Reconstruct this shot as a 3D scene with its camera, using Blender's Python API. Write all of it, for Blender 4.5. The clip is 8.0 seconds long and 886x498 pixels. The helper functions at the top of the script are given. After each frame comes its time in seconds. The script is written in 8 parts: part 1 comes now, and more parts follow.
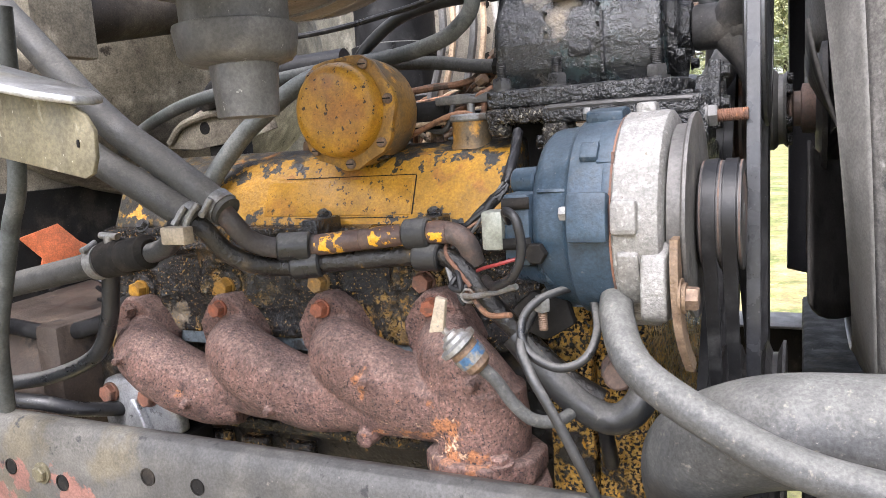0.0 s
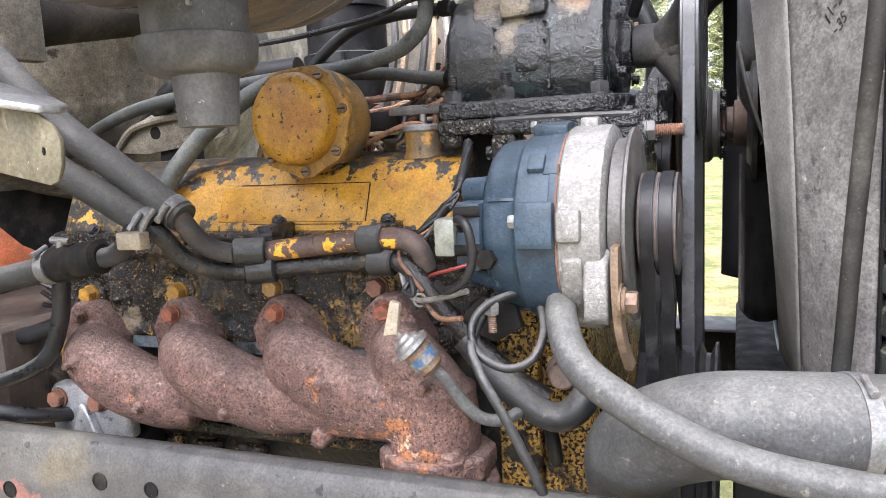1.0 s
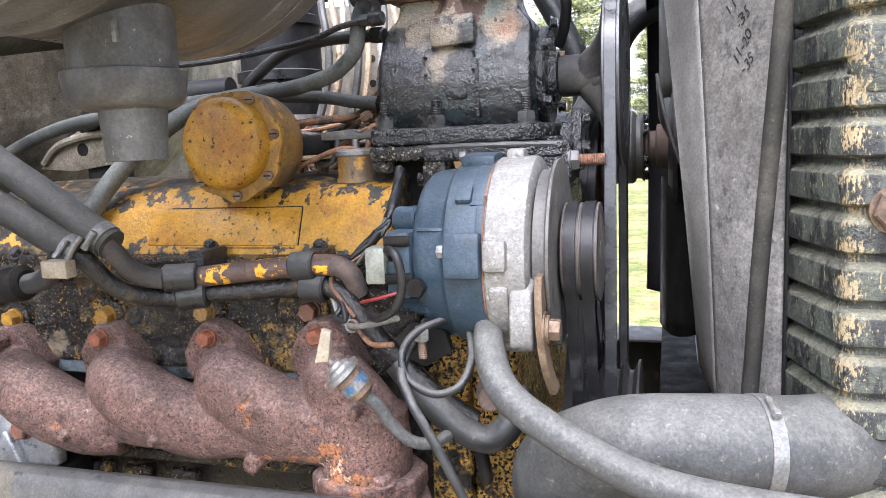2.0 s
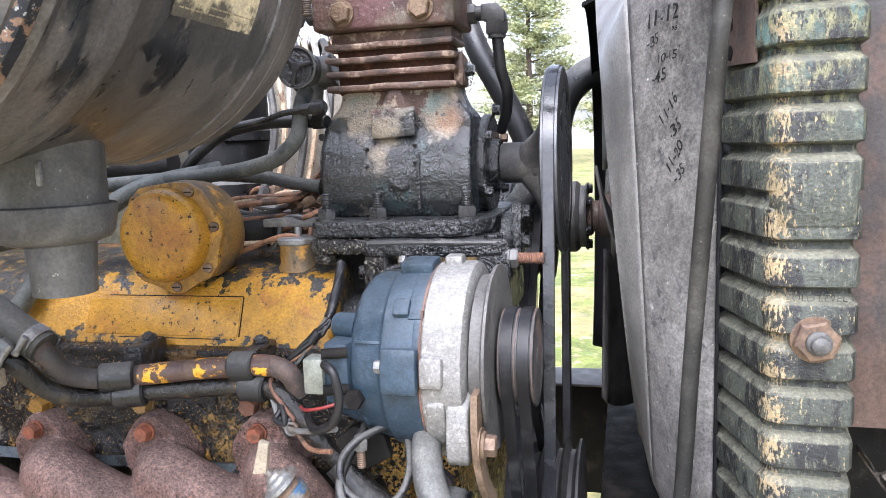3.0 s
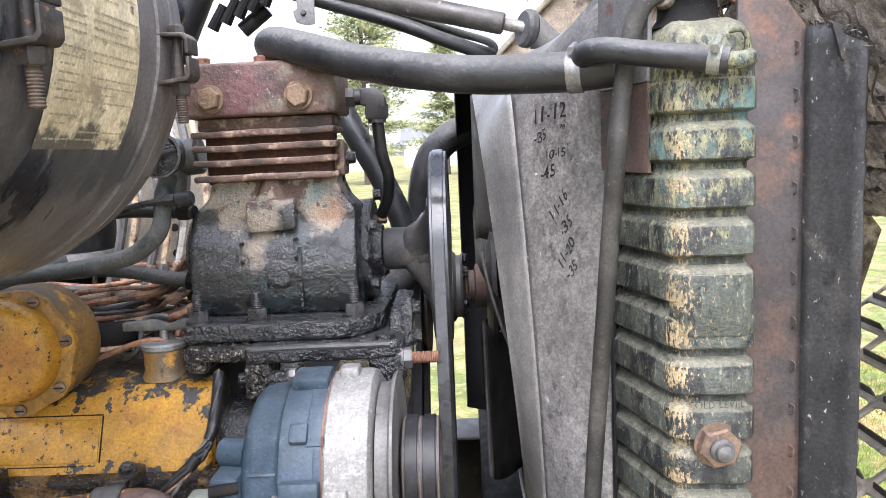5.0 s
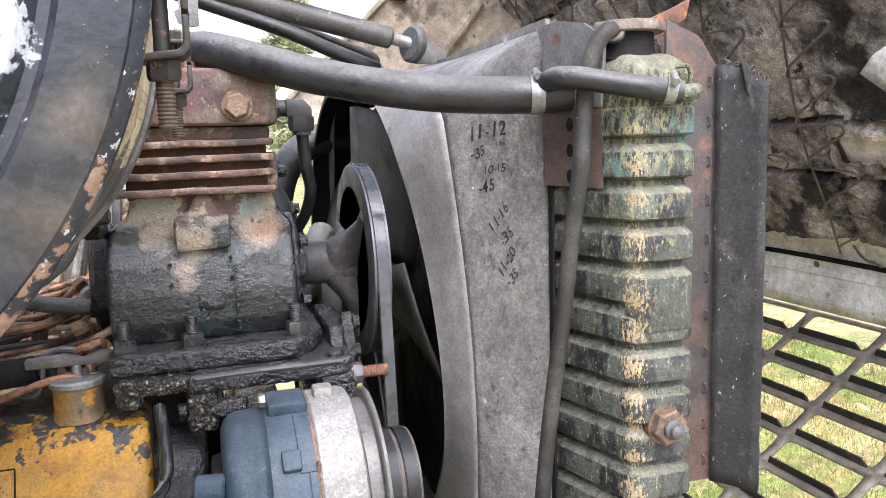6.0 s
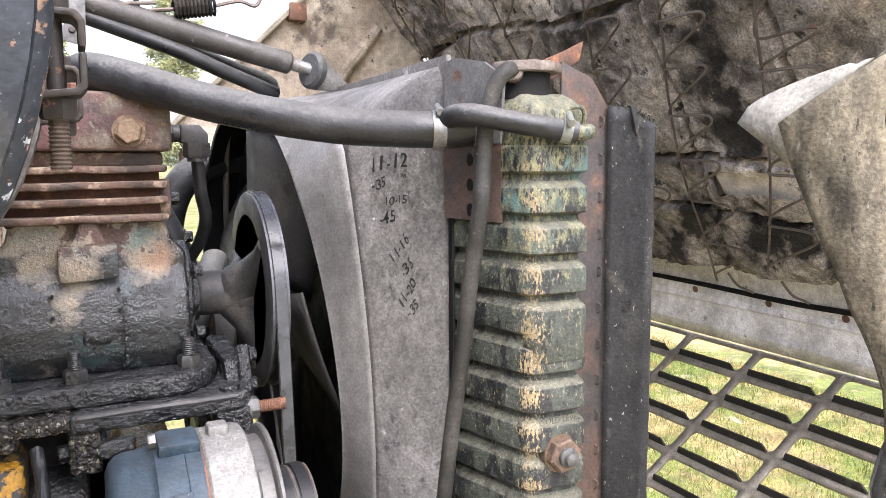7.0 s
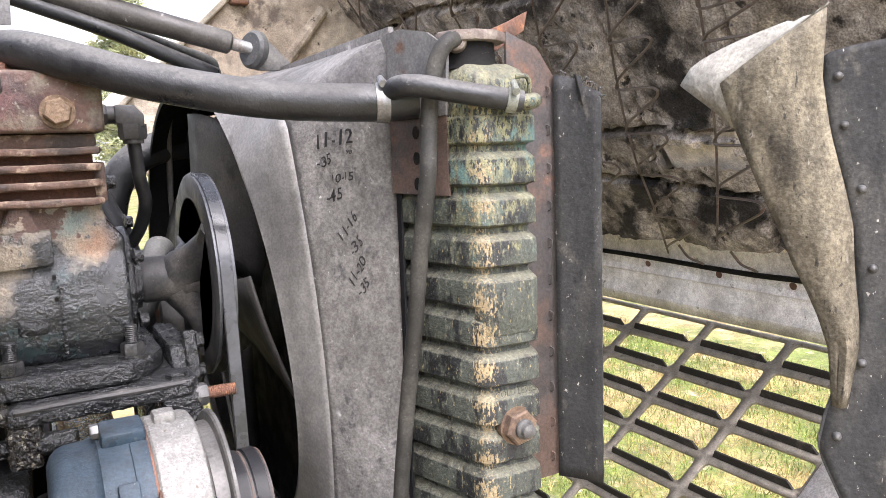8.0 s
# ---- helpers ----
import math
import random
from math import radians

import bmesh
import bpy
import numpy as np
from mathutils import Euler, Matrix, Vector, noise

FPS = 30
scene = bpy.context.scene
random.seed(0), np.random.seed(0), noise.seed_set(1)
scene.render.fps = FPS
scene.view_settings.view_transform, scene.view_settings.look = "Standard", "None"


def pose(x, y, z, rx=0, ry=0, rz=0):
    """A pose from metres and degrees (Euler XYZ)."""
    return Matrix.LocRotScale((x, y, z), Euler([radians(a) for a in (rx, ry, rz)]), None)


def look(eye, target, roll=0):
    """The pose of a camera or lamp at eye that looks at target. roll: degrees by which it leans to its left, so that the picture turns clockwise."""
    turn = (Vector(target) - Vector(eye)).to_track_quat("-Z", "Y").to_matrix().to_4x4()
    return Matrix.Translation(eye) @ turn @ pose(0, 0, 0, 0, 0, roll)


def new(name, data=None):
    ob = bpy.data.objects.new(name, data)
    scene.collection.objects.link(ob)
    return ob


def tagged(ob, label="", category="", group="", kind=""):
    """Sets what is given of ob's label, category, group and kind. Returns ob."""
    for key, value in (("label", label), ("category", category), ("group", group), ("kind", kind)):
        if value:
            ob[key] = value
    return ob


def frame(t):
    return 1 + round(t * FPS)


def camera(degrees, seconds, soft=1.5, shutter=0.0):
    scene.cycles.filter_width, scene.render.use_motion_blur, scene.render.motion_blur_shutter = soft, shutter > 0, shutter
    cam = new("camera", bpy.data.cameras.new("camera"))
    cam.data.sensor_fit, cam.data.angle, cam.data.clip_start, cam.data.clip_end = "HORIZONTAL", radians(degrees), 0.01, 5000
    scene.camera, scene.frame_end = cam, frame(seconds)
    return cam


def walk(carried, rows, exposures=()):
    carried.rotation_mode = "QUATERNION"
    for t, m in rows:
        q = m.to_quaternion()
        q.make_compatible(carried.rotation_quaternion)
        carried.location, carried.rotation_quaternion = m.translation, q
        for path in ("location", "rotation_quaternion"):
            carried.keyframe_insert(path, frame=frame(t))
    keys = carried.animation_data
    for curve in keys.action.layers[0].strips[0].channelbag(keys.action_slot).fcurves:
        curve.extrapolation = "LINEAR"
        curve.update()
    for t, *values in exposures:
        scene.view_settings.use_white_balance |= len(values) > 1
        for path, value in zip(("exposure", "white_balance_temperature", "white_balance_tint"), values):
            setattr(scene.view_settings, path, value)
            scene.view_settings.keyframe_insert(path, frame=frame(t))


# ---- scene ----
cam = camera(61.1, 8.0, soft=0.4)
PATH = [
    (0, (0.358, 0.162, 1.298), (-0.504, 1.943, 1.007), -3.7),
    (0.5, (0.357, 0.150, 1.305), (-0.458, 1.954, 1.019), -3.3),
    (1, (0.364, 0.135, 1.303), (-0.369, 1.975, 1.018), -2.9),
    (2.3, (0.381, 0.126, 1.352), (-0.159, 2.031, 1.069), -2.3),
    (2.5, (0.384, 0.128, 1.374), (-0.130, 2.040, 1.091), -2.2),
    (3, (0.398, 0.142, 1.426), (-0.081, 2.063, 1.140), -2.1),
    (3.5, (0.416, 0.151, 1.469), (-0.035, 2.078, 1.186), -2.3),
    (4, (0.429, 0.153, 1.496), (0.041, 2.095, 1.217), -2.4),
    (4.5, (0.422, 0.162, 1.502), (0.105, 2.120, 1.250), -2.4),
    (4.7, (0.408, 0.170, 1.500), (0.167, 2.140, 1.253), -2.4),
    (5.8, (0.151, 0.196, 1.520), (0.665, 2.108, 1.238), -2.2),
    (6, (0.148, 0.194, 1.522), (0.754, 2.081, 1.250), -1.8),
    (6.5, (0.144, 0.185, 1.533), (0.923, 2.011, 1.291), -0.9),
    (7, (0.142, 0.196, 1.535), (1.012, 1.983, 1.307), -0.4),
    (7.5, (0.144, 0.201, 1.531), (1.074, 1.956, 1.300), -1.2),
    (8, (0.153, 0.200, 1.521), (1.119, 1.931, 1.260), -2.0),
]
walk(cam, [(t, look(eye, target, roll)) for t, eye, target, roll in PATH], [(0.0, 2.10, 6300, 16), (3.0, 2.12, 5920, 16), (6.0, 1.97, 6200, 17), (8.0, 1.99, 6400, 18)])

# ---- world and light ----
world = bpy.data.worlds.new("overcast_sky")
scene.world = world
world.use_nodes = True
wn = world.node_tree.nodes
sky = wn.new("ShaderNodeTexSky")
sky.sky_type, sky.sun_disc = "NISHITA", False
sky.sun_elevation, sky.sun_rotation = radians(54), radians(182)
sky.air_density, sky.dust_density, sky.ozone_density = 1.0, 2.5, 1.5
soften = wn.new("ShaderNodeHueSaturation")
soften.inputs["Saturation"].default_value = 0.42
world.node_tree.links.new(sky.outputs[0], soften.inputs["Color"])
world.node_tree.links.new(soften.outputs[0], wn["Background"].inputs[0])
wn["Background"].inputs[1].default_value = 0.150

sun_data = bpy.data.lights.new("sun", "SUN")
sun_data.energy, sun_data.angle, sun_data.color = 1.5, radians(60), (1.0, 0.99, 0.985)
sun = new("sun", sun_data)
sun.matrix_world = look((0.3, -2.1, 5.3), (0.2, 0.9, 1.2))


# ---- materials ----
def surf(name, base, rough=0.6, metal=0.0, layers=(), grain=0.17, grain_scale=60.0, bump=0.2, bump_scale=150.0, rough_var=0.15, coat=0.0, stretch=(1, 1, 1), speck=0.12, spec=0.5, dust=None, wrinkle=None):
    """A worn surface. layers: (colour, noise scale, from, to, roughness or None, metal or None, patches). patches: centres and radii (x, y, z, r) to which a layer keeps, with ragged edges. dust: (colour, amount) settled on upward faces. wrinkle: (strength, scale) of soft lumps under the fine relief."""
    m = bpy.data.materials.new(name)
    m.use_nodes = True
    nt = m.node_tree
    nodes, links = nt.nodes, nt.links
    bsdf = nodes["Principled BSDF"]
    geo = nodes.new("ShaderNodeNewGeometry")
    place = nodes.new("ShaderNodeVectorMath")
    place.operation = "MULTIPLY"
    place.inputs[1].default_value = stretch
    links.new(geo.outputs["Position"], place.inputs[0])

    def noise_at(scale, detail=6.0, rough_=0.6, plain=False):
        n = nodes.new("ShaderNodeTexNoise")
        n.inputs["Scale"].default_value, n.inputs["Detail"].default_value, n.inputs["Roughness"].default_value = scale, detail, rough_
        links.new(geo.outputs["Position"] if plain else place.outputs[0], n.inputs["Vector"])
        return n.outputs["Fac"]

    def mix(kind, a, b, fac):
        x = nodes.new("ShaderNodeMix")
        x.data_type = kind
        i, j, o = (6, 7, 2) if kind == "RGBA" else (2, 3, 0)
        for sock, v in ((x.inputs[0], fac), (x.inputs[i], a), (x.inputs[j], b)):
            if isinstance(v, (int, float, tuple)):
                sock.default_value = (*v, 1.0) if isinstance(v, tuple) else v
            else:
                links.new(v, sock)
        return x.outputs[o]

    def ramp(fac, lo, hi, a=0.0, b=1.0):
        r = nodes.new("ShaderNodeMapRange")
        r.interpolation_type = "SMOOTHSTEP"
        r.inputs["From Min"].default_value, r.inputs["From Max"].default_value = lo, hi
        r.inputs["To Min"].default_value, r.inputs["To Max"].default_value = a, b
        links.new(fac, r.inputs["Value"])
        return r.outputs[0]

    colour, roughness, metallic = base, rough, metal
    if speck:
        layers = list(layers) + [((0.24, 0.225, 0.20), 420, 0.680 - 0.05 * speck, 0.74, 0.9, None)]
    for col, scale, lo, hi, lr, lm, *patches in layers:
        field = noise_at(scale, 8.0, 0.62)
        if patches:
            near = None
            for px, py, pz, pr in patches[0]:
                far = nodes.new("ShaderNodeVectorMath")
                far.operation = "DISTANCE"
                far.inputs[1].default_value = (px, py, pz)
                links.new(geo.outputs["Position"], far.inputs[0])
                part_ = nodes.new("ShaderNodeMapRange")
                part_.inputs["From Min"].default_value, part_.inputs["From Max"].default_value = 0.0, pr
                part_.inputs["To Min"].default_value, part_.inputs["To Max"].default_value = 1.0, 0.0
                links.new(far.outputs["Value"], part_.inputs["Value"])
                if near is None:
                    near = part_.outputs[0]
                else:
                    top = nodes.new("ShaderNodeMath")
                    top.operation = "MAXIMUM"
                    links.new(near, top.inputs[0]), links.new(part_.outputs[0], top.inputs[1])
                    near = top.outputs[0]
            total = nodes.new("ShaderNodeMath")
            total.operation = "MULTIPLY_ADD"
            total.inputs[1].default_value = 2.4
            links.new(field, total.inputs[0]), links.new(near, total.inputs[2])
            level = nodes.new("ShaderNodeMath")
            level.operation = "SUBTRACT"
            level.inputs[1].default_value = 0.65
            links.new(total.outputs[0], level.inputs[0])
            field = level.outputs[0]
        mask = ramp(field, lo, hi)
        colour = mix("RGBA", colour, col, mask)
        if lr is not None:
            roughness = mix("FLOAT", roughness, lr, mask)
        if lm is not None:
            metallic = mix("FLOAT", metallic, lm, mask)
    if dust:
        split = nodes.new("ShaderNodeSeparateXYZ")
        links.new(geo.outputs["Normal"], split.inputs[0])
        settle = nodes.new("ShaderNodeMath")
        settle.operation = "MULTIPLY_ADD"
        settle.inputs[1].default_value = 0.9
        links.new(noise_at(130, 6.0, 0.6, True), settle.inputs[0]), links.new(split.outputs[2], settle.inputs[2])
        mask = ramp(settle.outputs[0], 0.72, 1.15, 0.0, dust[1])
        colour = mix("RGBA", colour, dust[0], mask)
        roughness = mix("FLOAT", roughness, 0.9, mask)
    fine = ramp(noise_at(grain_scale, 5.0), 0.3, 0.7, 1.0 - grain, 1.0 + grain)
    broad = ramp(noise_at(grain_scale * 0.13, 3.0), 0.3, 0.7, 1.0 - grain, 1.0 + grain)
    tiny = ramp(noise_at(340, 4.0, 0.7, True), 0.32, 0.68, 1.0 - grain * 1.25, 1.0 + grain * 1.25)
    twice = nodes.new("ShaderNodeMath")
    twice.operation = "MULTIPLY"
    links.new(fine, twice.inputs[0]), links.new(tiny, twice.inputs[1])
    both = nodes.new("ShaderNodeMath")
    both.operation = "MULTIPLY"
    links.new(twice.outputs[0], both.inputs[0]), links.new(broad, both.inputs[1])
    tint = nodes.new("ShaderNodeMix")
    tint.data_type, tint.blend_type = "RGBA", "MULTIPLY"
    tint.inputs[0].default_value = 1.0
    if isinstance(colour, tuple):
        tint.inputs[6].default_value = (*colour, 1.0)
    else:
        links.new(colour, tint.inputs[6])
    links.new(both.outputs[0], tint.inputs[7])
    links.new(tint.outputs[2], bsdf.inputs["Base Color"])
    rv = ramp(noise_at(grain_scale * 0.5, 4.0), 0.3, 0.7, -rough_var, rough_var)
    add = nodes.new("ShaderNodeMath")
    add.operation, add.use_clamp = "ADD", True
    links.new(rv, add.inputs[0])
    if isinstance(roughness, float):
        add.inputs[1].default_value = roughness
    else:
        links.new(roughness, add.inputs[1])
    links.new(add.outputs[0], bsdf.inputs["Roughness"])
    if isinstance(metallic, float):
        bsdf.inputs["Metallic"].default_value = metallic
    else:
        links.new(metallic, bsdf.inputs["Metallic"])
    bsdf.inputs["Specular IOR Level"].default_value = spec
    if coat:
        bsdf.inputs["Coat Weight"].default_value = coat
        bsdf.inputs["Coat Roughness"].default_value = 0.12
    if bump:
        b = nodes.new("ShaderNodeBump")
        b.inputs["Strength"].default_value, b.inputs["Distance"].default_value = bump, 0.004
        links.new(noise_at(bump_scale, 4.0, 0.6, True), b.inputs["Height"])
        if wrinkle:
            w = nodes.new("ShaderNodeBump")
            w.inputs["Strength"].default_value, w.inputs["Distance"].default_value = wrinkle[0], 0.010
            links.new(noise_at(wrinkle[1], 2.0, 0.5, True), w.inputs["Height"])
            links.new(w.outputs[0], b.inputs["Normal"])
        links.new(b.outputs[0], bsdf.inputs["Normal"])
    return m


RUBBER = surf("hose_rubber", (0.013, 0.0138, 0.0150), 0.40, layers=[((0.030, 0.030, 0.030), 9, 0.50, 0.70, 0.58, None), ((0.085, 0.082, 0.076), 130, 0.64, 0.74, 0.85, None), ((0.011, 0.011, 0.012), 22, 0.58, 0.66, 0.4, None)], bump=0.14, bump_scale=260, spec=0.5, dust=((0.15, 0.145, 0.135), 0.5))
RUBBER_DUSTY = surf("dusty_hose_rubber", (0.056, 0.057, 0.057), 0.5, layers=[((0.088, 0.088, 0.084), 7, 0.44, 0.66, 0.85, None), ((0.15, 0.14, 0.12), 150, 0.58, 0.70, 0.9, None), ((0.055, 0.055, 0.053), 40, 0.58, 0.70, 0.7, None), ((0.045, 0.045, 0.044), 7, 0.60, 0.70, 0.7, None)], bump=0.18, bump_scale=240, speck=0.1, spec=0.3, dust=((0.22, 0.215, 0.195), 0.3))
RUBBER_AGED = surf("aged_grey_hose_rubber", (0.030, 0.030, 0.029), 0.55, layers=[((0.062, 0.059, 0.052), 7, 0.48, 0.68, 0.8, None), ((0.11, 0.105, 0.092), 150, 0.62, 0.70, 0.9, None), ((0.020, 0.020, 0.019), 26, 0.57, 0.66, 0.5, None)], bump=0.2, bump_scale=220, spec=0.4, dust=((0.15, 0.142, 0.125), 0.35))
HOSE_GREEN = surf("faded_green_hose", (0.085, 0.092, 0.088), 0.6, layers=[((0.14, 0.145, 0.135), 12, 0.46, 0.64, 0.75, None), ((0.045, 0.05, 0.05), 20, 0.55, 0.68, 0.6, None)], bump=0.1, spec=0.35)
HOSE_DARK = surf("dark_green_grey_hose", (0.045, 0.050, 0.049), 0.6, layers=[((0.095, 0.097, 0.092), 12, 0.48, 0.66, 0.75, None), ((0.025, 0.028, 0.028), 20, 0.55, 0.68, 0.55, None)], bump=0.1, spec=0.35, dust=((0.16, 0.158, 0.148), 0.4))
RUBBER_BLACK = surf("black_rubber", (0.012, 0.012, 0.013), 0.5, layers=[((0.032, 0.032, 0.032), 30, 0.5, 0.7, 0.65, None)], bump=0.1, spec=0.3, speck=0.1)
BELT_BACK = surf("polished_belt_back", (0.026, 0.027, 0.030), 0.28, layers=[((0.040, 0.041, 0.044), 30, 0.5, 0.66, 0.32, None)], bump=0.02, spec=0.6, speck=0)
BELT = surf("belt_rubber", (0.016, 0.016, 0.018), 0.5, layers=[((0.042, 0.042, 0.043), 14, 0.45, 0.7, 0.6, None)], bump=0.08, spec=0.3)
YELLOW = surf("flaking_yellow_paint", (0.026, 0.025, 0.023), 0.42, layers=[((0.16, 0.10, 0.03), 90, 0.54, 0.60, 0.5, None), ((0.40, 0.20, 0.03), 60, 1.5, 1.55, 0.5, None, [(-0.42, 0.87, 1.23, 0.06), (-0.36, 0.88, 1.25, 0.055), (-0.30, 0.88, 1.24, 0.055)]), ((0.365, 0.184, 0.014), 55, 0.93, 0.945, 0.5, None, [(-0.275, 0.88, 1.240, 0.045), (-0.24, 0.88, 1.243, 0.055), (-0.20, 0.88, 1.243, 0.064), (-0.15, 0.88, 1.241, 0.068), (-0.10, 0.88, 1.238, 0.068), (-0.05, 0.88, 1.239, 0.070), (0.0, 0.885, 1.245, 0.074), (0.04, 0.885, 1.245, 0.072), (0.068, 0.88, 1.237, 0.054), (-0.33, 0.875, 1.228, 0.034)]), ((0.31, 0.135, 0.02), 22, 0.58, 0.66, 0.6, None), ((0.04, 0.036, 0.03), 75, 0.668, 0.678, 0.6, None)], bump=0.5, bump_scale=170)
YELLOW_CLEAN = surf("yellow_paint", (0.37, 0.186, 0.014), 0.42, layers=[((0.30, 0.130, 0.020), 14, 0.48, 0.66, 0.55, None), ((0.20, 0.10, 0.02), 26, 0.66, 0.72, 0.6, None), ((0.045, 0.028, 0.014), 170, 0.60, 0.63, 0.7, None), ((0.07, 0.045, 0.02), 45, 0.655, 0.685, 0.7, None)], bump=0.2, bump_scale=220)
YELLOW_WORN = surf("worn_yellow_flange", (0.24, 0.125, 0.022), 0.5, layers=[((0.33, 0.17, 0.016), 30, 0.48, 0.60, 0.45, None), ((0.10, 0.06, 0.025), 60, 0.56, 0.66, 0.6, None), ((0.03, 0.022, 0.015), 120, 0.63, 0.68, 0.7, None)], bump=0.25)
PIPE_PAINT = surf("yellow_paint_on_pipe", (0.085, 0.05, 0.04), 0.5, layers=[((0.68, 0.34, 0.015), 45, 0.53, 0.55, 0.4, None)], bump=0.4, bump_scale=120)
YELLOW_DULL = surf("grimy_yellow_paint", (0.24, 0.13, 0.032), 0.55, layers=[((0.10, 0.075, 0.045), 9, 0.44, 0.60, 0.6, None), ((0.48, 0.23, 0.025), 34, 0.56, 0.66, 0.5, None), ((0.04, 0.03, 0.022), 60, 0.60, 0.68, 0.7, None)], bump=0.2)
OILY = surf("oily_yellow_block", (0.014, 0.013, 0.012), 0.24, layers=[((0.12, 0.08, 0.03), 40, 0.50, 0.60, 0.40, None), ((0.27, 0.155, 0.035), 26, 0.52, 0.60, 0.40, None), ((0.42, 0.205, 0.022), 60, 0.60, 0.63, 0.45, None), ((0.020, 0.016, 0.012), 260, 0.50, 0.54, 0.2, None), ((0.010, 0.009, 0.009), 9, 0.43, 0.50, 0.16, None), ((0.16, 0.095, 0.035), 13, 0.58, 0.66, 0.5, None), ((0.15, 0.12, 0.085), 15, 0.63, 0.69, 0.6, None), ((0.30, 0.17, 0.04), 330, 0.60, 0.63, 0.35, None)], bump=0.9, bump_scale=260, speck=0.0, wrinkle=(0.6, 90))
OIL_BROWN = surf("oil_soaked_brown_block", (0.012, 0.011, 0.010), 0.35, layers=[((0.05, 0.035, 0.018), 30, 0.54, 0.66, 0.45, None), ((0.22, 0.13, 0.03), 60, 0.64, 0.68, 0.5, None)], bump=0.6, bump_scale=200, speck=0.0)
OILY_GOLD = surf("golden_oily_timing_cover", (0.46, 0.265, 0.050), 0.35, layers=[((0.012, 0.010, 0.009), 260, 0.49, 0.53, 0.2, None), ((0.010, 0.009, 0.008), 14, 0.57, 0.65, 0.2, None), ((0.48, 0.24, 0.02), 30, 0.64, 0.68, 0.45, None)], bump=1.0, bump_scale=330, speck=0.0, wrinkle=(0.6, 110))
OILY_STEEL = surf("oily_stud_steel", (0.052, 0.051, 0.050), 0.34, 0.55, layers=[((0.014, 0.014, 0.015), 90, 0.47, 0.58, 0.25, 0.0)], bump=0.3, bump_scale=300, spec=0.5)
# The grey dust on upward faces also carries their sky sheen as colour.
OIL_BLACK = surf("oil_soaked_iron", (0.006, 0.0065, 0.0075), 0.17, layers=[((0.016, 0.018, 0.020), 30, 0.54, 0.68, 0.30, None), ((0.005, 0.005, 0.006), 60, 0.53, 0.58, 0.08, None)], bump=0.85, bump_scale=300, rough_var=0.10, speck=0.0, spec=0.85, dust=((0.055, 0.056, 0.056), 0.25), wrinkle=(0.7, 130))
# Near-black for grimy iron, and for the shade inside holes and openings.
DARK_VOID = surf("grimy_iron_and_void_shade", (0.010, 0.0095, 0.009), 0.8, layers=[((0.034, 0.029, 0.024), 14, 0.52, 0.7, 0.85, None)], spec=0.15, speck=0.1)
COMPRESSOR = surf("worn_compressor_iron", (0.009, 0.010, 0.012), 0.18, layers=[((0.020, 0.036, 0.038), 20, 0.53, 0.66, 0.28, None), ((0.180, 0.150, 0.112), 14, 0.94, 1.32, 0.6, None, [(0.09 + 0.03 * i, 0.95, 1.486, 0.052) for i in range(6)] + [(0.112, 0.937, 1.442, 0.040), (0.126, 0.935, 1.414, 0.042), (0.140, 0.937, 1.432, 0.036), (0.205, 0.95, 1.455, 0.045)]), ((0.080, 0.115, 0.105), 16, 1.10, 1.9, 0.6, None, [(0.10, 0.95, 1.475, 0.06), (0.20, 0.95, 1.475, 0.05)]), ((0.215, 0.120, 0.072), 20, 0.95, 1.7, 0.7, None, [(0.208, 0.945, 1.455, 0.045), (0.15, 0.95, 1.482, 0.04), (0.09, 0.95, 1.485, 0.03)]), ((0.062, 0.034, 0.025), 70, 1.14, 1.25, 0.8, None, [(0.15, 0.95, 1.49, 0.09)]), ((0.03, 0.034, 0.036), 90, 0.61, 0.66, 0.4, None)], bump=0.45, bump_scale=420, rough_var=0.12, spec=0.75, wrinkle=(0.22, 150))
HEAD_RED = surf("red_brown_rusty_head", (0.088, 0.049, 0.037), 0.7, layers=[((0.135, 0.115, 0.088), 26, 0.50, 0.62, 0.75, None), ((0.052, 0.030, 0.027), 18, 0.50, 0.64, 0.75, None), ((0.175, 0.095, 0.058), 60, 0.57, 0.67, 0.8, None), ((0.095, 0.046, 0.044), 12, 0.56, 0.66, 0.7, None), ((0.19, 0.17, 0.14), 200, 0.62, 0.68, 0.8, None)], bump=0.6, bump_scale=150, dust=((0.20, 0.165, 0.13), 0.3))
FIN_RUST = surf("rusty_fins", (0.095, 0.055, 0.040), 0.7, layers=[((0.26, 0.195, 0.145), 60, 0.50, 0.64, 0.8, None), ((0.040, 0.027, 0.022), 25, 0.5, 0.65, 0.7, None)], bump=0.45, dust=((0.33, 0.26, 0.19), 0.28))
CRUST = surf("crusty_grease", (0.020, 0.018, 0.016), 0.28, layers=[((0.21, 0.19, 0.15), 190, 0.54, 0.60, 0.4, None), ((0.022, 0.019, 0.016), 330, 0.53, 0.57, 0.25, None)], bump=1.0, bump_scale=260, speck=0, wrinkle=(0.9, 150))
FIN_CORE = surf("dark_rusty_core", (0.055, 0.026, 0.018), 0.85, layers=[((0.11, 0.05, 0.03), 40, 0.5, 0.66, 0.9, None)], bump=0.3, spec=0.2)
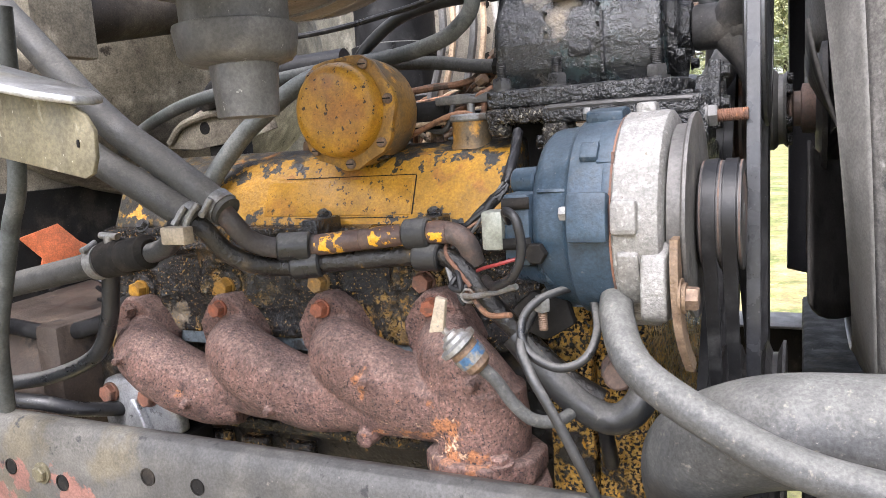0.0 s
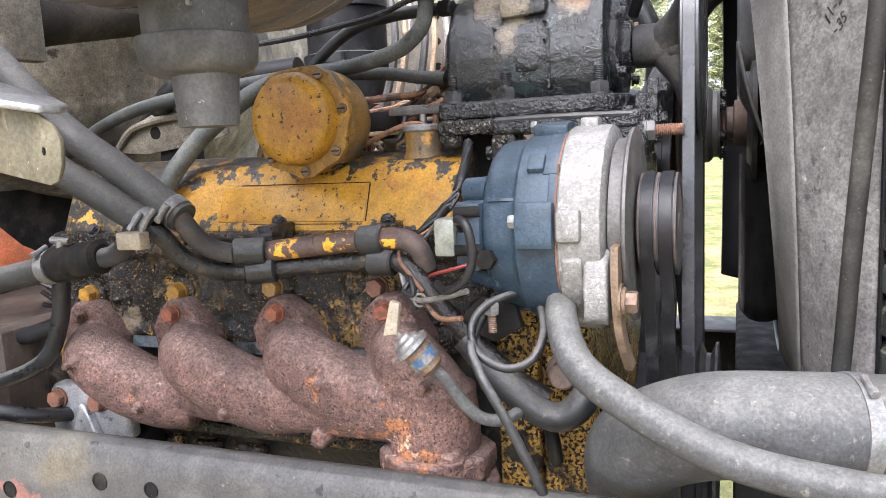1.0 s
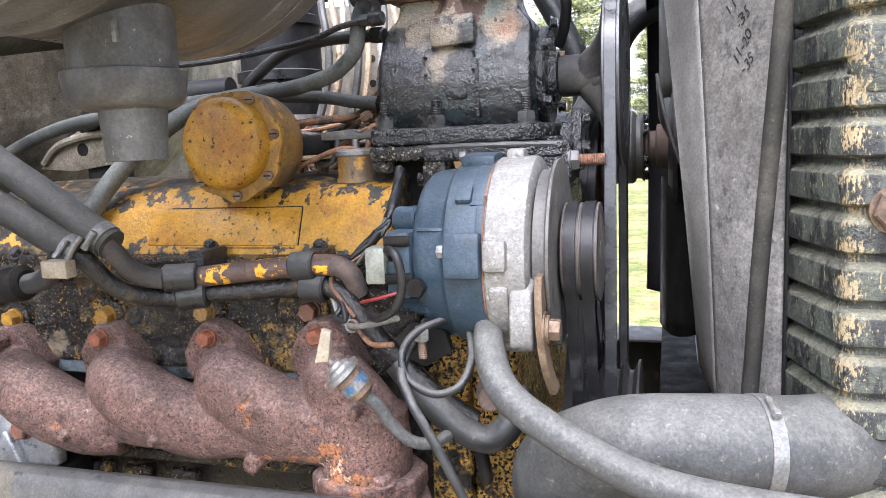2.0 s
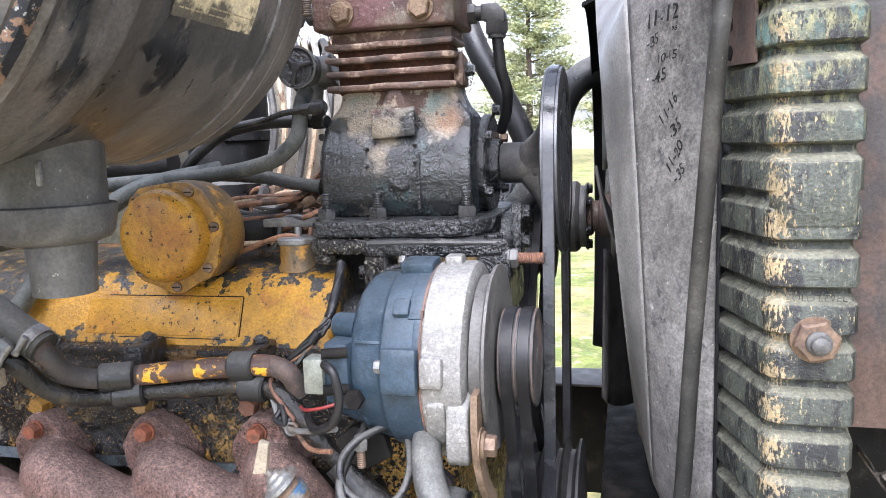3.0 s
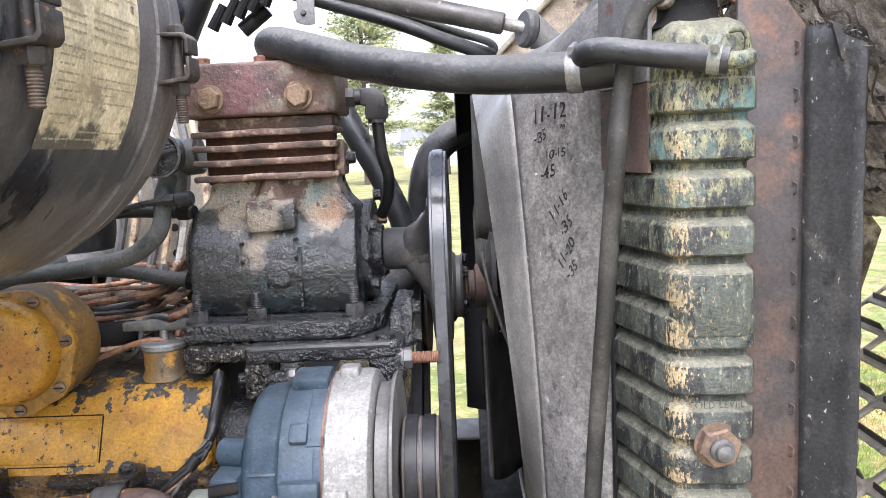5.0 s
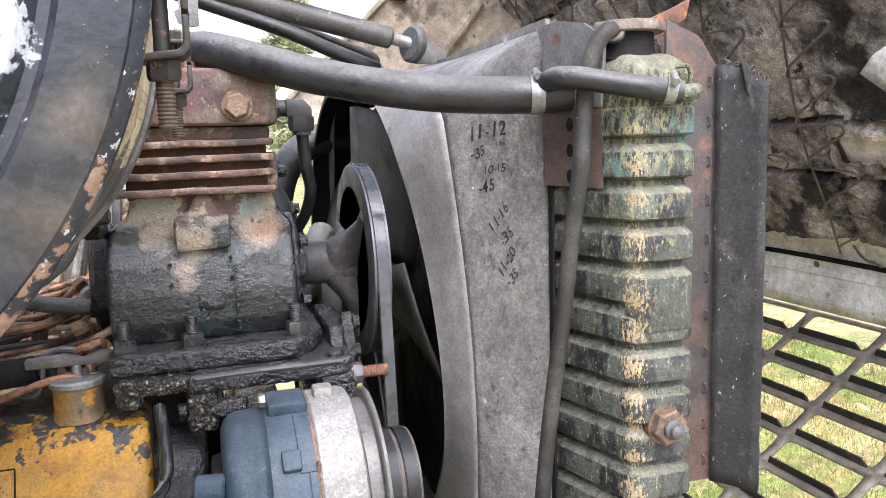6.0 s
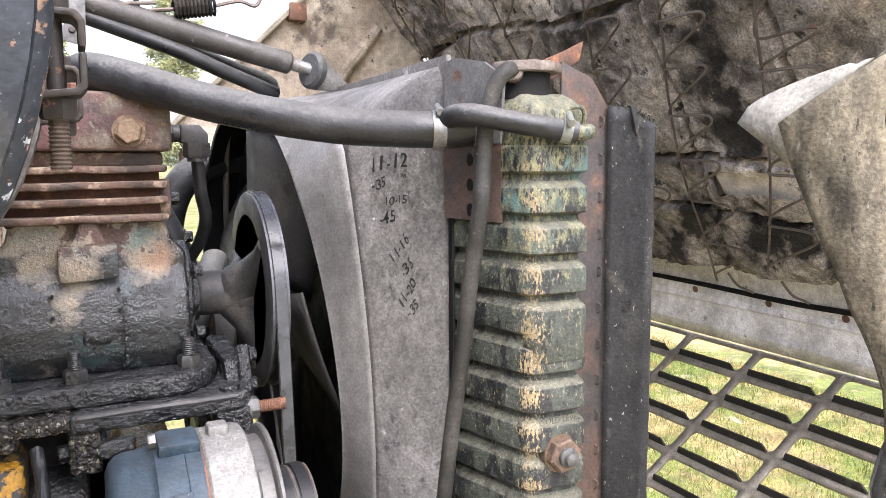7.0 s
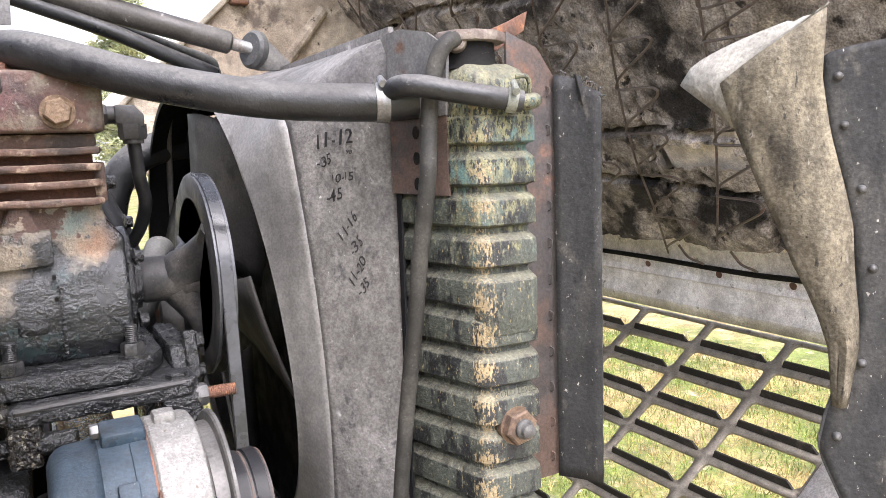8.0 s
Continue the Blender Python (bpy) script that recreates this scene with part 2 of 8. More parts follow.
MANIFOLD = surf("rusty_cast_manifold", (0.142, 0.080, 0.064), 0.78, layers=[((0.085, 0.048, 0.041), 60, 0.52, 0.66, 0.8, None), ((0.30, 0.125, 0.055), 22, 0.64, 0.69, 0.8, None), ((0.30, 0.125, 0.055), 40, 1.27, 1.45, 0.8, None, [(0.0, 0.76, 0.99, 0.10), (0.07, 0.76, 0.985, 0.08), (0.06, 0.76, 1.03, 0.06)]), ((0.50, 0.33, 0.21), 70, 0.675, 0.69, 0.85, None), ((0.50, 0.33, 0.21), 110, 1.40, 1.45, 0.85, None, [(0.0, 0.76, 0.985, 0.10), (-0.15, 0.76, 0.985, 0.06), (0.06, 0.755, 1.01, 0.05)]), ((0.030, 0.020, 0.020), 360, 0.575, 0.61, 0.8, None), ((0.24, 0.15, 0.12), 340, 0.65, 0.69, 0.85, None)], grain=0.25, grain_scale=200, bump=1.0, bump_scale=330, spec=0.4, dust=((0.27, 0.20, 0.175), 0.3))
RUST = surf("rusty_steel", (0.145, 0.072, 0.046), 0.78, layers=[((0.075, 0.05, 0.042), 24, 0.46, 0.62, 0.75, None), ((0.24, 0.11, 0.055), 60, 0.58, 0.66, 0.85, None)], bump=0.35)
RUST_BROWN = surf("brown_rusty_plate", (0.095, 0.062, 0.048), 0.75, layers=[((0.050, 0.044, 0.042), 13, 0.46, 0.6, 0.7, None), ((0.17, 0.082, 0.048), 14, 0.60, 0.72, 0.8, None)], bump=0.25, bump_scale=180)
BOLT_RUST = surf("rusty_bolt", (0.155, 0.066, 0.040), 0.7, layers=[((0.11, 0.06, 0.042), 70, 0.48, 0.62, 0.75, None), ((0.26, 0.125, 0.065), 160, 0.6, 0.68, 0.8, None)], bump=0.3, bump_scale=320)
BOLT_TAN = surf("tan_rusted_bolt", (0.17, 0.115, 0.072), 0.65, 0.2, layers=[((0.11, 0.07, 0.042), 80, 0.48, 0.62, 0.75, None), ((0.24, 0.175, 0.12), 160, 0.6, 0.68, 0.75, None)], bump=0.4, bump_scale=320)
BOLT_RED = surf("red_rusted_bolt", (0.20, 0.062, 0.030), 0.75, layers=[((0.12, 0.05, 0.03), 90, 0.50, 0.62, 0.8, None), ((0.30, 0.12, 0.06), 200, 0.6, 0.68, 0.8, None)], bump=0.4, bump_scale=320)
GASKET = surf("blue_grey_gasket", (0.16, 0.19, 0.21), 0.6, layers=[((0.05, 0.05, 0.05), 50, 0.5, 0.62, 0.7, None)], bump=0.1)
STEEL = surf("dull_steel", (0.23, 0.23, 0.225), 0.48, 0.6, layers=[((0.15, 0.125, 0.10), 40, 0.50, 0.68, 0.65, 0.3)], bump=0.12)
ALU = surf("cast_aluminium", (0.200, 0.194, 0.182), 0.55, 0.25, layers=[((0.175, 0.168, 0.156), 40, 0.52, 0.66, 0.65, 0.1), ((0.32, 0.315, 0.30), 160, 0.54, 0.66, 0.5, 0.3), ((0.12, 0.105, 0.085), 120, 0.65, 0.71, 0.8, 0.1)], bump=0.35, bump_scale=300)
GALV = surf("weathered_galvanised_steel", (0.36, 0.365, 0.37), 0.42, 0.6, layers=[((0.28, 0.26, 0.20), 16, 0.5, 0.66, 0.65, 0.3)], bump=0.08)
REGULATOR = surf("pale_dirty_zinc", (0.20, 0.21, 0.18), 0.5, 0.3, layers=[((0.13, 0.13, 0.11), 30, 0.5, 0.66, 0.6, 0.2)], bump=0.1)
GALV_DIRTY = surf("dirty_galvanised_steel", (0.115, 0.100, 0.062), 0.6, 0.15, layers=[((0.085, 0.076, 0.050), 22, 0.46, 0.62, 0.75, 0.1), ((0.18, 0.165, 0.12), 60, 0.60, 0.68, 0.6, 0.2), ((0.36, 0.34, 0.28), 170, 0.64, 0.69, 0.6, 0.2)], bump=0.2, stretch=(1.4, 1.4, 0.6))
BLUE = surf("grey_blue_paint", (0.021, 0.038, 0.057), 0.4, layers=[((0.036, 0.057, 0.081), 14, 0.46, 0.66, 0.55, None), ((0.10, 0.108, 0.112), 60, 0.61, 0.72, 0.7, None), ((0.020, 0.026, 0.033), 24, 0.58, 0.70, 0.5, None)], bump=0.18, bump_scale=240, dust=((0.13, 0.145, 0.15), 0.15), spec=0.4)
GREY_DARK = surf("dusty_dark_steel", (0.040, 0.039, 0.038), 0.5, 0.2, layers=[((0.085, 0.08, 0.073), 26, 0.5, 0.68, 0.7, 0.1)], bump=0.12)
GREY_METAL = surf("dusty_grey_metal", (0.085, 0.083, 0.080), 0.55, 0.25, layers=[((0.135, 0.13, 0.12), 20, 0.5, 0.7, 0.7, 0.1)], bump=0.12)
PULLEY = surf("worn_dark_pulley", (0.038, 0.037, 0.037), 0.5, 0.2, layers=[((0.085, 0.078, 0.070), 22, 0.52, 0.7, 0.65, 0.1)], bump=0.12, spec=0.4)
FAN_GREY = surf("grey_pressed_fan", (0.105, 0.100, 0.094), 0.5, 0.25, layers=[((0.16, 0.15, 0.135), 16, 0.5, 0.66, 0.65, 0.1), ((0.05, 0.048, 0.045), 40, 0.56, 0.68, 0.6, 0.1)], bump=0.12)
# Lighter, bluer than the pulley: the rim's highlight is put into the colour.
PULLEY_RIM = surf("glinting_pulley_rim", (0.085, 0.088, 0.095), 0.35, 0.4, bump=0.05)
SHROUD = surf("faded_grey_shroud", (0.122, 0.116, 0.109), 0.6, layers=[((0.175, 0.167, 0.157), 6, 0.46, 0.64, 0.65, None), ((0.070, 0.067, 0.065), 4, 0.52, 0.66, 0.55, None), ((0.27, 0.262, 0.25), 34, 0.62, 0.72, 0.75, None), ((0.075, 0.074, 0.073), 60, 0.59, 0.68, 0.7, None), ((0.44, 0.43, 0.41), 130, 0.66, 0.71, 0.8, None)], grain=0.22, grain_scale=110, bump=0.2, bump_scale=240, stretch=(1.15, 1.15, 0.85), spec=0.35)
# Lighter copy of the shroud grey: the light the lip catches is coloured in.
SHROUD_LIP = surf("lit_grey_lip", (0.168, 0.162, 0.152), 0.44, layers=[((0.21, 0.20, 0.187), 5, 0.46, 0.66, 0.45, None), ((0.11, 0.105, 0.10), 26, 0.62, 0.72, 0.6, None)], bump=0.08, bump_scale=200, spec=0.5)
STAINED_SHEET = surf("rust_stained_grey_sheet", (0.11, 0.108, 0.105), 0.6, layers=[((0.17, 0.165, 0.16), 14, 0.48, 0.64, 0.7, None), ((0.11, 0.06, 0.04), 22, 0.56, 0.66, 0.8, None), ((0.045, 0.042, 0.04), 40, 0.60, 0.68, 0.7, None)], bump=0.15, spec=0.35)
VENT = surf("grey_brown_vent_hose", (0.028, 0.027, 0.024), 0.6, layers=[((0.052, 0.049, 0.042), 16, 0.48, 0.66, 0.8, None), ((0.13, 0.12, 0.105), 170, 0.64, 0.72, 0.9, None)], bump=0.15, spec=0.3)
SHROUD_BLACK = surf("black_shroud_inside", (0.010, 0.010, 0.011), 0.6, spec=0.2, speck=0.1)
FAN = surf("grimy_grey_fan", (0.048, 0.045, 0.042), 0.6, layers=[((0.080, 0.074, 0.066), 9, 0.46, 0.66, 0.7, None), ((0.022, 0.021, 0.020), 20, 0.54, 0.68, 0.6, None)], spec=0.3)
TANK = surf("patina_brass_tank", (0.050, 0.056, 0.045), 0.6, layers=[((0.125, 0.132, 0.082), 34, 1.0, 1.45, 0.7, None, [(0.53, 0.77, 1.58, 0.27)]), ((0.060, 0.088, 0.075), 70, 1.15, 1.45, 0.7, None, [(0.53, 0.77, 1.53, 0.24)]), ((0.012, 0.0130, 0.0135), 42, 0.46, 0.565, 0.5, None), ((0.105, 0.11, 0.082), 170, 0.56, 0.66, 0.75, None), ((0.23, 0.19, 0.10), 280, 0.605, 0.665, 0.75, None), ((0.26, 0.20, 0.11), 320, 1.16, 1.40, 0.75, None, [(0.510, 0.768, 1.08 + 0.03 * i, 0.030) for i in range(17)]), ((0.175, 0.17, 0.092), 120, 1.20, 1.60, 0.75, None, [(0.535, 0.77, 1.56, 0.30)]), ((0.022, 0.025, 0.024), 240, 1.50, 1.62, 0.6, None, [(0.535, 0.77, 1.55, 0.30)]), ((0.080, 0.140, 0.128), 80, 1.30, 1.60, 0.7, None, [(0.562, 0.765, 1.525, 0.06), (0.50, 0.79, 1.50, 0.05)])], bump=0.5, bump_scale=280, stretch=(1.3, 1.3, 0.55), dust=((0.185, 0.178, 0.130), 0.6))
CAP_TAN = surf("dusty_tan_cap", (0.13, 0.10, 0.085), 0.75, layers=[((0.22, 0.19, 0.16), 40, 0.5, 0.64, 0.85, None), ((0.09, 0.05, 0.035), 60, 0.58, 0.68, 0.8, None)], bump=0.3)
CANISTER = surf("dusty_black_canister", (0.128, 0.120, 0.116), 0.42, layers=[((0.075, 0.069, 0.064), 4, 0.46, 0.60, 0.40, None), ((0.150, 0.120, 0.100), 5, 0.58, 0.74, 0.7, None), ((0.026, 0.028, 0.031), 6.5, 0.60, 0.66, 0.35, None), ((0.060, 0.060, 0.060), 22, 0.98, 1.25, 0.45, None, [(0.098, 0.60 + 0.022 * i, 1.505, 0.055) for i in range(6)]), ((0.016, 0.017, 0.019), 26, 0.96, 1.10, 0.3, None, [(0.098, 0.612, 1.505, 0.026), (0.092, 0.617, 1.497, 0.026), (0.087, 0.621, 1.490, 0.026), (0.080, 0.624, 1.481, 0.026), (0.071, 0.622, 1.472, 0.024), (0.090, 0.595, 1.494, 0.020)]), ((0.20, 0.18, 0.155), 60, 0.62, 0.72, 0.85, None)], grain=0.2, bump=0.14, stretch=(0.7, 1.9, 0.7), dust=((0.36, 0.325, 0.285), 0.75))
# Blue-black cap; its pale chips are spread wider to paint the sky's reflection.
CANISTER_CAP = surf("chipped_cap_with_painted_sheen", (0.024, 0.028, 0.036), 0.32, layers=[((0.062, 0.065, 0.070), 8, 0.50, 0.68, 0.55, None), ((0.085, 0.068, 0.052), 5, 0.58, 0.70, 0.6, None), ((0.30, 0.31, 0.32), 46, 0.625, 0.68, 0.7, None), ((0.26, 0.15, 0.085), 38, 0.68, 0.70, 0.8, None), ((0.40, 0.42, 0.45), 75, 1.38, 1.50, 0.7, None, [(0.098, 0.452, 1.559, 0.04), (0.098, 0.452, 1.585, 0.04), (0.094, 0.452, 1.535, 0.03), (0.075, 0.452, 1.56, 0.05)]), ((0.085, 0.072, 0.056), 9, 1.25, 1.9, 0.6, None, [(0.107, 0.459, 1.535, 0.05), (0.10, 0.459, 1.50, 0.06)])], bump=0.08, spec=0.4)
STRAP = surf("dusty_brown_black_strap", (0.030, 0.026, 0.023), 0.55, layers=[((0.075, 0.060, 0.048), 40, 0.48, 0.64, 0.75, None), ((0.16, 0.085, 0.05), 120, 0.62, 0.68, 0.8, None)], bump=0.2, spec=0.4, dust=((0.16, 0.145, 0.125), 0.6))
CHIPPED = surf("chipped_rusty_rim", (0.020, 0.023, 0.029), 0.5, layers=[((0.22, 0.140, 0.095), 75, 0.54, 0.58, 0.8, None), ((0.36, 0.37, 0.38), 130, 0.60, 0.62, 0.6, None)], bump=0.2, spec=0.4)
PAPER = surf("yellowed_label", (0.60, 0.52, 0.35), 0.65, layers=[((0.47, 0.40, 0.25), 10, 0.45, 0.65, 0.7, None), ((0.34, 0.28, 0.18), 28, 0.52, 0.66, 0.75, None), ((0.13, 0.11, 0.08), 70, 0.60, 0.70, 0.75, None), ((0.10, 0.09, 0.07), 40, 1.02, 1.35, 0.8, None, [(0.098, 0.60 + 0.022 * i, 1.512, 0.045) for i in range(6)])], bump=0.05)
INK = surf("faded_print", (0.33, 0.28, 0.185), 0.7, bump=0, speck=0)
MARKER = surf("black_marker_ink", (0.012, 0.012, 0.013), 0.5, bump=0, speck=0)
DUCT = surf("grey_dusty_rubber_duct", (0.080, 0.077, 0.073), 0.5, layers=[((0.135, 0.126, 0.114), 9, 0.46, 0.64, 0.75, None), ((0.060, 0.058, 0.056), 14, 0.48, 0.60, 0.6, None), ((0.28, 0.27, 0.25), 110, 0.65, 0.71, 0.8, None)], bump=0.12)
RAIL = surf("painted_frame_rail", (0.054, 0.053, 0.051), 0.5, layers=[((0.090, 0.080, 0.060), 6, 0.96, 1.35, 0.75, None, [(-0.62, 0.70, 0.98, 0.40)]), ((0.085, 0.081, 0.073), 9, 0.46, 0.62, 0.7, None), ((0.095, 0.083, 0.060), 16, 0.95, 1.5, 0.75, None, [(-0.44, 0.70, 0.985, 0.10), (-0.33, 0.70, 0.98, 0.07)]), ((0.15, 0.075, 0.060), 30, 1.02, 1.12, 0.7, None, [(-0.39, 0.70, 0.915, 0.07), (-0.48, 0.70, 0.93, 0.04), (-0.52, 0.70, 0.90, 0.06)]), ((0.018, 0.018, 0.019), 30, 0.60, 0.67, 0.5, None), ((0.15, 0.14, 0.125), 80, 0.64, 0.72, 0.8, None)], bump=0.15, spec=0.35)
FIREWALL = surf("dusty_tan_firewall", (0.215, 0.192, 0.152), 0.75, layers=[((0.10, 0.087, 0.070), 4, 0.46, 0.62, 0.8, None), ((0.34, 0.305, 0.245), 9, 0.54, 0.66, 0.8, None), ((0.040, 0.034, 0.028), 30, 0.60, 0.70, 0.85, None), ((0.24, 0.215, 0.17), 60, 0.64, 0.72, 0.85, None)], grain=0.22, bump=0.2, spec=0.2)
FIREWALL_DARK = surf("dark_brown_cowl", (0.030, 0.024, 0.019), 0.8, layers=[((0.065, 0.054, 0.042), 8, 0.48, 0.64, 0.85, None)], bump=0.2, spec=0.2)
CREAM = surf("dusty_cream_paint", (0.36, 0.325, 0.265), 0.7, layers=[((0.25, 0.22, 0.175), 9, 0.46, 0.64, 0.75, None), ((0.13, 0.11, 0.085), 30, 0.60, 0.69, 0.8, None)], bump=0.12)
ORANGE = surf("orange_paint", (0.62, 0.17, 0.07), 0.5, bump=0.05)
COPPER = surf("brown_steel_line", (0.26, 0.135, 0.078), 0.6, 0.25, layers=[((0.055, 0.036, 0.026), 50, 0.47, 0.62, 0.65, 0.1)], bump=0.2)
LINE_GREY = surf("pale_grey_line", (0.36, 0.345, 0.315), 0.55, 0.2, layers=[((0.14, 0.125, 0.105), 40, 0.5, 0.66, 0.7, None)], bump=0.1)
LINE_TAN = surf("tan_rusted_line", (0.46, 0.34, 0.23), 0.65, 0.1, layers=[((0.10, 0.062, 0.038), 50, 0.5, 0.64, 0.75, None)], bump=0.2)
WIRE_BLACK = surf("black_wire", (0.014, 0.014, 0.015), 0.4, layers=[((0.05, 0.048, 0.045), 60, 0.58, 0.68, 0.6, None)], bump=0.15, bump_scale=300, spec=0.4)
WIRE_RED = surf("red_wire", (0.20, 0.020, 0.018), 0.5, bump=0)
INSULATION = surf("sooty_hood_insulation", (0.30, 0.268, 0.235), 0.95, layers=[((0.44, 0.39, 0.335), 6, 0.50, 0.64, 0.95, None), ((0.13, 0.115, 0.102), 9, 0.48, 0.62, 0.95, None), ((0.040, 0.036, 0.033), 3.2, 0.52, 0.63, 0.9, None), ((0.045, 0.040, 0.036), 24, 0.58, 0.66, 0.9, None), ((0.45, 0.41, 0.35), 60, 0.63, 0.71, 0.95, None), ((0.034, 0.031, 0.029), 16, 0.85, 1.30, 0.9, None, [(1.09, 1.08, 1.565, 0.10), (1.183, 1.25, 1.435, 0.11), (1.19, 0.95, 1.42, 0.10), (1.20, 1.10, 1.41, 0.10), (1.11, 0.95, 1.53, 0.09), (0.97, 1.061, 1.714, 0.07), (1.0, 1.061, 1.674, 0.07), (1.035, 1.06, 1.624, 0.07), (1.066, 1.06, 1.581, 0.07), (1.229, 1.38, 1.355, 0.09), (1.212, 1.254, 1.378, 0.09), (1.213, 1.146, 1.376, 0.08), (1.2, 1.052, 1.395, 0.07)])], grain=0.35, bump=0.8, bump_scale=120, spec=0.15)
STRUT = surf("worn_brown_grey_cylinder", (0.058, 0.053, 0.048), 0.45, 0.2, layers=[((0.10, 0.094, 0.085), 10, 0.48, 0.64, 0.6, 0.1), ((0.23, 0.225, 0.215), 60, 0.64, 0.70, 0.5, 0.3)], bump=0.15)
HOOD_PAINT = surf("dusty_fibreglass", (0.80, 0.77, 0.745), 0.5, layers=[((0.58, 0.55, 0.51), 8, 0.46, 0.64, 0.65, None), ((0.24, 0.22, 0.18), 40, 0.62, 0.72, 0.7, None)], bump=0.08)
BEIGE = surf("beige_fibreglass", (0.70, 0.64, 0.55), 0.5, layers=[((0.44, 0.39, 0.32), 12, 0.52, 0.70, 0.6, None), ((0.24, 0.205, 0.165), 40, 0.64, 0.72, 0.7, None)], bump=0.06)
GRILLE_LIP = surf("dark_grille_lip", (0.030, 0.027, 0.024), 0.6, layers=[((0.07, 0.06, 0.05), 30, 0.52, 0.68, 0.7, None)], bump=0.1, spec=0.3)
FENDER_BROWN = surf("dirty_brown_fender_liner", (0.29, 0.235, 0.175), 0.8, layers=[((0.42, 0.36, 0.28), 6, 0.46, 0.62, 0.85, None), ((0.085, 0.065, 0.048), 9, 0.54, 0.66, 0.8, None), ((0.05, 0.04, 0.032), 40, 0.62, 0.68, 0.8, None)], grain=0.25, bump=0.3)
GRILLE = surf("dirty_grille_plastic", (0.20, 0.175, 0.14), 0.6, layers=[((0.28, 0.25, 0.205), 14, 0.46, 0.64, 0.7, None), ((0.10, 0.085, 0.07), 40, 0.58, 0.68, 0.7, None)], bump=0.1)
FLAP = surf("weathered_olive_mudflap", (0.125, 0.108, 0.078), 0.85, layers=[((0.175, 0.152, 0.108), 9, 0.48, 0.62, 0.85, None), ((0.060, 0.052, 0.038), 16, 0.52, 0.66, 0.8, None), ((0.22, 0.20, 0.165), 80, 0.60, 0.70, 0.9, None), ((0.038, 0.034, 0.028), 130, 0.60, 0.67, 0.8, None)], grain=0.25, bump=0.4, bump_scale=220, stretch=(1.5, 1.5, 0.6), spec=0.25)
FLAP_PALE = surf("pale_dusty_flap_back", (0.33, 0.315, 0.275), 0.9, layers=[((0.24, 0.225, 0.185), 20, 0.5, 0.66, 0.9, None), ((0.42, 0.40, 0.36), 70, 0.58, 0.68, 0.9, None)], bump=0.3, spec=0.2)
FLAP_DARK = surf("dark_rubber_apron", (0.030, 0.030, 0.030), 0.7, layers=[((0.058, 0.056, 0.052), 8, 0.48, 0.66, 0.8, None), ((0.080, 0.075, 0.066), 34, 0.58, 0.70, 0.85, None), ((0.27, 0.255, 0.225), 200, 0.655, 0.69, 0.9, None), ((0.015, 0.015, 0.015), 22, 0.60, 0.68, 0.6, None)], grain=0.2, bump=0.25, spec=0.3, stretch=(1.3, 1.3, 0.7))
WIRE_RUST = surf("rusty_spring_wire", (0.120, 0.096, 0.080), 0.45, 0.3, layers=[((0.11, 0.060, 0.044), 50, 0.55, 0.66, 0.8, 0.0)], bump=0.1)
# First layer: unseen bare-earth patch added by the truck for less green bounce.
GRASS = surf("lawn", (0.135, 0.160, 0.035), 0.9, layers=[((0.27, 0.225, 0.185), 4.0, 0.72, 1.0, 0.95, None, [(-0.2, -0.4, 0.0, 2.6), (-1.5, -1.0, 0.0, 2.6), (1.0, -1.2, 0.0, 2.4)]), ((0.31, 0.24, 0.105), 1.1, 0.44, 0.60, 0.95, None), ((0.12, 0.165, 0.035), 3.1, 0.58, 0.70, 0.9, None), ((0.38, 0.30, 0.15), 9, 0.56, 0.66, 0.95, None)], grain=0.3, grain_scale=40, bump=0.8, bump_scale=60, speck=0)
BLADE = surf("grass_blades", (0.130, 0.185, 0.028), 0.7, layers=[((0.34, 0.24, 0.09), 3.2, 0.46, 0.56, 0.8, None), ((0.40, 0.31, 0.14), 40, 0.56, 0.62, 0.8, None)], grain=0.4, grain_scale=30, bump=0, speck=0)
# Paler than real foliage: the bright overcast haze is mixed into the colour.
NEEDLES = surf("haze_paled_needles", (0.24, 0.27, 0.135), 0.8, layers=[((0.34, 0.33, 0.16), 1.3, 0.46, 0.62, 0.85, None)], grain=0.3, grain_scale=8, bump=0, speck=0)
BARK = surf("bark", (0.09, 0.07, 0.055), 0.9)
SIDING = surf("white_siding", (0.78, 0.78, 0.76), 0.6, bump=0, speck=0)
GARAGE = surf("beige_garage_door", (0.46, 0.42, 0.36), 0.6, bump=0, speck=0)
ROOF = surf("grey_shingle", (0.16, 0.16, 0.17), 0.9, bump=0, speck=0)
TAPE = surf("blue_tape", (0.030, 0.085, 0.165), 0.6, layers=[((0.16, 0.15, 0.13), 90, 0.46, 0.58, 0.85, None)], bump=0.15)
BELL = surf("grimy_brown_bell_housing", (0.045, 0.032, 0.024), 0.7, layers=[((0.085, 0.062, 0.045), 10, 0.48, 0.64, 0.75, None), ((0.018, 0.014, 0.012), 20, 0.54, 0.66, 0.7, None)], bump=0.3)
BRASS = surf("brown_brass_fitting", (0.20, 0.135, 0.092), 0.5, 0.4, layers=[((0.10, 0.068, 0.050), 60, 0.46, 0.62, 0.65, 0.2), ((0.28, 0.19, 0.11), 40, 0.60, 0.68, 0.5, 0.4)], bump=0.15)
CHALK = surf("pale_plastic_tab", (0.28, 0.235, 0.175), 0.6, bump=0.1)


# ---- mesh helpers: every bmesh is in world metres ----
ORIGIN = {}


def thing(name, at, label, category, group="", kind=""):
    ob = new(name)
    ob.empty_display_size = 0.02
    ob.location = at
    ORIGIN[ob] = Vector(at)
    return tagged(ob, label, category, group, kind)


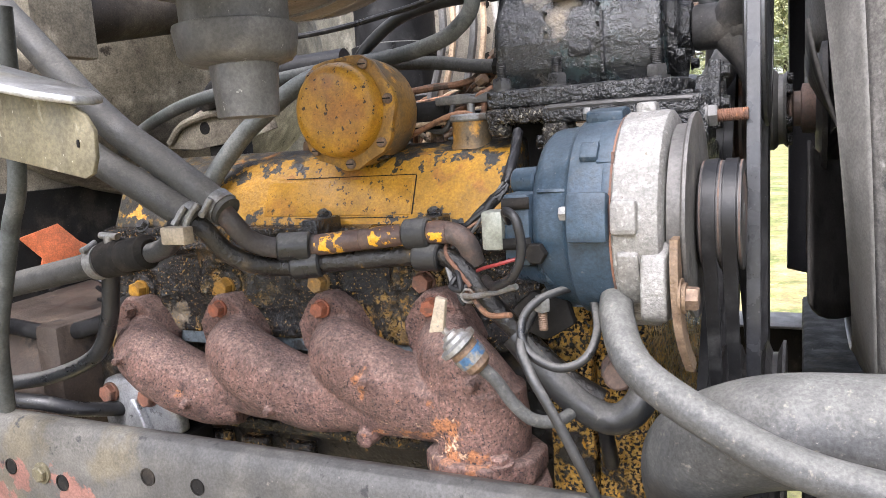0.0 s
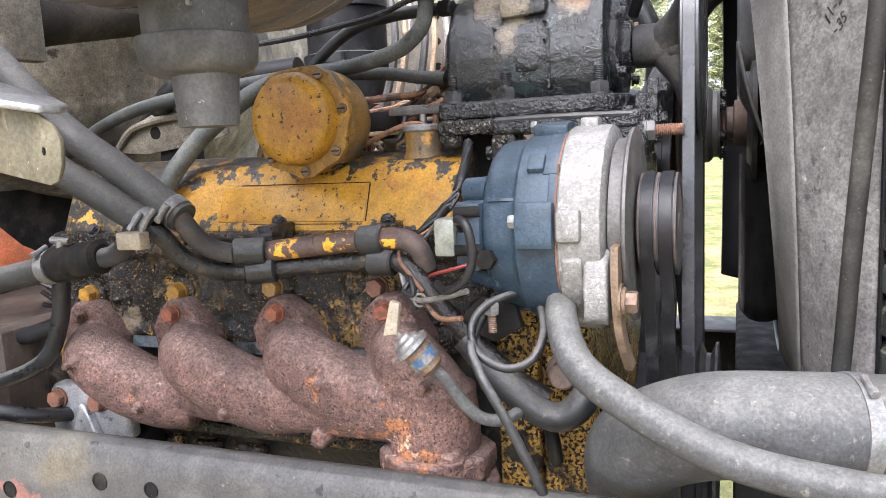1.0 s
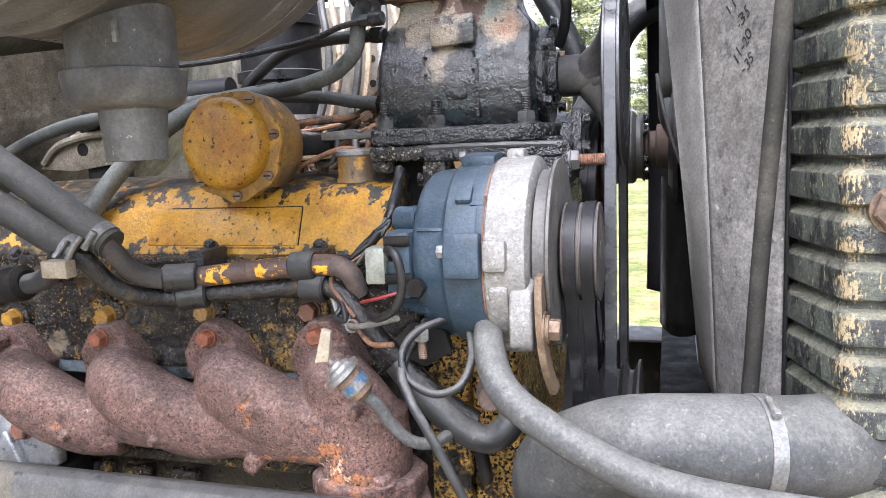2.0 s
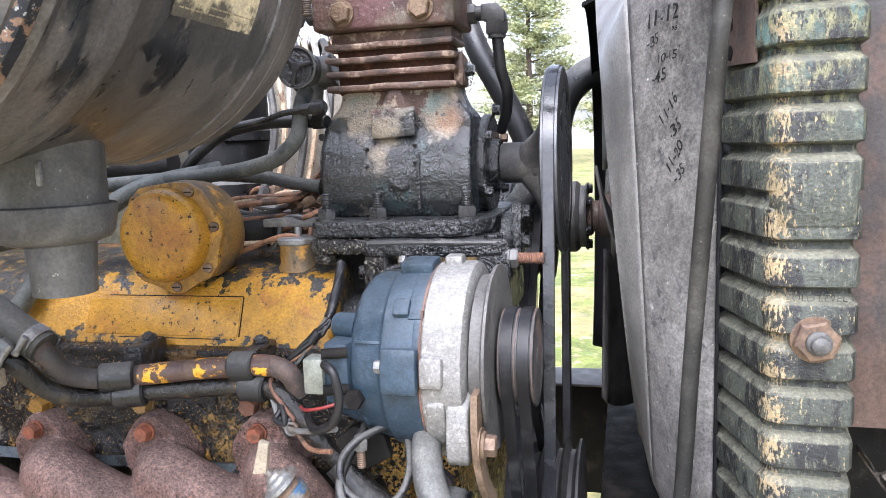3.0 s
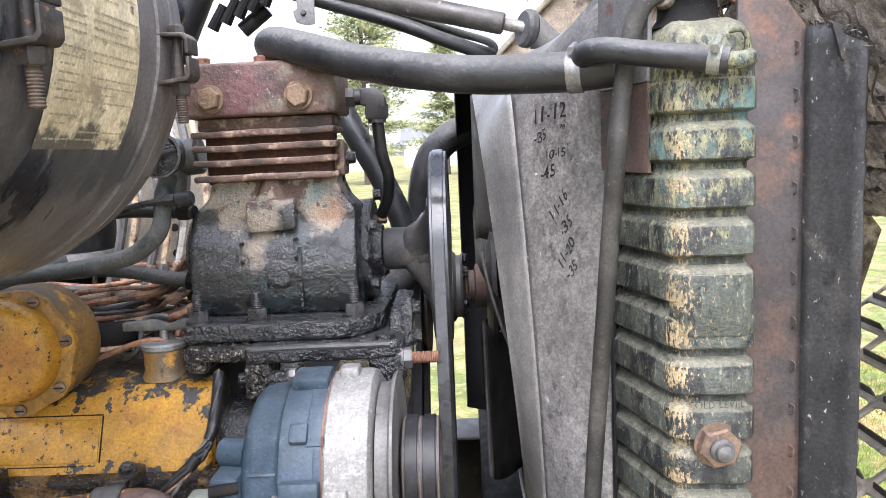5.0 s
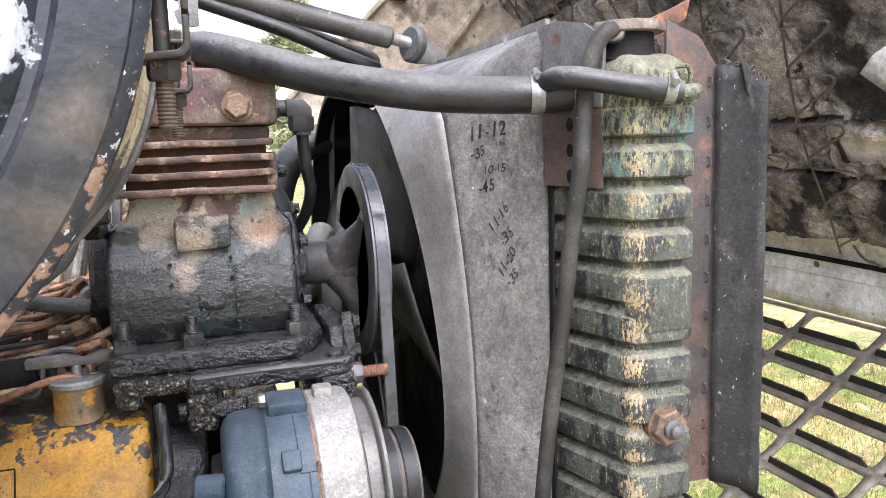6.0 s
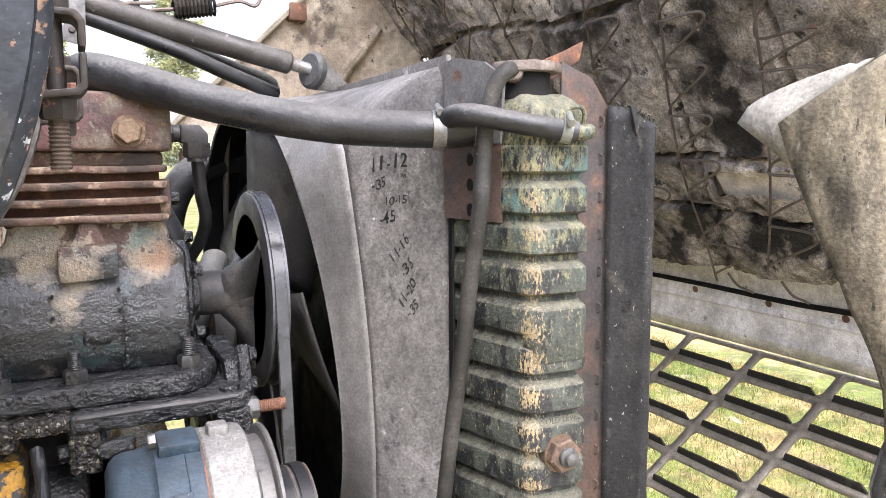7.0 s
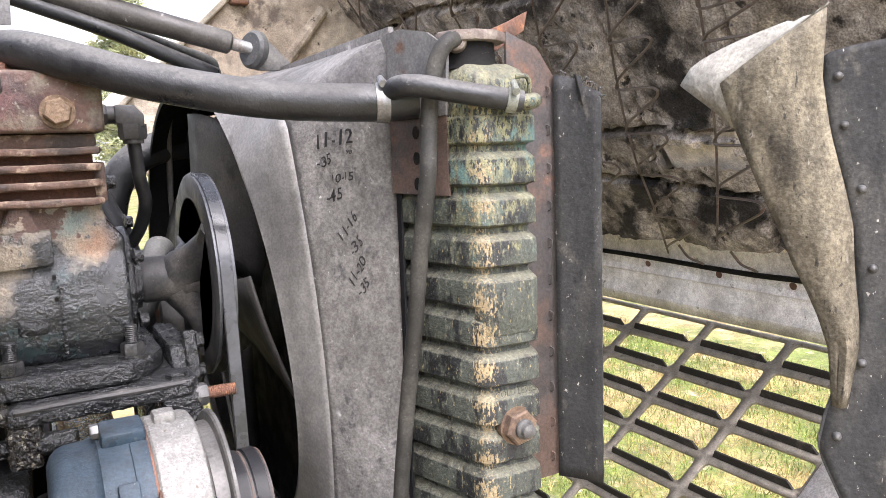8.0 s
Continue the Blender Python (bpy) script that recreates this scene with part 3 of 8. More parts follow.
def mesh_of(name, bm, material, origin, smooth=35):
    me = bpy.data.meshes.new(name)
    bmesh.ops.recalc_face_normals(bm, faces=bm.faces)
    bmesh.ops.translate(bm, verts=bm.verts, vec=-Vector(origin))
    bm.to_mesh(me)
    bm.free()
    me.materials.append(material)
    if smooth:
        me.shade_smooth()
        me.set_sharp_from_angle(angle=radians(smooth))
    return me


def part(name, bm, material, parent, label="", smooth=35):
    """A mesh of its own under a thing or a part."""
    origin = ORIGIN[parent]
    ob = new(name, mesh_of(name, bm, material, origin, smooth))
    ob.parent = parent
    ORIGIN[ob] = origin
    return tagged(ob, label)


def solid(name, bm, material, label, category, group="", kind="", smooth=35):
    """A thing of one mesh, with its origin at its base."""
    lo = [min(v.co[i] for v in bm.verts) for i in range(3)]
    hi = [max(v.co[i] for v in bm.verts) for i in range(3)]
    at = ((lo[0] + hi[0]) / 2, (lo[1] + hi[1]) / 2, lo[2])
    ob = new(name, mesh_of(name, bm, material, at, smooth))
    ob.location = at
    ORIGIN[ob] = Vector(at)
    return tagged(ob, label, category, group, kind)


def join(*bms):
    out = bms[0]
    for b in bms[1:]:
        table = {}
        for v in b.verts:
            table[v] = out.verts.new(v.co)
        for f in b.faces:
            try:
                out.faces.new([table[v] for v in f.verts])
            except ValueError:
                pass
        b.free()
    return out


def soften_edges(bm, width, segments=2, angle=30):
    edges = [e for e in bm.edges if len(e.link_faces) == 2 and e.calc_face_angle(0) > radians(angle)]
    if width and edges:
        bmesh.ops.bevel(bm, geom=edges, offset=width, segments=segments, affect="EDGES", profile=0.5, clamp_overlap=True)
    return bm


def box(x0, x1, y0, y1, z0, z1, bevel=0.002, segments=2):
    bm = bmesh.new()
    bmesh.ops.create_cube(bm, size=1)
    bmesh.ops.scale(bm, verts=bm.verts, vec=(x1 - x0, y1 - y0, z1 - z0))
    bmesh.ops.translate(bm, verts=bm.verts, vec=((x0 + x1) / 2, (y0 + y1) / 2, (z0 + z1) / 2))
    return soften_edges(bm, bevel, segments)


def prism(outline, axis, a, b, bevel=0.002, segments=2):
    """An outline of pairs, extruded along an axis from a to b. Axis x: pairs are (y, z); y: (x, z); z: (x, y)."""
    bm = bmesh.new()
    put = {"x": lambda p, c: (c, p[0], p[1]), "y": lambda p, c: (p[0], c, p[1]), "z": lambda p, c: (p[0], p[1], c)}[axis]
    lower = [bm.verts.new(put(p, a)) for p in outline]
    upper = [bm.verts.new(put(p, b)) for p in outline]
    bm.faces.new(lower), bm.faces.new(upper)
    n = len(outline)
    for i in range(n):
        bm.faces.new((lower[i], lower[(i + 1) % n], upper[(i + 1) % n], upper[i]))
    bmesh.ops.recalc_face_normals(bm, faces=bm.faces)
    return soften_edges(bm, bevel, segments)


def basis(axis):
    w = Vector(axis).normalized()
    u = w.orthogonal().normalized()
    if abs(w.z) < 0.9:
        u = Vector((0, 0, 1)).cross(w).normalized()
    return u, w.cross(u), w


def lathe(profile, at, axis, n=40):
    """A turned shape: profile of (distance along the axis, radius)."""
    bm = bmesh.new()
    u, v, w = basis(axis)
    at = Vector(at)
    rings = []
    for d, r in profile:
        if r <= 1e-6:
            rings.append([bm.verts.new(at + w * d)])
        else:
            rings.append([bm.verts.new(at + w * d + (u * math.cos(k * math.tau / n) + v * math.sin(k * math.tau / n)) * r) for k in range(n)])
    for p, q in zip(rings, rings[1:]):
        if len(p) == 1 and len(q) == 1:
            continue
        for k in range(n):
            j = (k + 1) % n
            if len(p) == 1:
                bm.faces.new((p[0], q[j], q[k]))
            elif len(q) == 1:
                bm.faces.new((p[k], p[j], q[0]))
            else:
                bm.faces.new((p[k], p[j], q[j], q[k]))
    for ring in (rings[0], rings[-1]):
        if len(ring) > 1:
            bm.faces.new(ring)
    return bm


def rod(a, b, r, r2=None, n=20, bevel=0.0):
    a, b = Vector(a), Vector(b)
    length = (b - a).length
    r2 = r if r2 is None else r2
    if bevel:
        return lathe([(0, r - bevel), (bevel, r), (length - bevel, r2), (length, r2 - bevel)], a, b - a, n)
    return lathe([(0, r), (length, r2)], a, b - a, n)


def curve_points(pts, step=10):
    """A smooth line through points (Catmull-Rom)."""
    p = [Vector(q) for q in pts]
    p = [2 * p[0] - p[1]] + p + [2 * p[-1] - p[-2]]
    out = []
    for i in range(1, len(p) - 2):
        for k in range(step):
            t = k / step
            a, b, c, d = p[i - 1], p[i], p[i + 1], p[i + 2]
            out.append(0.5 * (2 * b + (c - a) * t + (2 * a - 5 * b + 4 * c - d) * t * t + (3 * b - a - 3 * c + d) * t ** 3))
    out.append(p[-2])
    return out


def tube(pts, r, n=14, step=8, smooth=True, radii=None, squash=None):
    """A round hose, pipe or wire along points."""
    line = curve_points(pts, step) if smooth else [Vector(q) for q in pts]
    m = len(line)
    bm = bmesh.new()
    tangent = (line[1] - line[0]).normalized()
    u = tangent.orthogonal().normalized()
    rings = []
    for i, q in enumerate(line):
        t = (line[min(i + 1, m - 1)] - line[max(i - 1, 0)]).normalized()
        u = (u - t * u.dot(t)).normalized()
        v = t.cross(u)
        rr = r
        if radii:
            s = i / (m - 1) * (len(radii) - 1)
            k = min(int(s), len(radii) - 2)
            rr = radii[k] + (radii[k + 1] - radii[k]) * (s - k)
        rings.append([bm.verts.new(q + (u * math.cos(a * math.tau / n) + v * math.sin(a * math.tau / n)) * rr) for a in range(n)])
    for p, q in zip(rings, rings[1:]):
        for k in range(n):
            bm.faces.new((p[k], p[(k + 1) % n], q[(k + 1) % n], q[k]))
    bm.faces.new(rings[0]), bm.faces.new(rings[-1])
    return bm


def hexagon(at, axis, r, h, n=6, chamfer=0.12, turn=0.0):
    """A hexagonal head or nut standing on a surface."""
    bm = lathe([(0, r), (h * 0.8, r), (h, r * (1 - chamfer))], at, axis, n)
    if turn:
        bmesh.ops.rotate(bm, verts=bm.verts, cent=at, matrix=Matrix.Rotation(turn, 3, Vector(axis)))
    return bm


def bolt(parent, at, axis, r, h, material, name="bolt", washer=1.35, label="", turn=0.3):
    ax = Vector(axis).normalized()
    bm = hexagon(Vector(at) + ax * (r * 0.22), ax, r, h, turn=turn)
    if washer:
        bm = join(bm, rod(at, Vector(at) + ax * (r * 0.25), r * washer, n=24))
    return part(name, bm, material, parent, label, smooth=28)


def stud(parent, at, axis, r, length, material, name="stud"):
    """A threaded rod end with turned grooves."""
    prof = []
    k = 0.0
    while k < length:
        prof += [(k, r), (k + 0.0009, r * 0.86)]
        k += 0.0018
    prof.append((length, r * 0.8))
    return part(name, lathe(prof, at, axis, 14), material, parent)


def clamp(parent, at, axis, r, width, material=STEEL, screw=(0, 0, 1), name="hose_clamp"):
    """A worm-drive band with its screw housing."""
    ax = Vector(axis).normalized()
    s = Vector(screw)
    s = (s - ax * s.dot(ax)).normalized()
    at = Vector(at)
    side = ax.cross(s)
    bm = lathe([(-width / 2, r), (-width / 2, r + 0.0012), (width / 2, r + 0.0012), (width / 2, r)], at, ax, 28)
    c = at + s * (r + 0.003)
    bm = join(bm, rod(c - side * 0.008, c + side * 0.008, 0.0032, n=10), hexagon(c + side * 0.008, side, 0.0040, 0.005))
    return part(name, bm, material, parent)


def caked(bm, amount, scale, cuts=5):
    """Breaks the flat faces up and lays a lumpy coat of grease on them."""
    bmesh.ops.triangulate(bm, faces=bm.faces[:])
    for _ in range(cuts):
        long_edges = [e for e in bm.edges if e.calc_length() > 0.006]
        if not long_edges:
            break
        bmesh.ops.subdivide_edges(bm, edges=long_edges, cuts=1)
        bmesh.ops.triangulate(bm, faces=[f for f in bm.faces if len(f.verts) > 3])
    bm.normal_update()
    push = [(v, v.normal * amount * (noise.noise(v.co * scale) + 0.5 * noise.noise(v.co * scale * 2.3))) for v in bm.verts]
    for v, d in push:
        v.co += d
    return bm


def remeshed(ob, voxel, rounds=6):
    r = ob.modifiers.new("fuse", "REMESH")
    r.mode, r.voxel_size, r.use_smooth_shade = "VOXEL", voxel, True
    s = ob.modifiers.new("soften", "SMOOTH")
    s.factor, s.iterations = 0.5, rounds
    return ob


def writing(text, size, place, material, name, parent, label="", slant=0.0, bold=0.0):
    """Letters as a flat mesh; place maps (right, up) in metres to the world."""
    cu = bpy.data.curves.new("letters", "FONT")
    cu.body, cu.size, cu.resolution_u, cu.shear, cu.offset = text, size, 2, slant, bold
    tmp = bpy.data.objects.new("letters", cu)
    scene.collection.objects.link(tmp)
    bpy.context.view_layer.update()
    me = bpy.data.meshes.new_from_object(tmp.evaluated_get(bpy.context.evaluated_depsgraph_get()))
    bpy.data.objects.remove(tmp)
    bm = bmesh.new()
    bm.from_mesh(me)
    for v in bm.verts:
        v.co = place(v.co.x, v.co.y)
    return part(name, bm, material, parent, label, smooth=0)


# ---- lawn, house and trees ----
def ground_sheet():
    bm = bmesh.new()
    vs = [bm.verts.new(p) for p in ((-900, -900, 0), (900, -900, 0), (900, 900, 0), (-900, 900, 0))]
    bm.faces.new(vs)
    ob = new("ground", mesh_of("ground", bm, GRASS, (0, 0, 0), 0))
    tagged(ob, "patchy green and straw-coloured winter lawn", "ground", kind="structure")


def grass_tufts():
    rng = random.Random(4)
    verts, faces = [], []
    for _ in range(42000):
        x, y = rng.uniform(0.7, 4.6), rng.uniform(0.6, 5.2)
        h, a, w = rng.uniform(0.02, 0.07), rng.uniform(0, math.tau), rng.uniform(0.0015, 0.0035)
        lean = rng.uniform(0.1, 0.9) * h
        b = rng.uniform(0, math.tau)
        i = len(verts)
        verts += [(x - w * math.cos(a), y - w * math.sin(a), 0), (x + w * math.cos(a), y + w * math.sin(a), 0), (x + lean * math.cos(b), y + lean * math.sin(b), h)]
        faces.append((i, i + 1, i + 2))
    me = bpy.data.meshes.new("grass")
    me.from_pydata(verts, [], faces)
    me.materials.append(BLADE)
    tagged(new("grass", me), "short green and straw grass blades on the lawn", "grass", kind="stuff")


def house():
    t = thing("house", (-17, 77, 0), "white-sided house with a beige garage door", "house")
    part("wall", box(-26, -14.8, 75, 84, 0, 4.2, 0), SIDING, t, smooth=0)
    part("roof", prism([(-26.6, 4.2), (-14.2, 4.2), (-20.4, 7.4)], "y", 74.6, 84.4, 0), ROOF, t, "grey shingle gable roof", smooth=0)
    part("garage_wing", box(-14.8, -7.5, 75.5, 84, 0, 3.1, 0), SIDING, t, smooth=0)
    part("garage_door", box(-14.4, -10.4, 75.35, 75.45, 0.2, 2.9, 0.02), GARAGE, t, "beige panelled garage door", smooth=0)
    part("window", box(-18.6, -17.3, 74.93, 75.0, 1.2, 2.6, 0.02), ROOF, t, "dark window", smooth=0)
    t = thing("shed", (2, 85, 0), "low white outbuilding across the lawn", "shed")
    part("wall", box(-6, 8, 85, 92, 0, 3.0, 0), SIDING, t, smooth=0)
    part("roof", prism([(84.4, 3.0), (92.6, 3.0), (88.5, 5.0)], "x", -6.4, 8.4, 0), ROOF, t, smooth=0)


def conifer(at, height, spread, seed, label):
    rng = random.Random(seed)
    x0, y0 = at
    t = thing("tree", (x0, y0, 0), label, "tree")
    trunk = rod((x0, y0, 0), (x0, y0, height), 0.22, 0.03, 10)
    verts, faces = [], []
    limbs = trunk
    levels = int(height / 0.42)
    for i in range(levels):
        z = 1.6 + (height - 1.7) * i / levels
        reach = spread * (1 - i / levels) ** 0.75 * rng.uniform(0.75, 1.1) + 0.25
        for k in range(7):
            a = rng.uniform(0, math.tau)
            length = reach * rng.uniform(0.65, 1.1)
            tip = Vector((x0 + math.cos(a) * length, y0 + math.sin(a) * length, z + length * rng.uniform(-0.05, 0.22)))
            base = Vector((x0, y0, z))
            if i % 2 == 0 and k < 4:
                limbs = join(limbs, rod(base, tip, 0.035, 0.008, 5))
            for _ in range(110):
                s = rng.uniform(0.15, 1.0)
                c = base.lerp(tip, s) + Vector((rng.gauss(0, 0.16), rng.gauss(0, 0.16), rng.gauss(0, 0.12)))
                d = Vector((math.cos(a) + rng.gauss(0, 0.7), math.sin(a) + rng.gauss(0, 0.7), rng.gauss(0.15, 0.5))).normalized()
                u = d.orthogonal().normalized() * rng.uniform(0.025, 0.06)
                d *= rng.uniform(0.18, 0.36)
                j = len(verts)
                verts += [tuple(c - u), tuple(c + u), tuple(c + d)]
                faces.append((j, j + 1, j + 2))
    part("trunk", limbs, BARK, t)
    me = bpy.data.meshes.new("crown")
    me.from_pydata([tuple(Vector(v) - Vector((x0, y0, 0))) for v in verts], [], faces)
    me.materials.append(NEEDLES)
    ob = new("crown", me)
    ob.parent = t
    tagged(ob, "green-gold needle foliage")


def bare_tree(at, height, seed):
    rng = random.Random(seed)
    t = thing("tree", (*at, 0), "leafless grey deciduous tree far across the lawn", "tree", "bare trees behind the house")
    bm = rod((*at, 0), (*at, height * 0.5), 0.2, 0.12, 8)
    tips = [(Vector((*at, height * 0.3 + 0.06 * height * k)), 0.09) for k in range(4)]
    for depth in range(3):
        nxt = []
        for p, r in tips:
            for _ in range(4):
                d = Vector((rng.gauss(0, 0.6), rng.gauss(0, 0.6), rng.uniform(0.4, 1))).normalized() * height * 0.17
                bm = join(bm, rod(p, p + d, r, r * 0.5, 5))
                nxt.append((p + d, r * 0.5))
        tips = nxt
    part("trunk", bm, BARK, t)


ground_sheet()
grass_tufts()
house()
conifer((-4.6, 40), 13.5, 3.4, 1, "tall green-gold pine on the lawn")
conifer((5.5, 44), 12.5, 3.2, 2, "tall green-gold pine on the lawn")
conifer((-0.6, 52), 9.5, 2.6, 3, "smaller green-gold pine on the lawn")
for i, (bx, by, bh) in enumerate(((-26, 62, 14), (-21, 95, 17), (-14, 96, 15), (13, 90, 16), (22, 84, 15))):
    bare_tree((bx, by), bh, 20 + i)


# ---- cab, frame rail ----
def cab():
    w = solid("wall_firewall", box(-0.96, -0.90, 0.25, 2.5, 0.55, 2.2, 0.01), FIREWALL, "dusty tan painted firewall of the cab", "firewall", kind="structure")
    bm = bmesh.new()
    bmesh.ops.create_uvsphere(bm, u_segments=40, v_segments=20, radius=1)
    bmesh.ops.scale(bm, verts=bm.verts, vec=(0.24, 0.52, 0.31))
    bmesh.ops.translate(bm, verts=bm.verts, vec=(-0.90, 1.42, 1.52))
    part("tunnel", bm, FIREWALL, w, "bulged engine tunnel")
    part("ledge", tube([(-0.62, 0.97, 1.509), (-0.62, 1.10, 1.534), (-0.62, 1.30, 1.571), (-0.66, 1.60, 1.63), (-0.85, 1.80, 1.67)], 0.042, 18), FIREWALL_DARK, w, "dark brown cowl beam")
    part("upright_panel", box(-0.60, -0.575, 0.870, 0.975, 1.445, 1.85, 0.004), FIREWALL, w, "pale dusty upright panel")
    # Flat near-black sheet in front of the firewall paints the opening's shade.
    part("opening_shade", box(-0.899, -0.885, 0.3, 1.5, 0.7, 1.252, 0.004), DARK_VOID, w, "dark sheet for the shaded opening under the cab")


def frame_rail():
    t = thing("frame_rail", (-0.5, 0.73, 0.72), "black steel chassis rail with worn red and cream paint", "frame rail")
    prof = [(0.705, 0.74), (0.700, 0.76), (0.700, 0.975), (0.7025, 0.992), (0.709, 1.002), (0.720, 1.005), (0.735, 1.000), (0.752, 0.985), (0.758, 0.965), (0.75, 0.962), (0.73, 0.985), (0.718, 0.99), (0.712, 0.97), (0.710, 0.76)]
    part("web", prism(prof, "x", -1.6, 0.36, 0.001, 1), RAIL, t)
    for x, z, r in ((-0.493, 0.944, 0.010), (-0.405, 0.936, 0.010), (-0.267, 0.963, 0.010), (-0.198, 0.962, 0.009), (-0.60, 0.90, 0.010)):
        part("hole", lathe([(0, r), (0.0012, r), (0.0012, r * 0.86), (0.0002, r * 0.84), (0.0002, 0)], (x, 0.7001, z), (0, -1, 0), 22), DARK_VOID, t, "dark bolt hole")
    bolt(t, (-0.437, 0.700, 0.944), (0, -1, 0), 0.010, 0.006, GALV_DIRTY, "rivet", washer=1.3)
    t = thing("frame_rail", (-0.2, 1.8, 0.72), "far black steel chassis rail under the engine", "frame rail")
    part("top_flange", box(-1.6, 1.0, 1.74, 1.86, 0.884, 0.890, 0.002), GREY_METAL, t, "lighter grey top flange")
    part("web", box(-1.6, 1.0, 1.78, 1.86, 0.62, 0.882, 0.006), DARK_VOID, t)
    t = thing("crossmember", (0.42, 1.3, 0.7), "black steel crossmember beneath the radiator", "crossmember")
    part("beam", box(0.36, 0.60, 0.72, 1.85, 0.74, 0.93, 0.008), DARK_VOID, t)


cab()
frame_rail()


# ---- engine ----
def engine_block():
    t = thing("engine_block", (-0.15, 1.27, 0.72), "black oil-soaked diesel engine block with flaking yellow paint", "engine")
    part("cylinder_head", prism([(0.868, 1.08), (0.858, 1.10), (0.858, 1.175), (0.866, 1.203), (1.16, 1.24), (1.2, 1.08)], "x", -0.475, 0.125, 0.004), OILY, t)
    part("crankcase", prism([(0.93, 0.75), (0.885, 0.93), (0.885, 1.08), (1.65, 1.08), (1.65, 0.93), (1.6, 0.75)], "x", -0.55, 0.17, 0.006), OIL_BROWN, t)
    part("timing_cover", prism([(0.91, 0.75), (0.885, 0.85), (0.885, 1.15), (0.93, 1.235), (1.62, 1.235), (1.65, 0.75)], "x", 0.17, 0.222, 0.006), OILY_GOLD, t, "oily brown-yellow front timing cover")
    part("far_bank", prism([(1.42, 1.08), (1.40, 1.26), (1.45, 1.30), (1.64, 1.28), (1.68, 1.08)], "x", -0.50, 0.10, 0.01), YELLOW_DULL, t, "far cylinder bank")
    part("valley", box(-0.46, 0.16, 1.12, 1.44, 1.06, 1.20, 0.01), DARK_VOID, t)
    part("ridge", box(0.125, 0.17, 0.872, 0.90, 0.80, 1.16, 0.004), OILY_GOLD, t)
    for x, z, m in ((-0.409, 1.131, YELLOW_WORN), (-0.267, 1.138, YELLOW_WORN), (-0.130, 1.147, YELLOW_DULL), (0.002, 1.151, BOLT_RUST)):
        part("boss", lathe([(0, 0.021), (0.010, 0.019), (0.012, 0.016), (0.012, 0.0)], (x, 0.862, z), (0, -1, 0), 28), OILY, t)
        bolt(t, (x, 0.850, z), (0, -1, 0), 0.0112, 0.011, m, washer=1.1)
    # rough cast face of the head, humped round the bolts and hollow between them
    bm = bmesh.new()
    grid = []
    for j in range(45):
        z = 1.078 + 0.128 * j / 44
        row = []
        for i in range(150):
            x = -0.472 + 0.596 * i / 149
            q = Vector((x * 14, 0, z * 14))
            h = 0.006 * noise.noise(q) + 0.003 * noise.noise(q * 3.1) + 0.0012 * noise.noise(q * 9)
            for bx, bz in ((-0.409, 1.131), (-0.267, 1.138), (-0.130, 1.147), (0.002, 1.151)):
                d = math.hypot(x - bx, z - bz)
                h += 0.010 * math.exp(-((d - 0.036) / 0.009) ** 2) * (1 if z > bz - 0.01 else 0.3)
                h -= 0.012 * math.exp(-((x - bx - 0.070) / 0.022) ** 2 - ((z - bz + 0.02) / 0.02) ** 2)
            h += 0.008 * math.exp(-((z - 1.185) / 0.007) ** 2)
            row.append(bm.verts.new((x, 0.856 - h, z)))
        grid.append(row)
    for p, q in zip(grid, grid[1:]):
        for k in range(149):
            bm.faces.new((p[k], p[k + 1], q[k + 1], q[k]))
    face = part("head_face", bm, OILY, t, "lumpy oil-soaked cast face", smooth=60)
    m = face.modifiers.new("thickness", "SOLIDIFY")
    m.thickness, m.offset = 0.006, 1
    # a side rib along the block under the manifold
    part("side_rib", box(-0.46, 0.09, 0.868, 0.886, 0.95, 0.966, 0.003), OILY, t)
    for x in (-0.33, -0.20, -0.27):
        part("boss", box(x - 0.02, x + 0.02, 0.868, 0.886, 0.90, 0.940, 0.006), OILY, t, "oily casting boss")
    part("bracket", box(-0.462, -0.425, 0.835, 0.87, 1.03, 1.085, 0.006), YELLOW_DULL, t, "yellow painted lifting bracket")


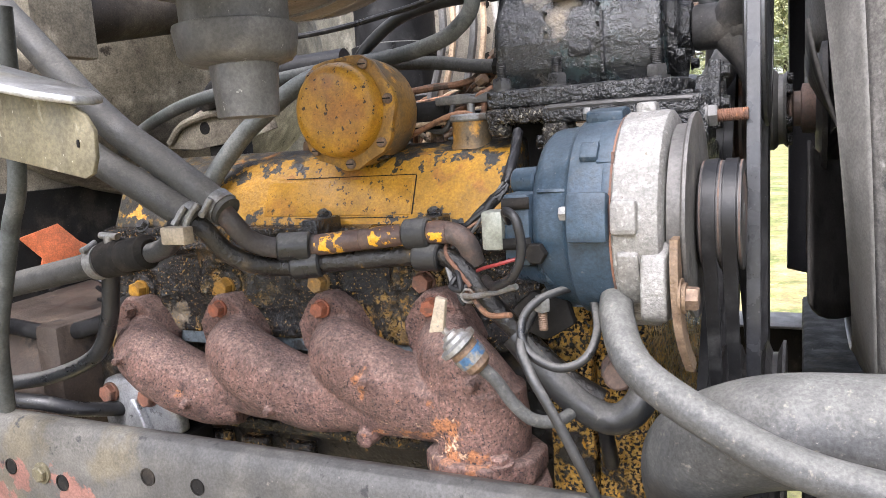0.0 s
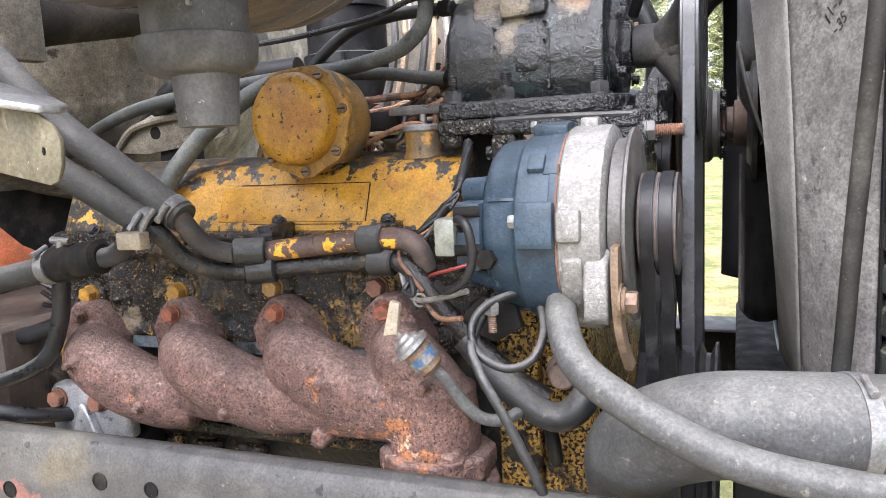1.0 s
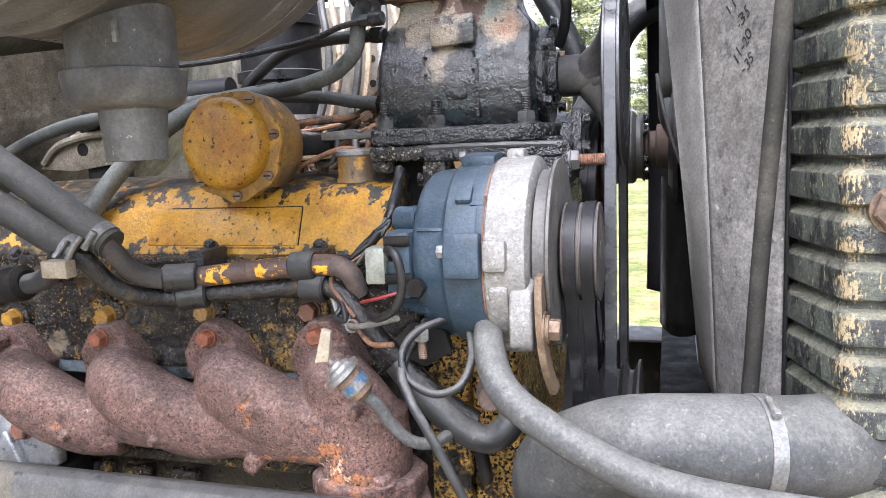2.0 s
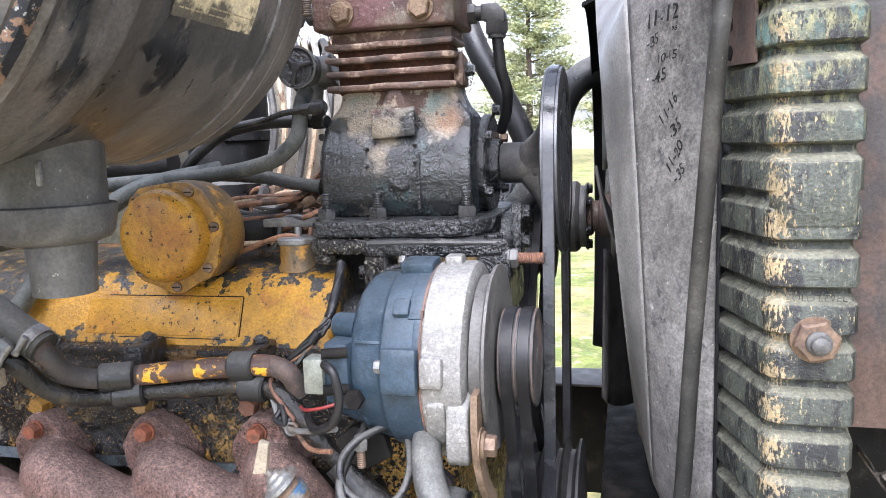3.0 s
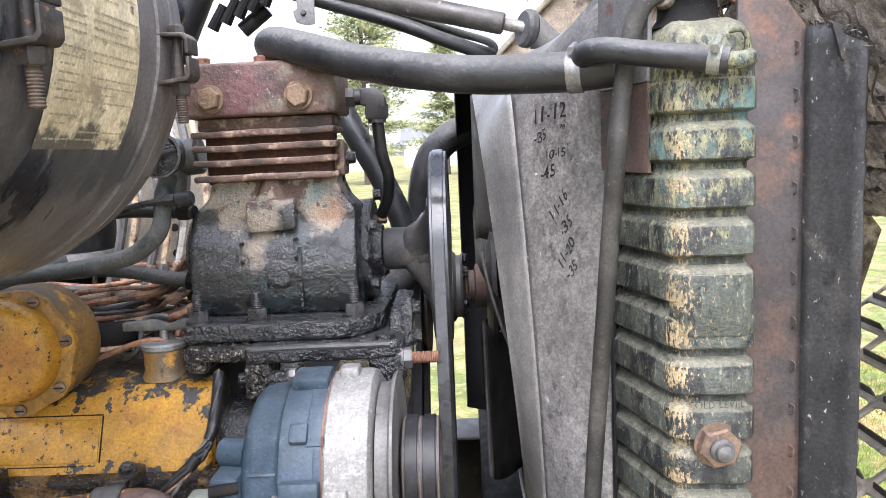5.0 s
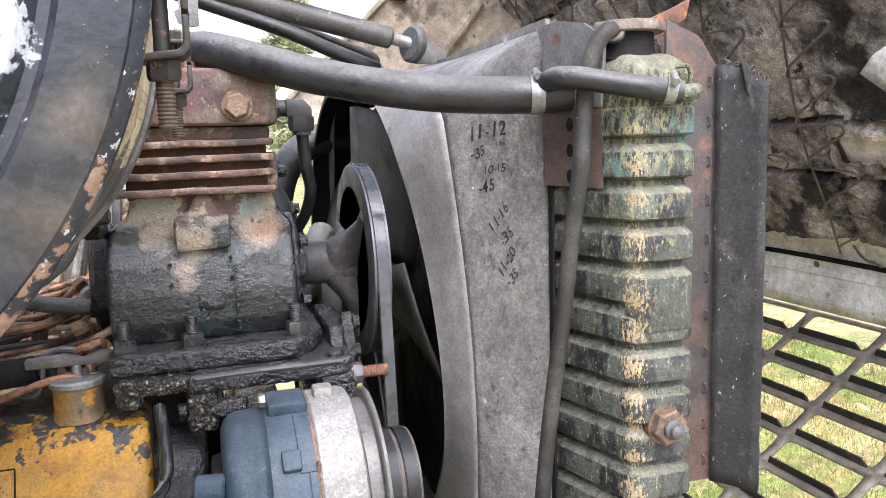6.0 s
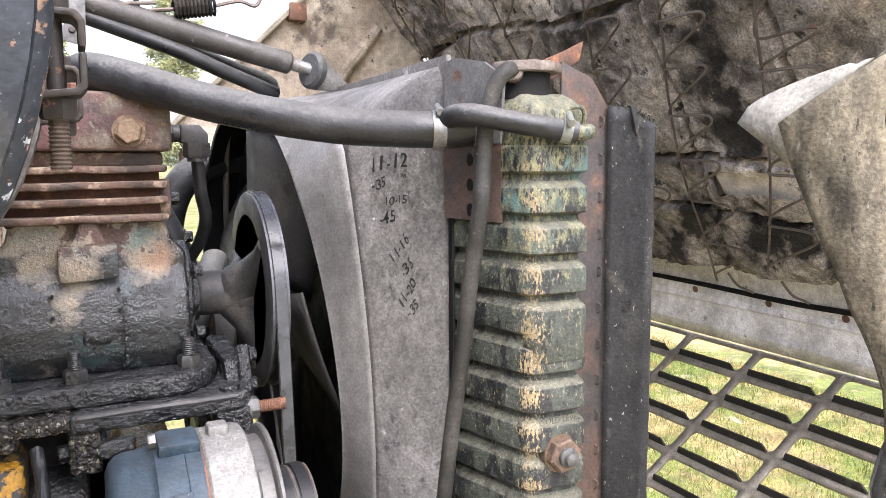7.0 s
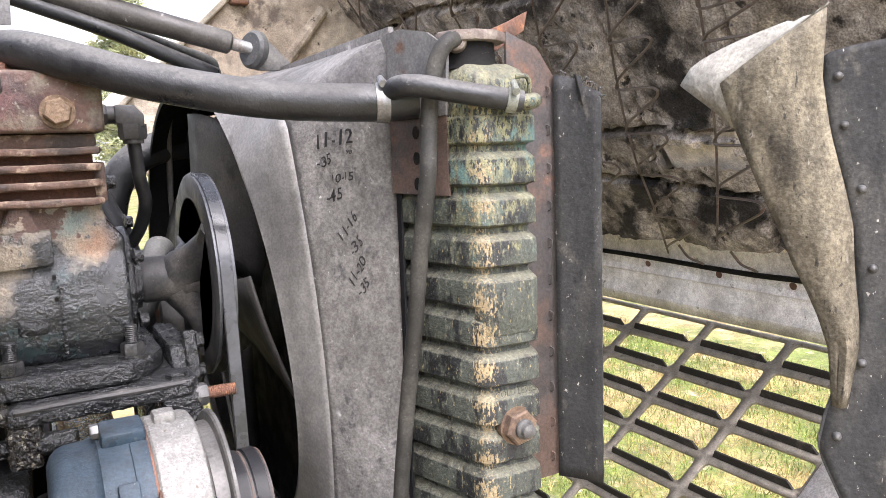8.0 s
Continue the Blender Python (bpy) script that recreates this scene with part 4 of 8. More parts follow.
def valve_cover():
    t = thing("valve_cover", (-0.18, 0.98, 1.205), "yellow valve cover with paint flaking to black", "valve cover")
    prof = [(0.862, 1.206), (0.866, 1.216), (0.886, 1.262), (0.902, 1.282), (0.94, 1.294), (1.10, 1.294), (1.13, 1.22), (1.13, 1.206)]
    part("body", prism(prof, "x", -0.462, 0.090, 0.006, 3), YELLOW, t)
    part("flange", prism([(0.852, 1.200), (0.852, 1.208), (0.872, 1.212), (0.89, 1.206)], "x", -0.468, 0.098, 0.002), OILY, t, "oily lower flange")
    n = Vector((0, -0.046, 0.020)).normalized()
    bm = box(-0.215, -0.020, -0.002, 0.0035, -0.021, 0.021, 0.0015)
    bmesh.ops.rotate(bm, verts=bm.verts, cent=(0, 0, 0), matrix=Matrix.Rotation(math.atan2(-0.020, 0.046), 3, "X"))
    bmesh.ops.translate(bm, verts=bm.verts, vec=(0, 0.8765, 1.2385))
    part("data_plate", bm, YELLOW_CLEAN, t, "raised painted-over plate")
    for x0, x1, z0, z1 in ((-0.190, -0.018, 1.2612, 1.2621), (-0.0185, -0.0173, 1.2200, 1.2610), (-0.170, -0.040, 1.2170, 1.2178)):
        bm = box(x0, x1, -0.0004, 0.0004, z0, z1, 0)
        for v in bm.verts:
            v.co.y += 0.8754 + (v.co.z - 1.2385) * 0.4348
        part("seam", bm, DARK_VOID, t, "dark edge of the raised plate", smooth=0)
    part("end_cap", prism([(0.872, 1.205), (0.886, 1.240), (0.902, 1.256), (0.94, 1.262), (1.09, 1.262), (1.12, 1.205)], "x", 0.088, 0.138, 0.014, 4), OIL_BLACK, t, "oil-soaked rounded cover end")
    for x in (-0.40, -0.25, -0.125, 0.015):
        bolt(t, (x, 0.857, 1.211), (0, -0.6, 0.5), 0.007, 0.007, OIL_BLACK)
    t2 = thing("oil_filler", (0.029, 0.935, 1.285), "yellow and grey oil filler neck with a T-handle cap", "oil filler")
    c = Vector((0.029, 0.935, 0))
    part("neck", lathe([(0, 0.027), (0.004, 0.0235), (0.008, 0.0215), (0.030, 0.0215)], c + Vector((0, 0, 1.285)), (0, 0, 1), 32), YELLOW_DULL, t2)
    part("cap", lathe([(0, 0.0225), (0.002, 0.0240), (0.006, 0.0240), (0.008, 0.022), (0.009, 0)], c + Vector((0, 0, 1.3145)), (0, 0, 1), 32), STEEL, t2, "dull metal cap")
    part("stem", rod(c + Vector((0, 0, 1.322)), c + Vector((0, 0, 1.338)), 0.0045, n=12), STEEL, t2)
    part("handle", prism([(-0.012, 1.334), (0.068, 1.334), (0.070, 1.343), (0.050, 1.345), (0.036, 1.340), (0.020, 1.345), (-0.012, 1.343)], "y", 0.930, 0.940, 0.0015), GREY_METAL, t2, "dull steel T-handle")


def round_canister():
    t = thing("governor_housing", (-0.089, 0.92, 1.29), "round yellow housing with a screwed-on domed cover", "engine housing")
    c = Vector((-0.089, 0, 1.3325))
    part("body", lathe([(0, 0.056), (0.004, 0.059), (0.030, 0.060), (0.050, 0.058), (0.064, 0.050), (0.070, 0.038), (0.070, 0)], c + Vector((0, 0.872, 0)), (0, 1, 0), 48), YELLOW_DULL, t)
    screws = [radians(a) for a in (60, 11, -38, -86, -135, 131)]
    outline = []
    for a in sorted(screws):
        for da, r in ((-0.36, 0.0600), (-0.13, 0.0635), (0.13, 0.0635), (0.36, 0.0600)):
            outline.append((c.x + r * math.cos(a + da), c.z + r * math.sin(a + da)))
    outline.append((c.x - 0.0595, c.z))
    part("flange", prism(outline, "y", 0.863, 0.872, 0.0015), YELLOW_WORN, t, "grimy yellow screw flange")
    part("cover", lathe([(0, 0.0515), (0.004, 0.0510), (0.013, 0.0500), (0.018, 0.0475), (0.0215, 0.0425), (0.0228, 0.036), (0.0235, 0.02), (0.0235, 0)], c + Vector((-0.003, 0.864, 0.002)), (0, -1, 0), 64), YELLOW_CLEAN, t, "domed yellow cover with pitted spots")
    for a in screws:
        p = c + Vector((0.0560 * math.cos(a), 0.863, 0.0560 * math.sin(a)))
        s = part("screw", lathe([(0, 0.0056), (0.0025, 0.0056), (0.0037, 0.0044), (0.0039, 0)], p, (0, -1, 0), 14), BRASS, t)
        part("slot", box(p.x - 0.0045, p.x + 0.0045, p.y - 0.0043, p.y - 0.0035, p.z - 0.0007, p.z + 0.0007, 0), DARK_VOID, s)
    part("outlet", rod((-0.05, 0.945, 1.325), (-0.006, 0.955, 1.327), 0.015, 0.0145, 24, 0.003), DARK_VOID, t)
    part("foot", box(-0.120, -0.055, 0.878, 0.93, 1.278, 1.30, 0.006), OIL_BLACK, t)


def manifold():
    t = thing("exhaust_manifold", (-0.15, 0.81, 0.95), "rust-brown cast iron exhaust manifold with four runners", "exhaust manifold")
    ports = ((-0.403, 1.110), (-0.256, 1.118), (-0.112, 1.124), (0.022, 1.131))
    bm = None
    for i, (bx, bz) in enumerate(ports):
        if i < 3:
            line = [(bx + 0.010, 0.852, bz - 0.040), (bx + 0.015, 0.828, bz - 0.041), (bx + 0.032, 0.810, bz - 0.047), (bx + 0.062, 0.802, bz - 0.060), (bx + 0.102, 0.800, bz - 0.076), (bx + 0.142, 0.805, bz - 0.090), (bx + 0.178, 0.815, bz - 0.096)]
            bm_run = tube(line, 0.04, 22, 6, radii=[0.026, 0.032, 0.037, 0.039, 0.039, 0.036, 0.030])
        else:
            line = [(bx + 0.008, 0.852, bz - 0.040), (bx + 0.013, 0.828, bz - 0.041), (bx + 0.028, 0.810, bz - 0.050), (bx + 0.046, 0.804, bz - 0.070), (bx + 0.060, 0.803, bz - 0.095), (bx + 0.060, 0.806, bz - 0.13)]
            bm_run = tube(line, 0.04, 22, 6, radii=[0.026, 0.032, 0.037, 0.040, 0.043, 0.043])
        bm = bm_run if bm is None else join(bm, bm_run)
        edge = [(-0.010, 0.015), (0.010, 0.015), (0.028, -0.004), (0.046, -0.034), (0.040, -0.062), (-0.010, -0.066), (-0.032, -0.046), (-0.037, -0.020), (-0.022, 0.004)]
        bm = join(bm, prism([(bx + a, bz + b) for a, b in edge], "y", 0.826, 0.860, 0.0))
        bm = join(bm, rod((bx, 0.856, bz), (bx, 0.823, bz), 0.0145, 0.0140, 16))
    log = tube([(-0.255, 0.808, 1.034), (-0.20, 0.808, 1.031), (-0.10, 0.808, 1.031), (0.0, 0.806, 1.034), (0.06, 0.805, 1.042), (0.088, 0.806, 1.06)], 0.03, 20, 6, radii=[0.022, 0.032, 0.034, 0.036, 0.043, 0.038])
    bm = join(bm, log, rod((0.078, 0.806, 1.06), (0.079, 0.806, 0.990), 0.044, 0.045, 28))
    # casting bosses and pips on the face
    for x, z in ((-0.150, 1.024), (-0.028, 1.066), (0.086, 1.072), (-0.268, 1.020), (-0.366, 1.064)):
        bm = join(bm, rod((x, 0.79, z), (x, 0.757, z), 0.0065, 0.0050, 10))
    for x, z in ((-0.040, 0.999), (0.052, 0.999)):
        bm = join(bm, rod((x, 0.80, z + 0.006), (x, 0.771, z + 0.003), 0.0120, 0.0095, 14))
    body = part("casting", bm, MANIFOLD, t)
    remeshed(body, 0.0025, 2)
    octo = [(0.080 + 0.061 * math.cos(a), 0.806 + 0.058 * math.sin(a)) for a in [math.tau * (k + 0.5) / 8 for k in range(8)]]
    part("flange", prism(octo, "z", 0.974, 0.998, 0.005, 3), MANIFOLD, t)
    octo = [(0.082 + 0.063 * math.cos(a), 0.806 + 0.060 * math.sin(a)) for a in [math.tau * (k + 0.2) / 10 for k in range(10)]]
    part("lower_flange", prism(octo, "z", 0.945, 0.970, 0.008, 3), MANIFOLD, t)
    part("downpipe", rod((0.080, 0.806, 0.945), (0.080, 0.82, 0.70), 0.042, n=28), RUST, t)
    for bx, bz in ports:
        bolt(t, (bx, 0.8225, bz), (0, -1, 0), 0.0092, 0.010, BOLT_RED if bx > -0.4 else MANIFOLD, washer=1.12)
    bolt(t, (0.108, 0.770, 0.998), (0, -0.1, 1), 0.010, 0.006, MANIFOLD)
    part("gasket", box(-0.45, 0.060, 0.8605, 0.864, 1.062, 1.082, 0), GASKET, t, "pale blue-grey gasket edge")


def temperature_sender():
    t = thing("pressure_sender", (0.09, 0.735, 1.09), "grey sender with a brass hex, blue tape and pale tab", "sensor")
    a = Vector((0.108, 0.742, 1.099))
    d = Vector((-0.030, -0.012, 0.036)).normalized()
    part("body", lathe([(0, 0.008), (0.004, 0.0125), (0.022, 0.0135), (0.027, 0.0135)], a, d, 28), BRASS, t)
    part("tape_band", lathe([(0.010, 0.0138), (0.010, 0.0142), (0.020, 0.0145), (0.020, 0.014)], a, d, 28), TAPE, t, "worn blue band")
    part("rim", lathe([(0.026, 0.015), (0.028, 0.0185), (0.032, 0.0185), (0.034, 0.013), (0.037, 0.012), (0.039, 0.008), (0.042, 0.007), (0.044, 0)], a, d, 28), STEEL, t, "crimped steel rim")
    tip = a + d * 0.042
    part("terminal", rod(tip, tip + d * 0.012, 0.003, n=10), STEEL, t)
    q = tip + d * 0.010
    part("tab", prism([(q.x - 0.010, q.z - 0.006), (q.x + 0.004, q.z - 0.004), (q.x + 0.008, q.z + 0.024), (q.x - 0.001, q.z + 0.027)], "y", q.y - 0.003, q.y + 0.003, 0.001), CHALK, t, "pale broken plastic tab")
    part("hose", tube([a, a - d * 0.018, (0.131, 0.751, 1.066), (0.147, 0.757, 1.050), (0.166, 0.772, 1.046), (0.182, 0.80, 1.054)], 0.0058, 14), RUBBER_DUSTY, t, "grey braided line")


# ---- alternator, brackets and belts ----
AY, AZ = 0.835, 1.219


def arc_block(x0, x1, a0, a1, r0, r1, bevel=0.002, taper=0.0, n=6):
    """A solid block of a ring round the alternator's axis, narrowed outward by taper radians."""
    bm = bmesh.new()
    rows = []
    for k in range(n + 1):
        f = k / n
        lo, hi = a0 + (a1 - a0) * f, a0 + taper + (a1 - a0 - 2 * taper) * f
        rows.append([bm.verts.new((x, AY + r * math.cos(a), AZ + r * math.sin(a))) for x, r, a in ((x0, r0, lo), (x1, r0, lo), (x1, r1, hi), (x0, r1, hi))])
    for p, q in zip(rows, rows[1:]):
        for k in range(4):
            bm.faces.new((p[k], p[(k + 1) % 4], q[(k + 1) % 4], q[k]))
    bm.faces.new(rows[0]), bm.faces.new(rows[-1])
    bmesh.ops.recalc_face_normals(bm, faces=bm.faces)
    return soften_edges(bm, bevel, 2, 40)


def alternator():
    t = thing("alternator", (0.22, AY, AZ - 0.095), "alternator with a blue rear housing and bare aluminium front", "alternator")
    o = Vector((0, AY, AZ))
    X = (1, 0, 0)
    part("rear_housing", lathe([(0.149, 0.03), (0.150, 0.066), (0.153, 0.0735), (0.158, 0.0785), (0.164, 0.0805), (0.180, 0.0815), (0.1835, 0.0835), (0.186, 0.0865), (0.190, 0.0872), (0.218, 0.0880), (0.2205, 0.0872), (0.2210, 0.0850)], o, X, 96), BLUE, t)
    # clamping lugs with their through bolts
    for a0, a1, out in ((1.44, 1.86, 0.0965), (2.80, 3.27, 0.1000), (5.25, 5.65, 0.097), (0.1, 0.5, 0.097)):
        lug = part("lug", arc_block(0.1885, 0.2212, a0, a1, 0.080, out, 0.003, 0.03), BLUE, t)
        am = (a0 + a1) / 2 - 0.04
        part("through_bolt", hexagon(o + Vector((0.1885, 0.0925 * math.cos(am), 0.0925 * math.sin(am))), (-1, 0, 0), 0.0062, 0.006), STEEL, lug)
    part("pad", arc_block(0.1945, 0.2095, 2.30, 2.50, 0.086, 0.0935, 0.0015, 0.01), BLUE, t)
    part("raised_band", arc_block(0.2080, 0.2214, 1.86, 2.52, 0.086, 0.0893, 0.001), BLUE, t)
    part("raised_band", arc_block(0.2145, 0.2214, 2.52, 2.84, 0.086, 0.0893, 0.001), BLUE, t)
    for a in (2.76, 4.4):
        part("rib", arc_block(0.159, 0.1860, a - 0.016, a + 0.016, 0.078, 0.0832, 0.0012), BLUE, t)
    part("rear_step", lathe([(0.140, 0.035), (0.142, 0.045), (0.150, 0.047)], o, X, 40), DARK_VOID, t)
    part("rear_boss", rod((0.128, 0.795, 1.256), (0.152, 0.790, 1.256), 0.012, 0.013, 18, 0.002), BLUE, t)
    # bright front housing
    part("joint_ring", lathe([(0.2205, 0.080), (0.2207, 0.0895), (0.2225, 0.0895), (0.2227, 0.080)], o, X, 72), RUST, t, "thin rusty lamination edge")
    part("front_housing", lathe([(0.2227, 0.080), (0.2227, 0.0895), (0.2245, 0.0912), (0.254, 0.0918), (0.2585, 0.0905), (0.2610, 0.0865), (0.2618, 0.070), (0.2618, 0.02)], o, X, 96), ALU, t)
    part("ear", arc_block(0.2290, 0.2465, 1.48, 1.70, 0.085, 0.0990, 0.003, 0.02), ALU, t)
    part("ear", arc_block(0.2230, 0.2440, 2.86, 3.22, 0.085, 0.0985, 0.004, 0.04), ALU, t)
    part("ear", arc_block(0.2260, 0.2440, 3.30, 3.95, 0.085, 0.0945, 0.003, 0.05), ALU, t)
    part("ear", arc_block(0.2260, 0.2500, 4.10, 4.55, 0.085, 0.0965, 0.003, 0.05), ALU, t)
    part("hinge_lug", prism([(0.760, 1.208), (0.744, 1.198), (0.7385, 1.184), (0.7385, 1.152), (0.744, 1.1455), (0.80, 1.143), (0.82, 1.16)], "x", 0.2450, 0.2655, 0.003, 3), ALU, t, "long cast adjusting lug")
    part("notch", box(0.2212, 0.2232, AY - 0.0925 * 0.80, AY - 0.0925 * 0.76, AZ + 0.051, AZ + 0.060, 0), RUST, t)
    # fan disc and pulley
    part("fan", lathe([(0.262, 0.03), (0.263, 0.0785), (0.2735, 0.0790), (0.2745, 0.0865), (0.2760, 0.0880), (0.2785, 0.0880), (0.2790, 0.0860), (0.2790, 0.02)], o, X, 72), FAN_GREY, t, "pressed grey cooling fan disc")
    part("pulley", lathe([(0.279, 0.02), (0.2805, 0.040), (0.2825, 0.0460), (0.2850, 0.0460), (0.2880, 0.036), (0.2930, 0.036), (0.2962, 0.0460), (0.3000, 0.0460), (0.3034, 0.036), (0.3086, 0.036), (0.3120, 0.0460), (0.3148, 0.0460), (0.3152, 0.038), (0.308, 0.032), (0.308, 0.0)], o, X, 64), PULLEY, t, "two-groove dark pulley")
    for x in (0.2827, 0.2970, 0.3128):
        part("groove_edge", lathe([(x, 0.0455), (x + 0.0002, 0.0464), (x + 0.0014, 0.0464), (x + 0.0016, 0.0455)], o, X, 64), RUST_BROWN, t, "rusty groove edge")
    part("shaft_nut", hexagon(o + Vector((0.308, 0, 0)), X, 0.012, 0.007), GREY_METAL, t)
    # regulator and terminals on the rear
    part("regulator", box(0.109, 0.129, 0.753, 0.774, 1.200, 1.234, 0.003), REGULATOR, t, "small pale metal regulator box")
    part("terminal_block", box(0.128, 0.152, 0.757, 0.80, 1.186, 1.248, 0.004), BLUE, t)
    for y, z in ((0.754, 1.206), (0.754, 1.240), (0.764, 1.190)):
        part("terminal", rod((0.152, y + 0.004, z), (0.130, y - 0.004, z), 0.005, n=12), DARK_VOID, t)
    part("terminal_nut", hexagon((0.158, 0.756, 1.198), (0, -1, 0), 0.0095, 0.008), DARK_VOID, t)
    part("lead", tube([(0.137, 0.748, 1.226), (0.141, 0.731, 1.236), (0.152, 0.724, 1.230), (0.155, 0.725, 1.205), (0.146, 0.728, 1.184), (0.124, 0.74, 1.172), (0.104, 0.770, 1.172)], 0.0040, 12), WIRE_BLACK, t, "black rubber lead")
    part("red_lead", tube([(0.150, 0.753, 1.196), (0.128, 0.748, 1.190), (0.108, 0.757, 1.184), (0.090, 0.785, 1.176)], 0.0016, 8), WIRE_RED, t)
    part("rear_post", rod((0.128, 0.80, 1.176), (0.168, 0.775, 1.176), 0.010, 0.010, 18, 0.002), BLUE, t)
    post = part("ground_stud", hexagon((0.158, 0.762, 1.148), (0.1, -0.2, 1), 0.0072, 0.012), STEEL, t, "small ground stud with a nut")
    stud(post, (0.158, 0.762, 1.148), (0.1, -0.2, -1), 0.0042, 0.018, BRASS)
    part("lower_bracket", prism([(0.120, 1.140), (0.140, 1.158), (0.172, 1.150), (0.178, 1.128), (0.150, 1.112), (0.128, 1.122)], "y", 0.790, 0.802, 0.003), DARK_VOID, t, "dark mounting bracket")


def tension_strap():
    t = thing("adjusting_strap", (0.275, 0.72, 1.12), "rusty tan alternator adjusting strap with a bolt", "bracket")
    pts = [(0.2715, 0.748, 1.212), (0.2718, 0.743, 1.185), (0.2730, 0.744, 1.155), (0.2755, 0.752, 1.128), (0.2790, 0.768, 1.104)]
    bm = bmesh.new()
    line = curve_points(pts, 5)
    rows = []
    for q in line:
        rows.append([bm.verts.new(q + Vector((dx, dy, 0))) for dx, dy in ((-0.003, -0.011), (0.003, -0.011), (0.003, 0.011), (-0.003, 0.011))])
    for p, q in zip(rows, rows[1:]):
        for k in range(4):
            bm.faces.new((p[k], p[(k + 1) % 4], q[(k + 1) % 4], q[k]))
    bm.faces.new(rows[0]), bm.faces.new(rows[-1])
    part("strap", soften_edges(bm, 0.001, 1, 50), BOLT_TAN, t)
    part("washer", join(rod((0.2745, 0.744, 1.166), (0.2765, 0.744, 1.166), 0.0155, n=28), rod((0.2765, 0.744, 1.166), (0.2795, 0.744, 1.166), 0.0120, n=24)), BOLT_TAN, t)
    part("bolt", hexagon((0.2795, 0.744, 1.166), (1, 0, 0), 0.0095, 0.009), BRASS, t)


def belt(name, x, width, depth, wheels, material, label):
    """A closed belt in the plane x, round wheels of (y, z, radius)."""
    pts = []
    for y, z, r in wheels:
        pts += [(y + r * math.cos(a), z + r * math.sin(a)) for a in [math.tau * k / 48 for k in range(48)]]
    pts = sorted(set(pts))

    def half(seq):
        out = []
        for p in seq:
            while len(out) > 1 and (out[-1][0] - out[-2][0]) * (p[1] - out[-2][1]) - (out[-1][1] - out[-2][1]) * (p[0] - out[-2][0]) <= 0:
                out.pop()
            out.append(p)
        return out
    hull = half(pts)[:-1] + half(pts[::-1])[:-1]
    cy, cz = sum(p[0] for p in hull) / len(hull), sum(p[1] for p in hull) / len(hull)
    bm = bmesh.new()
    rows = []
    n = len(hull)
    for i, (y, z) in enumerate(hull):
        ty, tz = hull[(i + 1) % n][0] - hull[i - 1][0], hull[(i + 1) % n][1] - hull[i - 1][1]
        k = math.hypot(ty, tz)
        ny, nz = tz / k, -ty / k
        rows.append([bm.verts.new((x + dx, y + ny * o, z + nz * o)) for dx, o in ((-width / 2, depth * 0.4), (width / 2, depth * 0.4), (width * 0.36, -depth * 0.6), (-width * 0.36, -depth * 0.6))])
    for i in range(n):
        p, q = rows[i], rows[(i + 1) % n]
        for k in range(4):
            bm.faces.new((p[k], p[(k + 1) % 4], q[(k + 1) % 4], q[k]))
    t = thing(name, (x, cy, min(p[1] for p in hull)), label, "belt", "engine drive belts")
    part("inner_band", bm, material, t, smooth=40)
    bm = bmesh.new()
    rows = []
    for i, (y, z) in enumerate(hull):
        ty, tz = hull[(i + 1) % n][0] - hull[i - 1][0], hull[(i + 1) % n][1] - hull[i - 1][1]
        k = math.hypot(ty, tz)
        ny, nz = tz / k, -ty / k
        rows.append([bm.verts.new((x + dx, y + ny * o, z + nz * o)) for dx, o in ((-width * 0.46, depth * 0.4), (-width * 0.44, depth * 0.52), (width * 0.44, depth * 0.52), (width * 0.46, depth * 0.4))])
    for i in range(n):
        p, q = rows[i], rows[(i + 1) % n]
        for k in range(3):
            bm.faces.new((p[k], p[k + 1], q[k + 1], q[k]))
    part("outer_cord", bm, BELT_BACK if name == "compressor_belt" else RUBBER_BLACK, t, "worn shiny back", smooth=40)
    return t


CRANK = (1.0, 0.945)
FAN_C = (1.272, 1.307)
COMP = (1.030, 1.397)


